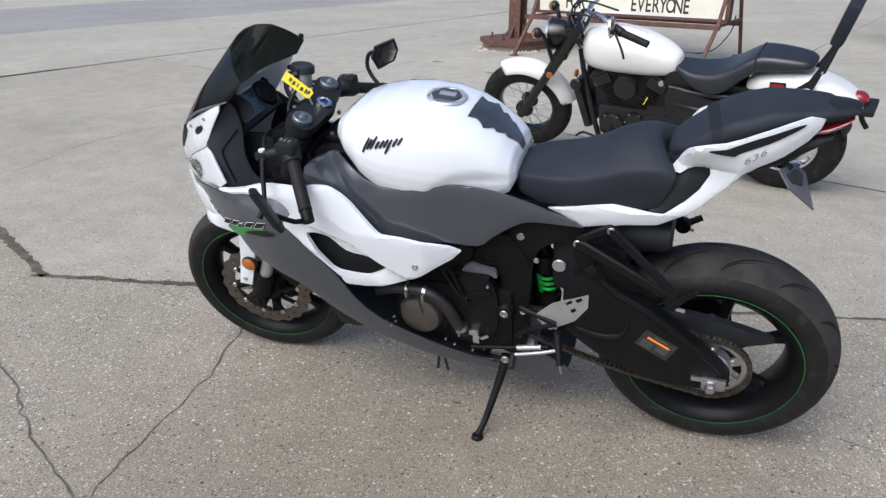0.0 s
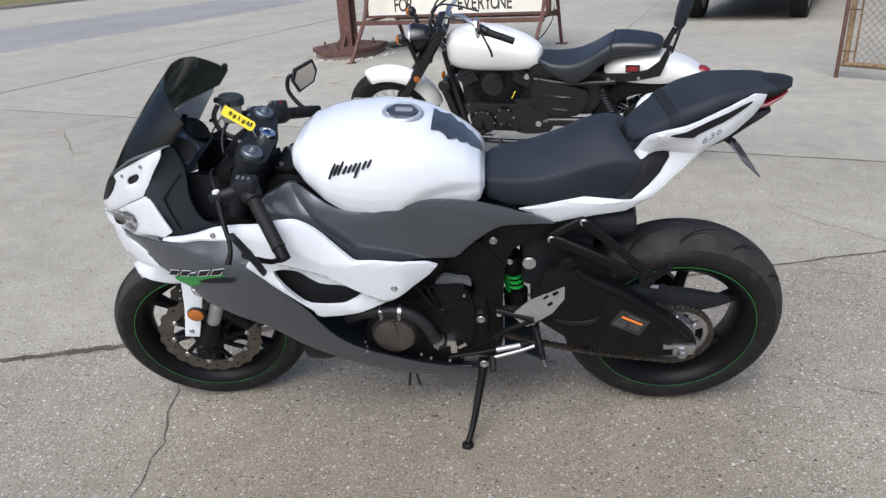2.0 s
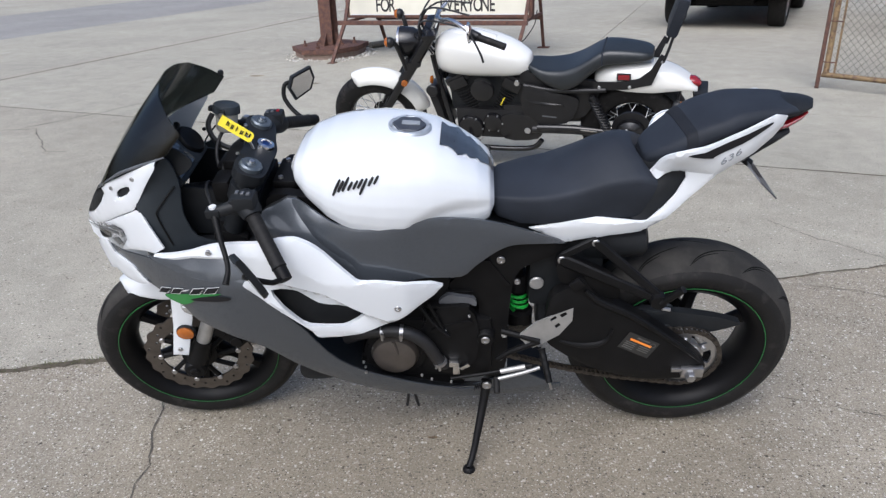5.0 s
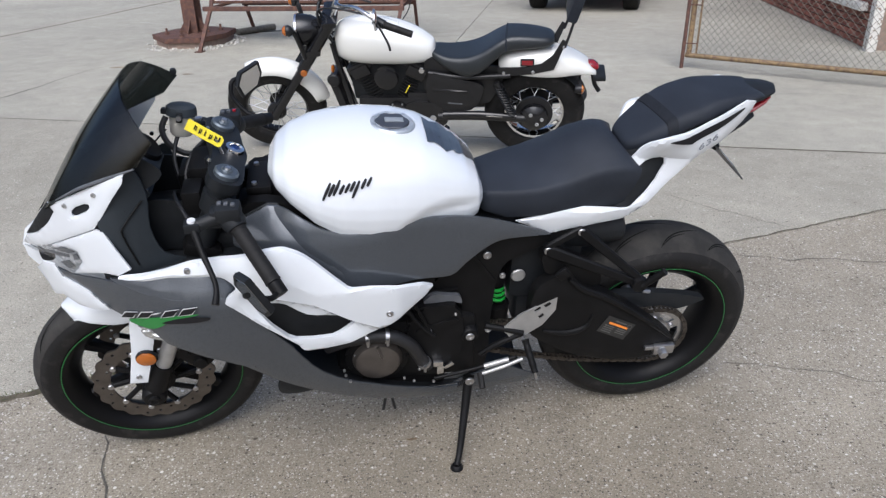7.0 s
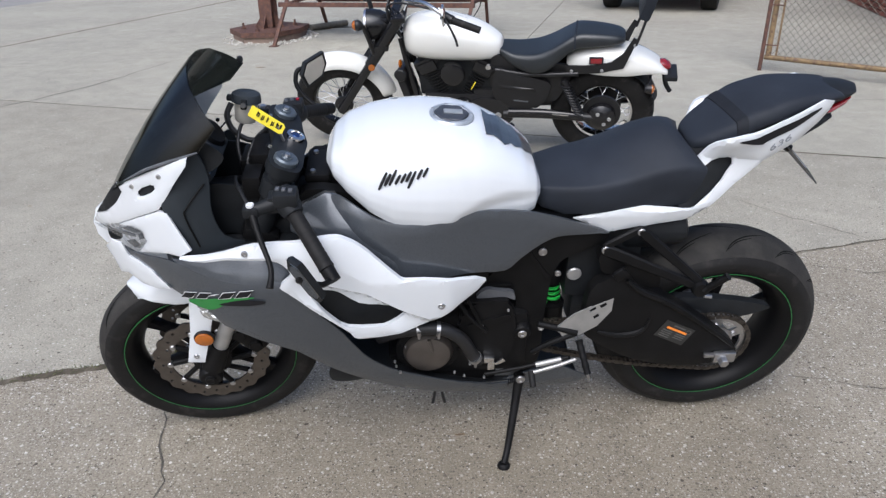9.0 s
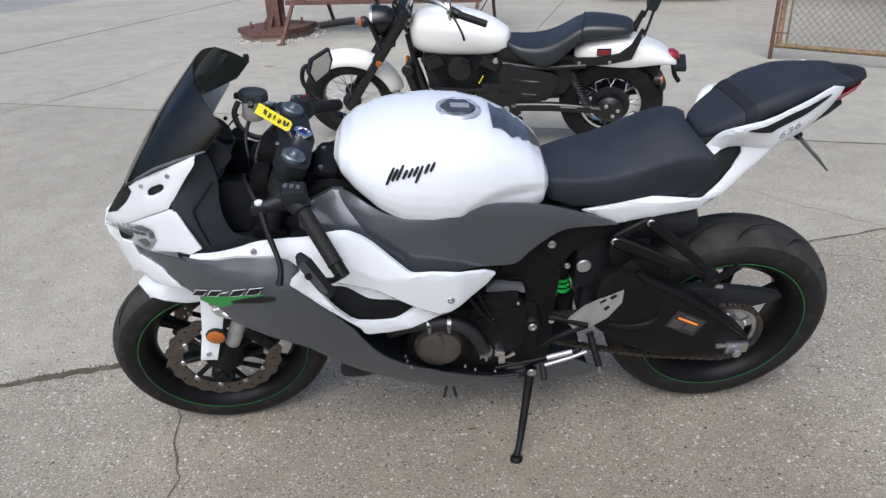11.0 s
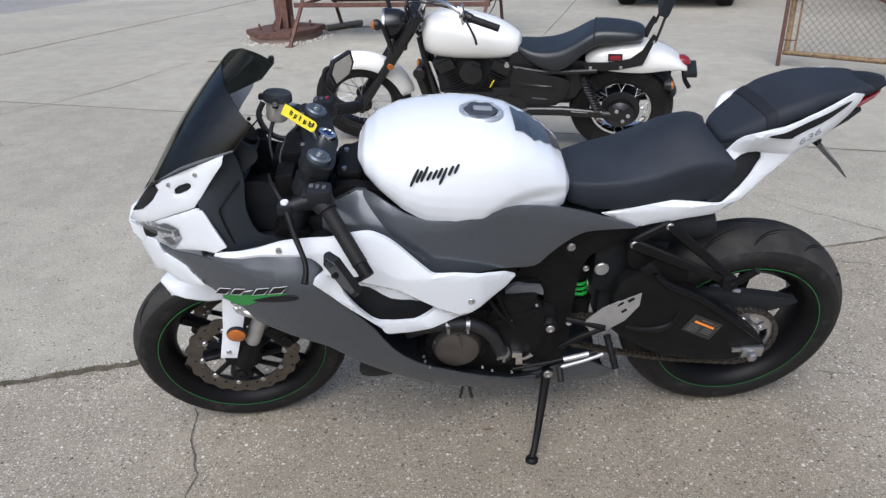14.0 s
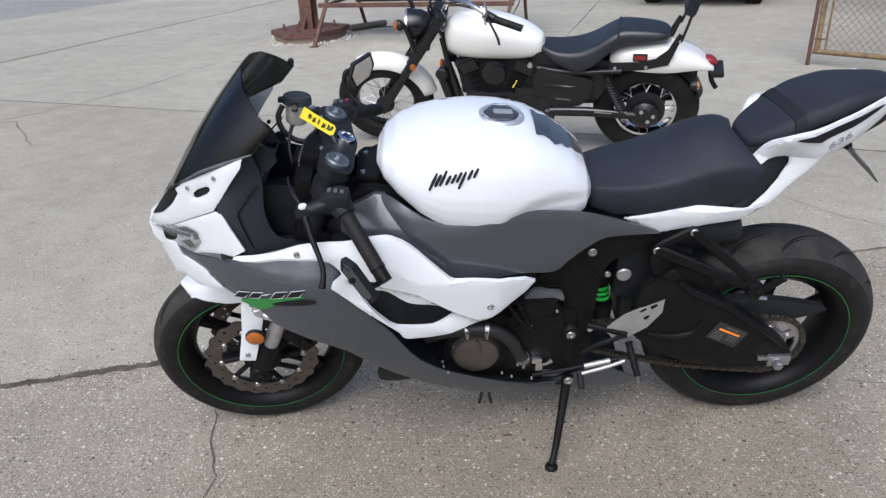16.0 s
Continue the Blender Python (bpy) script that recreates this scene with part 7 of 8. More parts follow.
for x, zt, zl, w in st:
    row = []
    for j in range(24):
        a = 2 * math.pi * j / 24
        c, sn = math.cos(a), math.sin(a)
        zz = (zt + zl) / 2 - 0.018 + (zt - zl) / 2 * math.copysign(abs(sn) ** 0.8, sn)
        row.append(V(x, w * math.copysign(abs(c) ** 0.75, c), zz + (0.018 if sn > 0 else 0.018)))
    secs.append(row)
ctank = cpart("fuel_tank", rings(bmesh.new(), secs), M_CWHITE, "pearl white teardrop fuel tank", sharp=80)
cpart("tank_console", rings(bmesh.new(), [[V(x, w * math.cos(a), z - 0.012 + 0.012 * math.sin(a)) for a in np.linspace(0, 2 * math.pi, 16, endpoint=False)] for x, z, w in ((-.26, .925, .03), (-.20, .934, .045), (-.08, .922, .045), (.02, .894, .030))]), M_CWHITE, "white console on the tank", parent=ctank)
# seat
st = spline([(.205, .750, .730, .050, .01), (.25, .738, .70, .095, .01), (.33, .722, .655, .130, .008), (.44, .730, .622, .150, .008), (.53, .765, .655, .150, .012), (.61, .815, .725, .140, .018), (.67, .848, .772, .128, .02), (.72, .855, .784, .122, .018), (.82, .848, .788, .112, .016), (.92, .832, .795, .092, .014), (.955, .815, .798, .06, .01)], 3)
cseat = cpart("seat", loft_seat(st), M_LEATHER, "black stitched dual seat", sharp=70)
cpart("seat_seam", tube([(.672, 0.127 * math.sin(b * math.pi / 2), 0.850 - 0.022 * b * b - 0.055 * max(0, (abs(b) - 0.55) / 0.45) ** 2.2) for b in np.linspace(-1, 1, 11)], 0.006, 8, 2), M_SEAT, parent=cseat)
# rear fender, struts, backrest
secs = []
for x, zt, zl, w in spline([(.625, .690, .645, .070), (.68, .722, .625, .100), (.78, .745, .612, .118), (.88, .752, .605, .122), (.98, .742, .604, .120), (1.08, .705, .612, .110), (1.16, .655, .610, .092), (1.215, .605, .588, .055)], 3):
    out = []
    for j in range(15):
        b = -1 + j / 7
        out.append(V(x, w * math.sin(b * math.pi / 2), zt - (zt - zl) * abs(b) ** 3.2))
    secs.append(out + [V(p.x, p.y * 0.95, p.z - 0.005) for p in out[::-1]])
cpart("rear_fender", rings(bmesh.new(), secs), M_CWHITE, "white bobbed rear fender", sharp=70)
cpart("inner_fender", arch((CR, 0.318), 0.345, np.linspace(165, 20, 16), [0.09] * 16, drop=0.02), M_PLASTIC)
for s in (-1, 1):
    o = [(.622, .665), (.784, .670), (.885, .693), (.949, .748), (1.000, .846), (1.022, .832), (.980, .714), (.958, .656), (.828, .624), (.63, .609)]
    stt = cpart("fender_strut", shell(o, lambda x, z: 0.130, 0.008, side=s, step=0.05, smooth=1), M_CSATIN, "black fender strut")
    for x, z in ((0.660, 0.634), (0.835, 0.640)):
        bolt((x, s * 0.134, z), 0.010, stt, axis=s)
    cpart("sissy_bar", tube([(1.015, s * 0.128, 0.80), (1.045, s * 0.115, 0.90), (1.075, s * 0.100, 1.02)], 0.008, 8), M_CSATIN, "black backrest bar", parent=stt)
    bolt((1.010, s * 0.134, 0.80), 0.009, stt, axis=s)
    cpart("frame_cover", shell([(0.18, 0.70), (0.34, 0.665), (0.62, 0.655), (0.66, 0.59), (0.60, 0.46), (0.52, 0.40), (0.20, 0.42)], lambda x, z: 0.095, 0.02, side=s, step=0.06), M_CSATIN, "black panel inside the frame")
    cpart("reflector_frame", box(bmesh.new(), (0.800, s * 0.123, 0.700), (0.082, 0.012, 0.044), 0.004), M_PLASTIC)
    cpart("side_reflector", box(bmesh.new(), (0.800, s * 0.126, 0.700), (0.065, 0.012, 0.030), 0.004), M_RED, "red side reflector in a black frame")
    sg = cpart("turn_signal", lathe([(0.001, -0.03), (0.020, -0.026), (0.028, -0.006), (0.028, 0.012), (0.001, 0.014)], 18, centre=(1.115, s * 0.165, 0.550), axis="x"), M_CSATIN, "rear turn signal")
    cpart("signal_lens", lathe([(0.026, 0.010), (0.027, 0.016), (0.018, 0.026), (0.001, 0.030)], 18, centre=(1.115, s * 0.165, 0.550), axis="x"), M_ORANGE, parent=sg)
    cpart("signal_stalk", tube([(1.11, s * 0.15, 0.56), (1.12, s * 0.05, 0.585)], 0.008, 8, 1), M_CSATIN, parent=sg)
    sh = cpart("rear_shock", tube([(0.615, s * 0.135, 0.575), (0.735, s * 0.135, 0.320)], 0.018, 12, 1), M_CSATIN, "black rear shock absorber")
    cpart("shock_spring", tube([V(0.625, s * 0.135, 0.555).lerp(V(0.715, s * 0.135, 0.362), i / 110) + V(0.028 * math.cos(i * 0.62), 0.028 * math.sin(i * 0.62), 0) for i in range(111)], 0.005, 6, 1), M_CSATIN, parent=sh)
    cpart("swingarm", tube([(0.25, s * 0.13, 0.33), (0.50, s * 0.13, 0.335), (CR, s * 0.125, 0.318)], 0.026, 10, 2), M_CSATIN, "black swingarm tube")
    cpart("frame_rail", tube([(0.20, s * 0.11, 0.62), (0.40, s * 0.12, 0.60), (0.62, s * 0.125, 0.61), (0.70, s * 0.125, 0.615)], 0.016, 10), M_CSATIN)
    cpart("down_tube", tube([(-0.40, s * 0.03, 0.78), (-0.36, s * 0.07, 0.60), (-0.27, s * 0.11, 0.24), (-0.20, s * 0.11, 0.17), (0.20, s * 0.11, 0.17), (0.30, s * 0.11, 0.24)], 0.018, 10), M_CGLOSS, "black frame down tube")
    cpart("front_reflector", lathe([(0.001, 0), (0.022, 0.002), (0.026, 0.012), (0.001, 0.020)], 18, centre=(-0.40, s * 0.125, 0.655), axis="x"), M_ORANGE)
    cpart("horn" if s < 0 else "rectifier", lathe([(0.001, s * 0.02), (0.035, s * 0.018), (0.042, s * 0.008), (0.030, 0)], 18, centre=(-0.40, s * 0.12, 0.575)), M_CSATIN)
pad = cpart("backrest_pad", box(bmesh.new(), (0, 0, 0), (0.065, 0.25, 0.22), 0.022), M_SEAT, "black backrest pad")
pad.matrix_local = pose(1.072, 0, 1.045, 0, 16)
cpart("tail_light", rings(bmesh.new(), [[V(x, w * math.cos(a), z + h * math.sin(a)) for a in np.linspace(0, 2 * math.pi, 18, endpoint=False)] for x, z, w, h in ((1.165, .630, .045, .026), (1.195, .628, .042, .030), (1.222, .618, .032, .022), (1.232, .614, .016, .010))]), M_RED, "red tail light on the fender")
bm = box(bmesh.new(), (1.235, 0, 0.572), (0.075, 0.17, 0.030), 0.008)
tube([(1.20, 0, 0.57), (1.215, 0, 0.50), (1.245, 0, 0.45)], 0.014, 8, bm=bm)
cpart("plate_bracket", bm, M_PLASTIC, "black plate bracket")
cpart("engine_core", box(bmesh.new(), (-0.05, 0, 0.55), (0.50, 0.15, 0.28), 0.03), M_PLASTIC)
cpart("radiator", box(bmesh.new(), (-0.385, 0, 0.42), (0.05, 0.20, 0.32), 0.01, pose(0, 0, 0, 0, -14)), M_CSATIN)
# engine: two finned cylinders on a crankcase
for cx, lean_ in ((-0.185, -24), (0.075, 28)):
    m = pose(cx, 0, 0.53, 0, lean_)
    bm = bmesh.new()
    zig = [(0.02, -0.15), (0.062, -0.15)]
    for k in range(11):
        z = -0.11 + k * 0.020
        zig += [(0.062, z - 0.002), (0.094, z - 0.001), (0.094, z + 0.003), (0.062, z + 0.004)]
    lathe(zig + [(0.062, 0.14), (0.02, 0.14)], 24, bm, axis="z")
    bmesh.ops.transform(bm, matrix=m, verts=bm.verts)
    cpart("cylinder", bm, M_CSATIN, "black finned engine cylinder")
    head = box(bmesh.new(), (0, 0, 0.125), (0.17, 0.20, 0.055), 0.02)
    bmesh.ops.transform(head, matrix=m, verts=head.verts)
    cpart("cylinder_head", head, M_CSATIN)
    cover = box(bmesh.new(), (0, -0.105, 0.10), (0.12, 0.02, 0.07), 0.012)
    bmesh.ops.transform(cover, matrix=m, verts=cover.verts)
    cpart("head_cover", cover, M_CGLOSS)
bm = box(bmesh.new(), (-0.04, 0, 0.34), (0.46, 0.22, 0.22), 0.04)
box(bm, (0.16, 0, 0.38), (0.22, 0.20, 0.20), 0.03)
cpart("crankcase", bm, M_CSATIN, "black engine crankcase")
for x, z, r in ((-0.165, 0.315, 0.088), (-0.01, 0.36, 0.066)):
    cv = cpart("engine_cover", lathe([(0.001, -0.142), (r * 0.7, -0.142), (r * 0.9, -0.136), (r, -0.122), (r, -0.10)], 32, centre=(x, 0, z)), M_CGLOSS, "round black engine cover")
    for k in range(6):
        a = 2 * math.pi * k / 6
        bolt((x + r * 0.93 * math.cos(a), -0.137, z + r * 0.93 * math.sin(a)), 0.006, cv)
cpart("primary_cover", shell([(0.05, 0.41), (0.24, 0.42), (0.30, 0.36), (0.28, 0.26), (0.06, 0.25)], lambda x, z: 0.135, 0.03, step=0.05, rim=0.014), M_CGLOSS, "black lower engine cover")
bolt((0.215, -0.142, 0.320), 0.020, cruiser, mat=M_ALU)
cpart("side_cover", shell([(0.20, 0.615), (0.34, 0.600), (0.505, 0.560), (0.535, 0.505), (0.46, 0.380), (0.205, 0.400)], lambda x, z: 0.140 - 0.5 * (x - 0.36) ** 2, 0.04, step=0.03, rim=0.016), M_CSATIN, "satin black side cover")
cpart("cover_ridge", shell([(0.222, 0.540), (0.440, 0.515), (0.455, 0.495), (0.225, 0.512)], lambda x, z: 0.146 - 0.5 * (x - 0.36) ** 2, 0.006, step=0.04, smooth=1), M_CSATIN)
cpart("cover_mark", shell([(0.315, 0.437), (0.405, 0.430), (0.403, 0.421), (0.313, 0.428)], lambda x, z: 0.1415 - 0.5 * (x - 0.36) ** 2, 0.001, step=0.04, smooth=1, rim=0.0004), M_BRACKET, "small grey mark on the side cover")
cpart("air_cleaner", lathe([(0.001, -0.165), (0.050, -0.165), (0.072, -0.155), (0.078, -0.135), (0.05, -0.12)], 28, centre=(-0.06, 0, 0.60)), M_CGLOSS)
for x, z, dx, dz in ((0.050, 0.495, 0.03, 0.055),):
    cpart("dipstick", tube([(x, -0.13, z), (x + dx, -0.14, z + dz)], 0.0040, 8, 1), M_YELLOW)
cpart("coil_cap", lathe([(0.001, -0.152), (0.016, -0.152), (0.018, -0.14)], 14, centre=(0.165, 0, 0.655)), M_CHROME)
cpart("shaft_cover", tube([(0.28, -0.135, 0.345), (0.50, -0.138, 0.352), (0.74, -0.135, 0.335)], 0.024, 12, 2), M_CGLOSS)
cpart("shaft_trim", tube([(0.555, -0.160, 0.357), (0.655, -0.160, 0.352)], 0.006, 8, 1), M_CHROME)
cpart("final_drive", lathe([(0.001, -0.160), (0.030, -0.158), (0.055, -0.148), (0.085, -0.125), (0.09, -0.09)], 30, centre=(CR, 0, 0.318)), M_CGLOSS, "black final drive housing")
for x, z in ((CR + 0.02, 0.295), (CR - 0.02, 0.36), (CR + 0.05, 0.33)):
    bolt((x, -0.160, z), 0.012, cruiser, mat=M_ALU)
cpart("footpeg", tube([(-0.16, -0.14, 0.255), (-0.20, -0.26, 0.265)], 0.017, 12, 1), M_RUBBER, "black rubber footpeg")
cpart("gear_lever", tube([(-0.10, -0.15, 0.235), (-0.24, -0.17, 0.245), (-0.34, -0.18, 0.27), (-0.36, -0.24, 0.275)], 0.008, 8), M_CSATIN)
cst = cpart("side_stand", tube([(-0.06, -0.13, 0.19), (-0.03, -0.22, 0.14), (0.00, -0.345, 0.112)], 0.012, 10), M_CSATIN, "black side stand, folded out")
cpart("stand_foot", lathe([(0.001, 0.006), (0.026, 0.005), (0.028, -0.004), (0.001, -0.007)], 16, axis="z"), M_CSATIN, parent=cst).matrix_local = Matrix.Translation((0.0, -0.352, 0.110)) @ pose(0, 0, 0, -16.9)
cpart("exhaust_pipe", tube([(-0.26, 0.09, 0.52), (-0.34, 0.15, 0.40), (-0.20, 0.17, 0.27), (0.20, 0.19, 0.25), (0.60, 0.19, 0.27), (1.02, 0.19, 0.30)], 0.034, 14, 4, radii=[0.024, 0.024, 0.026, 0.042, 0.045, 0.045]), M_CGLOSS, "black exhaust along the far side")

# ---- portable letter-board sign with its steel column ----
SD, SN = V(0.975, -0.22, 0), V(-0.22, -0.975, 0)
def sp(u, z, n=0.0):
    """A point of the sign: u along the board, n towards the street lot."""
    return V(-2.03, 8.2, 0) + SD * u + SN * n + V(0, 0, z)
SM = Matrix.Translation((-2.03, 8.2, 0)) @ Matrix((SD, -SN, V(0, 0, 1))).transposed().to_4x4()
sign = thing("letter_board_sign", "cream letter board on a rusty trestle frame", "sign", SM)
part("board", box(bmesh.new(), (1.16, 0.0, 1.10), (2.54, 0.10, 1.16), 0.01), M_SIGN, sign)
for a, b in (((-0.13, 0.0, 0.51), (2.45, 0.0, 0.51)), ((-0.13, 0.0, 1.69), (2.45, 0.0, 1.69)), ((-0.12, 0, 0.50), (-0.12, 0, 1.70)), ((2.44, 0, 0.50), (2.44, 0, 1.70))):
    c = (V(*a) + V(*b)) / 2
    d = V(*b) - V(*a)
    part("board_edge", box(bmesh.new(), c, (max(0.05, d.x), 0.13, max(0.035, d.z)), 0.006), M_RUST, sign, "dark metal edging")
for k in range(4):
    part("letter_rail", box(bmesh.new(), (1.16, -0.052, 0.535 + 0.27 * k), (2.46, 0.012, 0.010)), M_LIGHTINK, sign)
M_LETTER = material("sign_letter_black", (0.02, 0.018, 0.016), 0.5, 0, 0.2, 20, 0, 100)
def row(word, u0, u1, z):
    w = (u1 - u0) / len(word)
    for i, ch in enumerate(word):
        pl = part("letter_plate", box(bmesh.new(), (u0 + (i + 0.5) * w, -0.055, z), (w * 0.97, 0.006, 0.215)), M_SIGN, sign)
        lt = letters(ch, 0.245, M_LETTER, sign, pose(u0 + (i + 0.5) * w, -0.060, z, 90) @ Matrix.Diagonal((w / 0.15, 1, 1, 1)), "letter", "black plastic letter", bold=0.004)
row("FOR", 0.29, 0.59, 0.648)
row("EVERYONE", 1.215, 1.985, 0.648)
for u in (0.0, 2.42):
    part("front_leg", tube([(u - 0.02, -0.85, 0.0), (u + 0.05, -0.50, 0.50 if u < 1 else 0.50), (u + 0.1, -0.07, 1.5)], 0.028, 4, 1), M_RUST, sign, "rusty angle-iron leg")
    part("back_leg", tube([(u + 0.02 if u > 1 else 0.05, 0.86, 0.0), (u + 0.03, 0.45, 0.75), (u + 0.05, 0.07, 1.5)], 0.028, 4, 1), M_RUST, sign)
    part("foot_plate", box(bmesh.new(), (u + 0.02, 0.86, 0.008), (0.16, 0.12, 0.012)), M_RUST, sign)
    part("foot_plate", box(bmesh.new(), (u - 0.02, -0.85, 0.006), (0.10, 0.10, 0.010)), M_RUST, sign)
    part("cross_rail", tube([(u, -0.52, 0.47), (u + 0.03, 0.60, 0.49)], 0.024, 4, 1), M_RUST, sign)
part("front_rail", box(bmesh.new(), (1.23, -0.53, 0.475), (2.55, 0.05, 0.055), 0.004), M_RUST, sign, "rusty front rail of the trestle")
part("back_rail", box(bmesh.new(), (1.23, 0.62, 0.43), (2.45, 0.05, 0.05), 0.004), M_RUST, sign)
solid("sign_cable", tube([tuple(sp(2.45, 0.55, -0.3)), tuple(sp(2.35, 0.30, -0.5)), tuple(sp(2.0, 0.02, -0.75)), tuple(sp(1.2, 0.012, -0.9)), tuple(sp(0.3, 0.012, -0.95)), tuple(sp(-0.4, 0.012, -0.5))], 0.007, 8), M_HOSE, "black cable trailing from the sign", "cable")

column = thing("steel_column", "rusty steel column bolted to a rusty base skid", "column", pose(-2.46, 8.22, 0, 0, 0, -12.7))
bm = bmesh.new()
o = [(-0.50, -0.20), (-0.12, -0.62), (0.30, -0.52), (0.47, -0.10), (0.40, 0.42), (-0.10, 0.62), (-0.42, 0.35)]
part("base_skid", slab_mesh(o, 0.075, 0.135), M_RUST, column, "thick rusty base plate")
o2 = [(x * 0.93, y * 0.93) for x, y in o]
part("footing", slab_mesh(o2, 0.0, 0.075), M_MORTAR, column, "crumbling concrete footing")
bm = box(bmesh.new(), (0, 0.09, 1.6), (0.18, 0.016, 2.95))
box(bm, (0, -0.09, 1.6), (0.18, 0.016, 2.95))
box(bm, (0, 0, 1.6), (0.012, 0.17, 2.95))
part("beam", bm, M_RUST, column, "rusty steel H-beam")
for a in (0, 90, 180, 270):
    g = part("gusset", plate([(0.08, 0.135), (0.22, 0.135), (0.08, 0.33)], -0.008, 0.008), M_RUST, column)
    g.matrix_local = pose(0, 0, 0, 0, 0, a)
for x, y in ((-0.28, -0.22), (0.26, -0.30), (0.27, 0.22), (-0.24, 0.28), (0.02, -0.42)):
    part("anchor_bolt", lathe([(0.001, 0.215), (0.016, 0.213), (0.016, 0.165), (0.032, 0.163), (0.034, 0.135)], 6, centre=(x, y, 0), axis="z"), M_RUST, column)
bm = bmesh.new()
for i in range(240):
    a, r = rnd.uniform(0, 6.28), rnd.uniform(0.52, 0.78)
    q = rnd.uniform(0.006, 0.022)
    bmesh.ops.create_icosphere(bm, subdivisions=1, radius=q, matrix=pose(-2.46 + r * math.cos(a) * 0.85, 8.2 + r * math.sin(a), q * 0.4, a * 50, a * 90, 0) @ Matrix.Diagonal((1, 0.8, 0.5, 1)))
solid("rubble", bm, M_CHIP, "crumbled concrete bits round the column footing", "rubble", kind="stuff")
solid("scrap_pipe", tube([(-2.0, 8.75, 0.05), (-1.55, 9.25, 0.05)], 0.045, 12, 1), M_GALV, "short pale metal pipe lying by the sign", "pipe")
bm = bmesh.new()
for i, (x, y, r) in enumerate(((-0.034, -0.159, 0.02), (-2.93, 6.45, 0.10), (-2.05, 5.9, 0.06), (-2.36, 1.8, 0.015), (0.9, 5.3, 0.03))):
    n = 7
    vs = [bm.verts.new((x + r * (0.6 + 0.5 * rnd.random()) * math.cos(6.28 * k / n), y + 0.35 * r * (0.6 + 0.5 * rnd.random()) * math.sin(6.28 * k / n), 0.003 + 0.004 * rnd.random())) for k in range(n)]
    bm.faces.new(vs)
solid("leaf_litter", bm, M_YRUST, "a few dead leaves and chips on the concrete", "leaves", kind="stuff")

# ---- chain-link gate ----
FD = V(0.716, -0.698, 0)
GM = Matrix.Translation((3.10, 5.27, 0)) @ Matrix((FD, V(0.698, 0.716, 0), V(0, 0, 1))).transposed().to_4x4()
gate = thing("chain_link_gate", "rusty chain-link gate in a pipe frame", "gate", GM)
GL, GZ0, GZ1 = 3.4, 0.13, 1.75
part("bottom_rail", tube([(-0.03, 0, GZ0), (GL, 0, GZ0)], 0.024, 10, 1), M_YRUST, gate, "rusty brown bottom pipe")
part("top_rail", tube([(-0.03, 0, GZ1), (GL, 0, GZ1)], 0.024, 10, 1), M_YRUST, gate)
part("gate_post", tube([(0, 0, GZ0), (0, 0, GZ1)], 0.026, 12, 1), M_YRUST, gate, "ochre painted end pipe")
part("gate_post", tube([(GL, 0, GZ0), (GL, 0, GZ1)], 0.026, 12, 1), M_YRUST, gate)
part("drop_leg", tube([(-0.055, -0.02, -0.002), (-0.045, -0.02, 0.9), (-0.045, -0.02, 1.6)], 0.019, 10, 1), M_RUST, gate, "dark leg resting on the concrete")
part("tension_bar", box(bmesh.new(), (0.075, 0, (GZ0 + GZ1) / 2), (0.018, 0.006, GZ1 - GZ0)), M_YRUST, gate)
for z in (0.25, 0.62, 1.0, 1.4):
    part("tie_band", tube([(-0.03, -0.028, z), (0.08, -0.012, z)], 0.006, 6, 1), M_RUST, gate)
pitch = 0.064
half_n = int((GL + (GZ1 - GZ0)) / pitch) + 2
for sgn in (1, -1):
    bm = bmesh.new()
    for i in range(-int((GZ1 - GZ0) / pitch) - 1, half_n):
        pts = []
        zig = 0
        u = i * pitch
        z = GZ0
        while z <= GZ1 + 0.001:
            uu = u + (z - GZ0) * sgn * 0.92 if sgn > 0 else u + (GZ1 - GZ0) * 0.92 - (z - GZ0) * 0.92
            if 0.03 <= uu <= GL:
                pts.append((uu, 0.004 * sgn * (1 if zig % 2 else -1), z))
            z += pitch / 2 * 1.09
            zig += 1
        if len(pts) > 2:
            tube(pts, 0.0021, 5, 1, bm)
    tagged(part("wire_mesh", bm, M_GALV, gate, "weathered diamond wire mesh"), kind="stuff")

# ---- brick building corner behind the gate ----
B0, B1 = V(5.49, 5.88, 0), V(7.30, 12.1, 0)
BD = (B1 - B0).normalized()
WM = Matrix.Translation(B0) @ Matrix((BD, V(BD.y, -BD.x, 0), V(0, 0, 1))).transposed().to_4x4()
wall = solid("wall_brick", box(bmesh.new(), (3.2, 0.16, 1.45), (6.36, 0.28, 2.9)), M_MORTAR, "red brick wall with pale mortar joints", "wall", WM, kind="structure")
solid("wall_front", box(bmesh.new(), (0, 0, 1.45), (4.2, 0.28, 2.9)), M_PEEL, "white painted wall with peeling paint", "wall", Matrix.Translation(B0) @ Matrix((V(0.96, -0.28, 0), V(0.28, 0.96, 0), V(0, 0, 1))).transposed().to_4x4() @ pose(2.45, 0.16, 0), kind="structure")
n_, l_ = M_BRICK.node_tree.nodes, M_BRICK.node_tree.links
oi, hs_, bs_ = n_.new("ShaderNodeObjectInfo"), n_.new("ShaderNodeHueSaturation"), n_["Principled BSDF"]
mr = n_.new("ShaderNodeMapRange")
mr.inputs["To Min"].default_value, mr.inputs["To Max"].default_value = 0.65, 1.35
l_.new(oi.outputs["Random"], mr.inputs["Value"])
l_.new(mr.outputs["Result"], hs_.inputs["Value"])
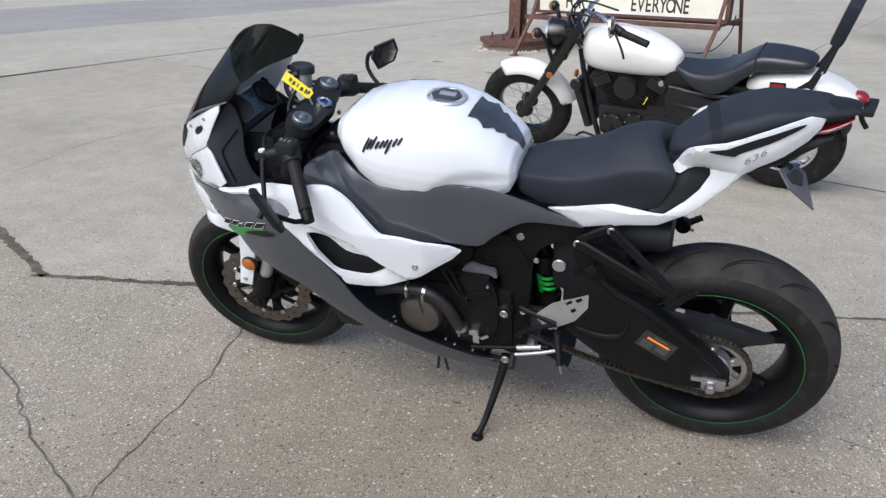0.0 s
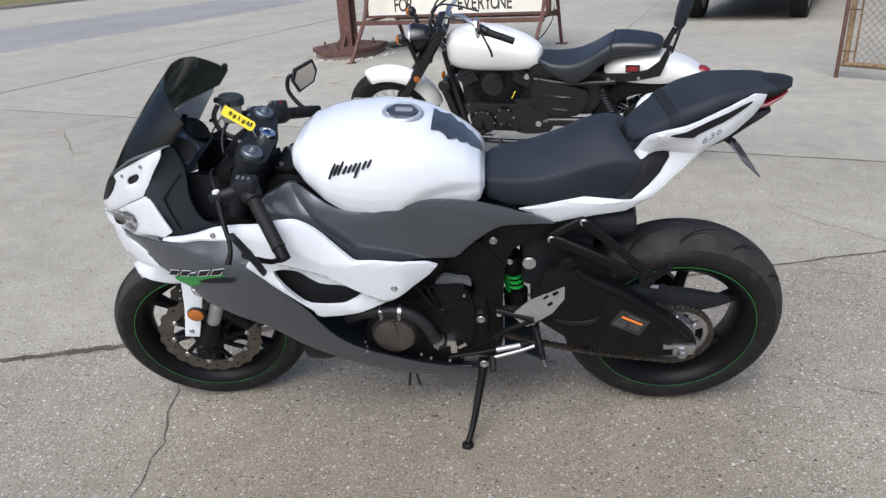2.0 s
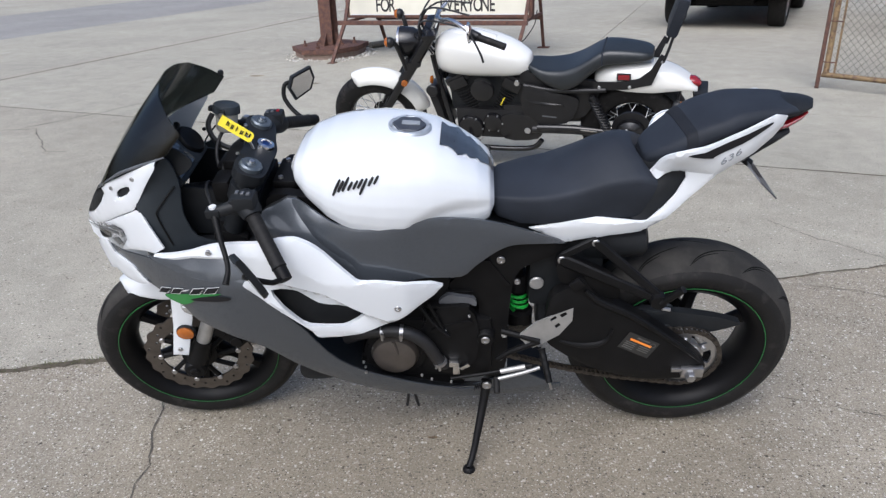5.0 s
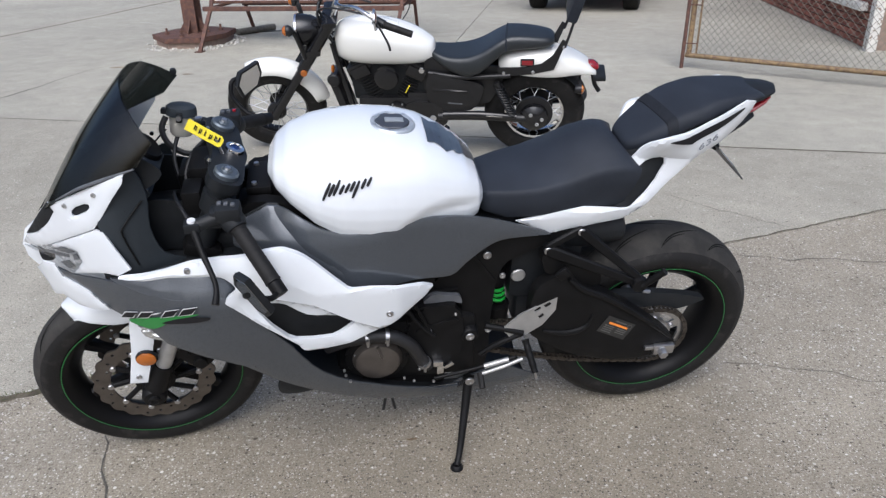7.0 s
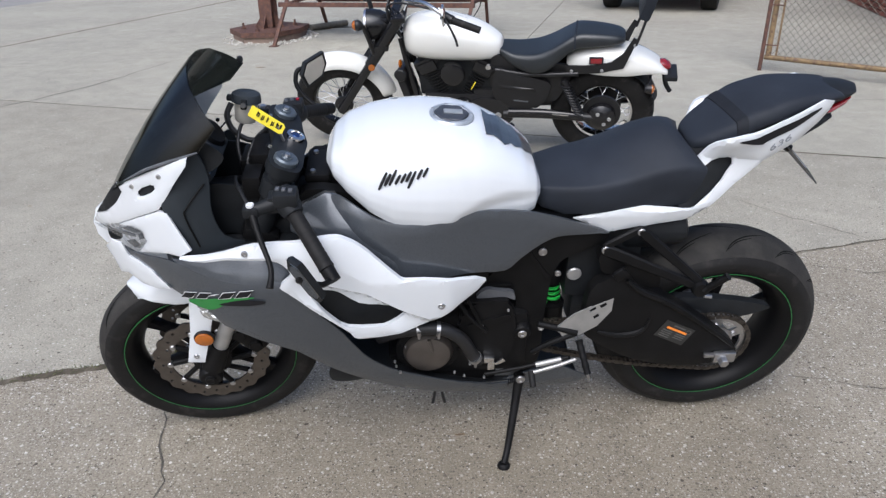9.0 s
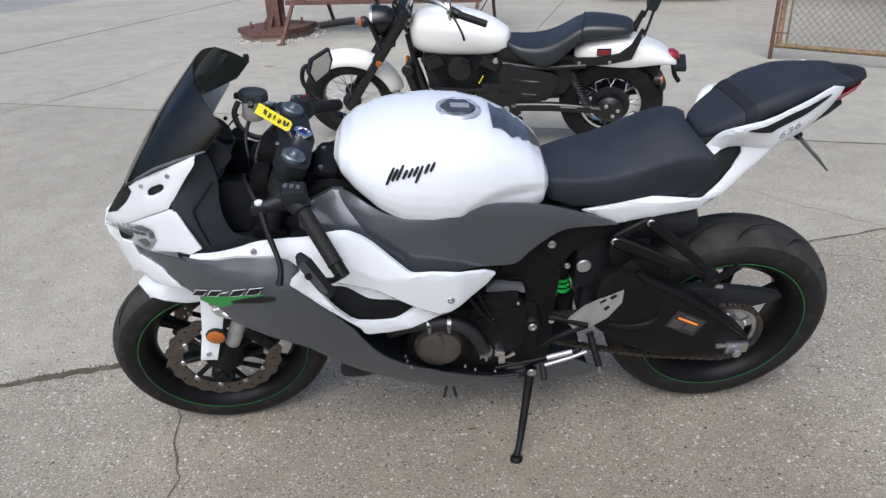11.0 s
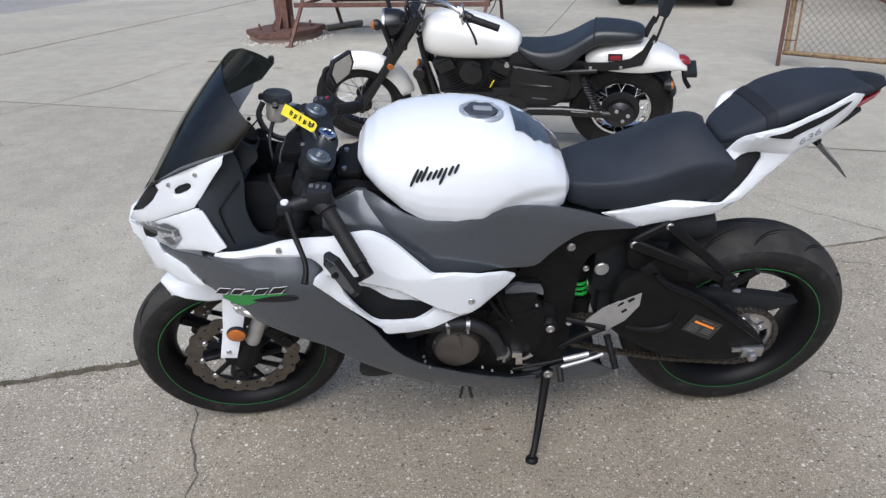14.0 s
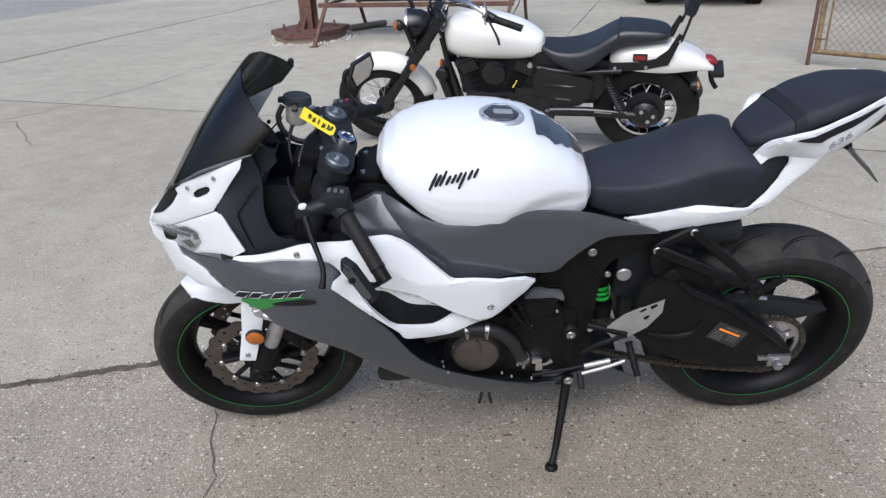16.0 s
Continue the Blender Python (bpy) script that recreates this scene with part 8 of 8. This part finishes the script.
src_ = bs_.inputs["Base Color"].links[0].from_socket
l_.new(src_, hs_.inputs["Color"])
l_.new(hs_.outputs["Color"], bs_.inputs["Base Color"])
brick_me = mesh_of("brick", box(bmesh.new(), (0, 0, 0), (0.203, 0.03, 0.060), 0.004), M_BRICK)
count, far_bm = 0, bmesh.new()
for r in range(38):
    z = 0.042 + r * 0.0755
    for k in range(30):
        x = 0.105 + k * 0.2135 + (0.107 if r % 2 else 0)
        if x > 6.3:
            continue
        if r < 13 and k < 23:
            b = new("brick", brick_me)
            b.parent = wall
            b.matrix_local = pose(x, 0.008 + rnd.uniform(-0.002, 0.002), z, 0, rnd.uniform(-0.4, 0.4), 0)
            count += 1
        else:
            box(far_bm, (x, 0.008, z), (0.203, 0.03, 0.060))
tagged(part("upper_bricks", far_bm, M_BRICK, wall), kind="stuff")
solid("window_sill", box(bmesh.new(), (1.05, -0.03, 0.44), (1.5, 0.12, 0.09), 0.008), M_PEEL, "white painted sill with peeling paint", "sill", WM, kind="structure")
solid("corner_board", box(bmesh.new(), (-0.04, -0.02, 1.45), (0.14, 0.10, 2.9), 0.006), M_PEEL, "peeling white corner board", "trim", WM, kind="structure")

# ---- pickup standing at the back of the lot ----
TD, TF = V(0.918, -0.397, 0), V(0.397, 0.918, 0)
PM = Matrix.Translation((3.46, 10.55, 0)) @ Matrix((TD, TF, V(0, 0, 1))).transposed().to_4x4()
truck = thing("pickup_truck", "dark maroon pickup truck parked on the concrete", "truck", PM)
prof = [(-0.25, 0.52), (-0.28, 0.80), (-0.22, 1.05), (1.75, 1.10), (1.85, 1.70), (3.15, 1.75), (3.70, 1.15), (4.85, 1.00), (4.95, 0.55), (4.80, 0.45), (0.0, 0.45)]
secs = []
for x, f in ((-0.93, 0.96), (-0.97, 0.99), (-0.97, 1.0), (0.97, 1.0), (0.97, 0.99), (0.93, 0.96)):
    secs.append([V(x if z < 1.15 else x * 0.86, 2.3 + (y - 2.3) * f, 0.75 + (z - 0.75) * f) for y, z in prof])
part("body", rings(bmesh.new(), secs), M_MAROON, truck, "maroon painted truck body", 25)
part("bumper", box(bmesh.new(), (0, -0.36, 0.56), (1.86, 0.14, 0.17), 0.03), M_MAROON, truck)
part("chassis", box(box(bmesh.new(), (0, 2.2, 0.42), (0.9, 4.2, 0.14), 0.02), (0, 0.4, 0.36), (1.5, 0.12, 0.12), 0.03), M_SATIN, truck)
part("rear_window", box(bmesh.new(), (0, 1.80, 1.42), (1.35, 0.03, 0.38), 0.01, pose(0, 0, 0, -10)), M_GLOSSBLK, truck)
for s in (-1, 1):
    part("tail_lamp", box(bmesh.new(), (s * 0.88, -0.27, 0.86), (0.14, 0.05, 0.30), 0.015), M_RED, truck)
    for y in (0.36, 3.85):
        w = part("wheel", lathe([(0.05, -0.10), (0.20, -0.105), (0.225, -0.12), (0.235, 0.0), (0.225, 0.12), (0.20, 0.105), (0.05, 0.10)], 32, centre=(s * 0.80, y, 0.375), axis="x"), M_ALU, truck, "grey steel truck wheel")
        part("tyre", lathe([(0.225, -0.115), (0.30, -0.135), (0.355, -0.125), (0.375, -0.095), (0.378, 0.0), (0.375, 0.095), (0.355, 0.125), (0.30, 0.135), (0.225, 0.115)], 44, centre=(s * 0.80, y, 0.375), axis="x", closed=True), M_RUBBER, w)
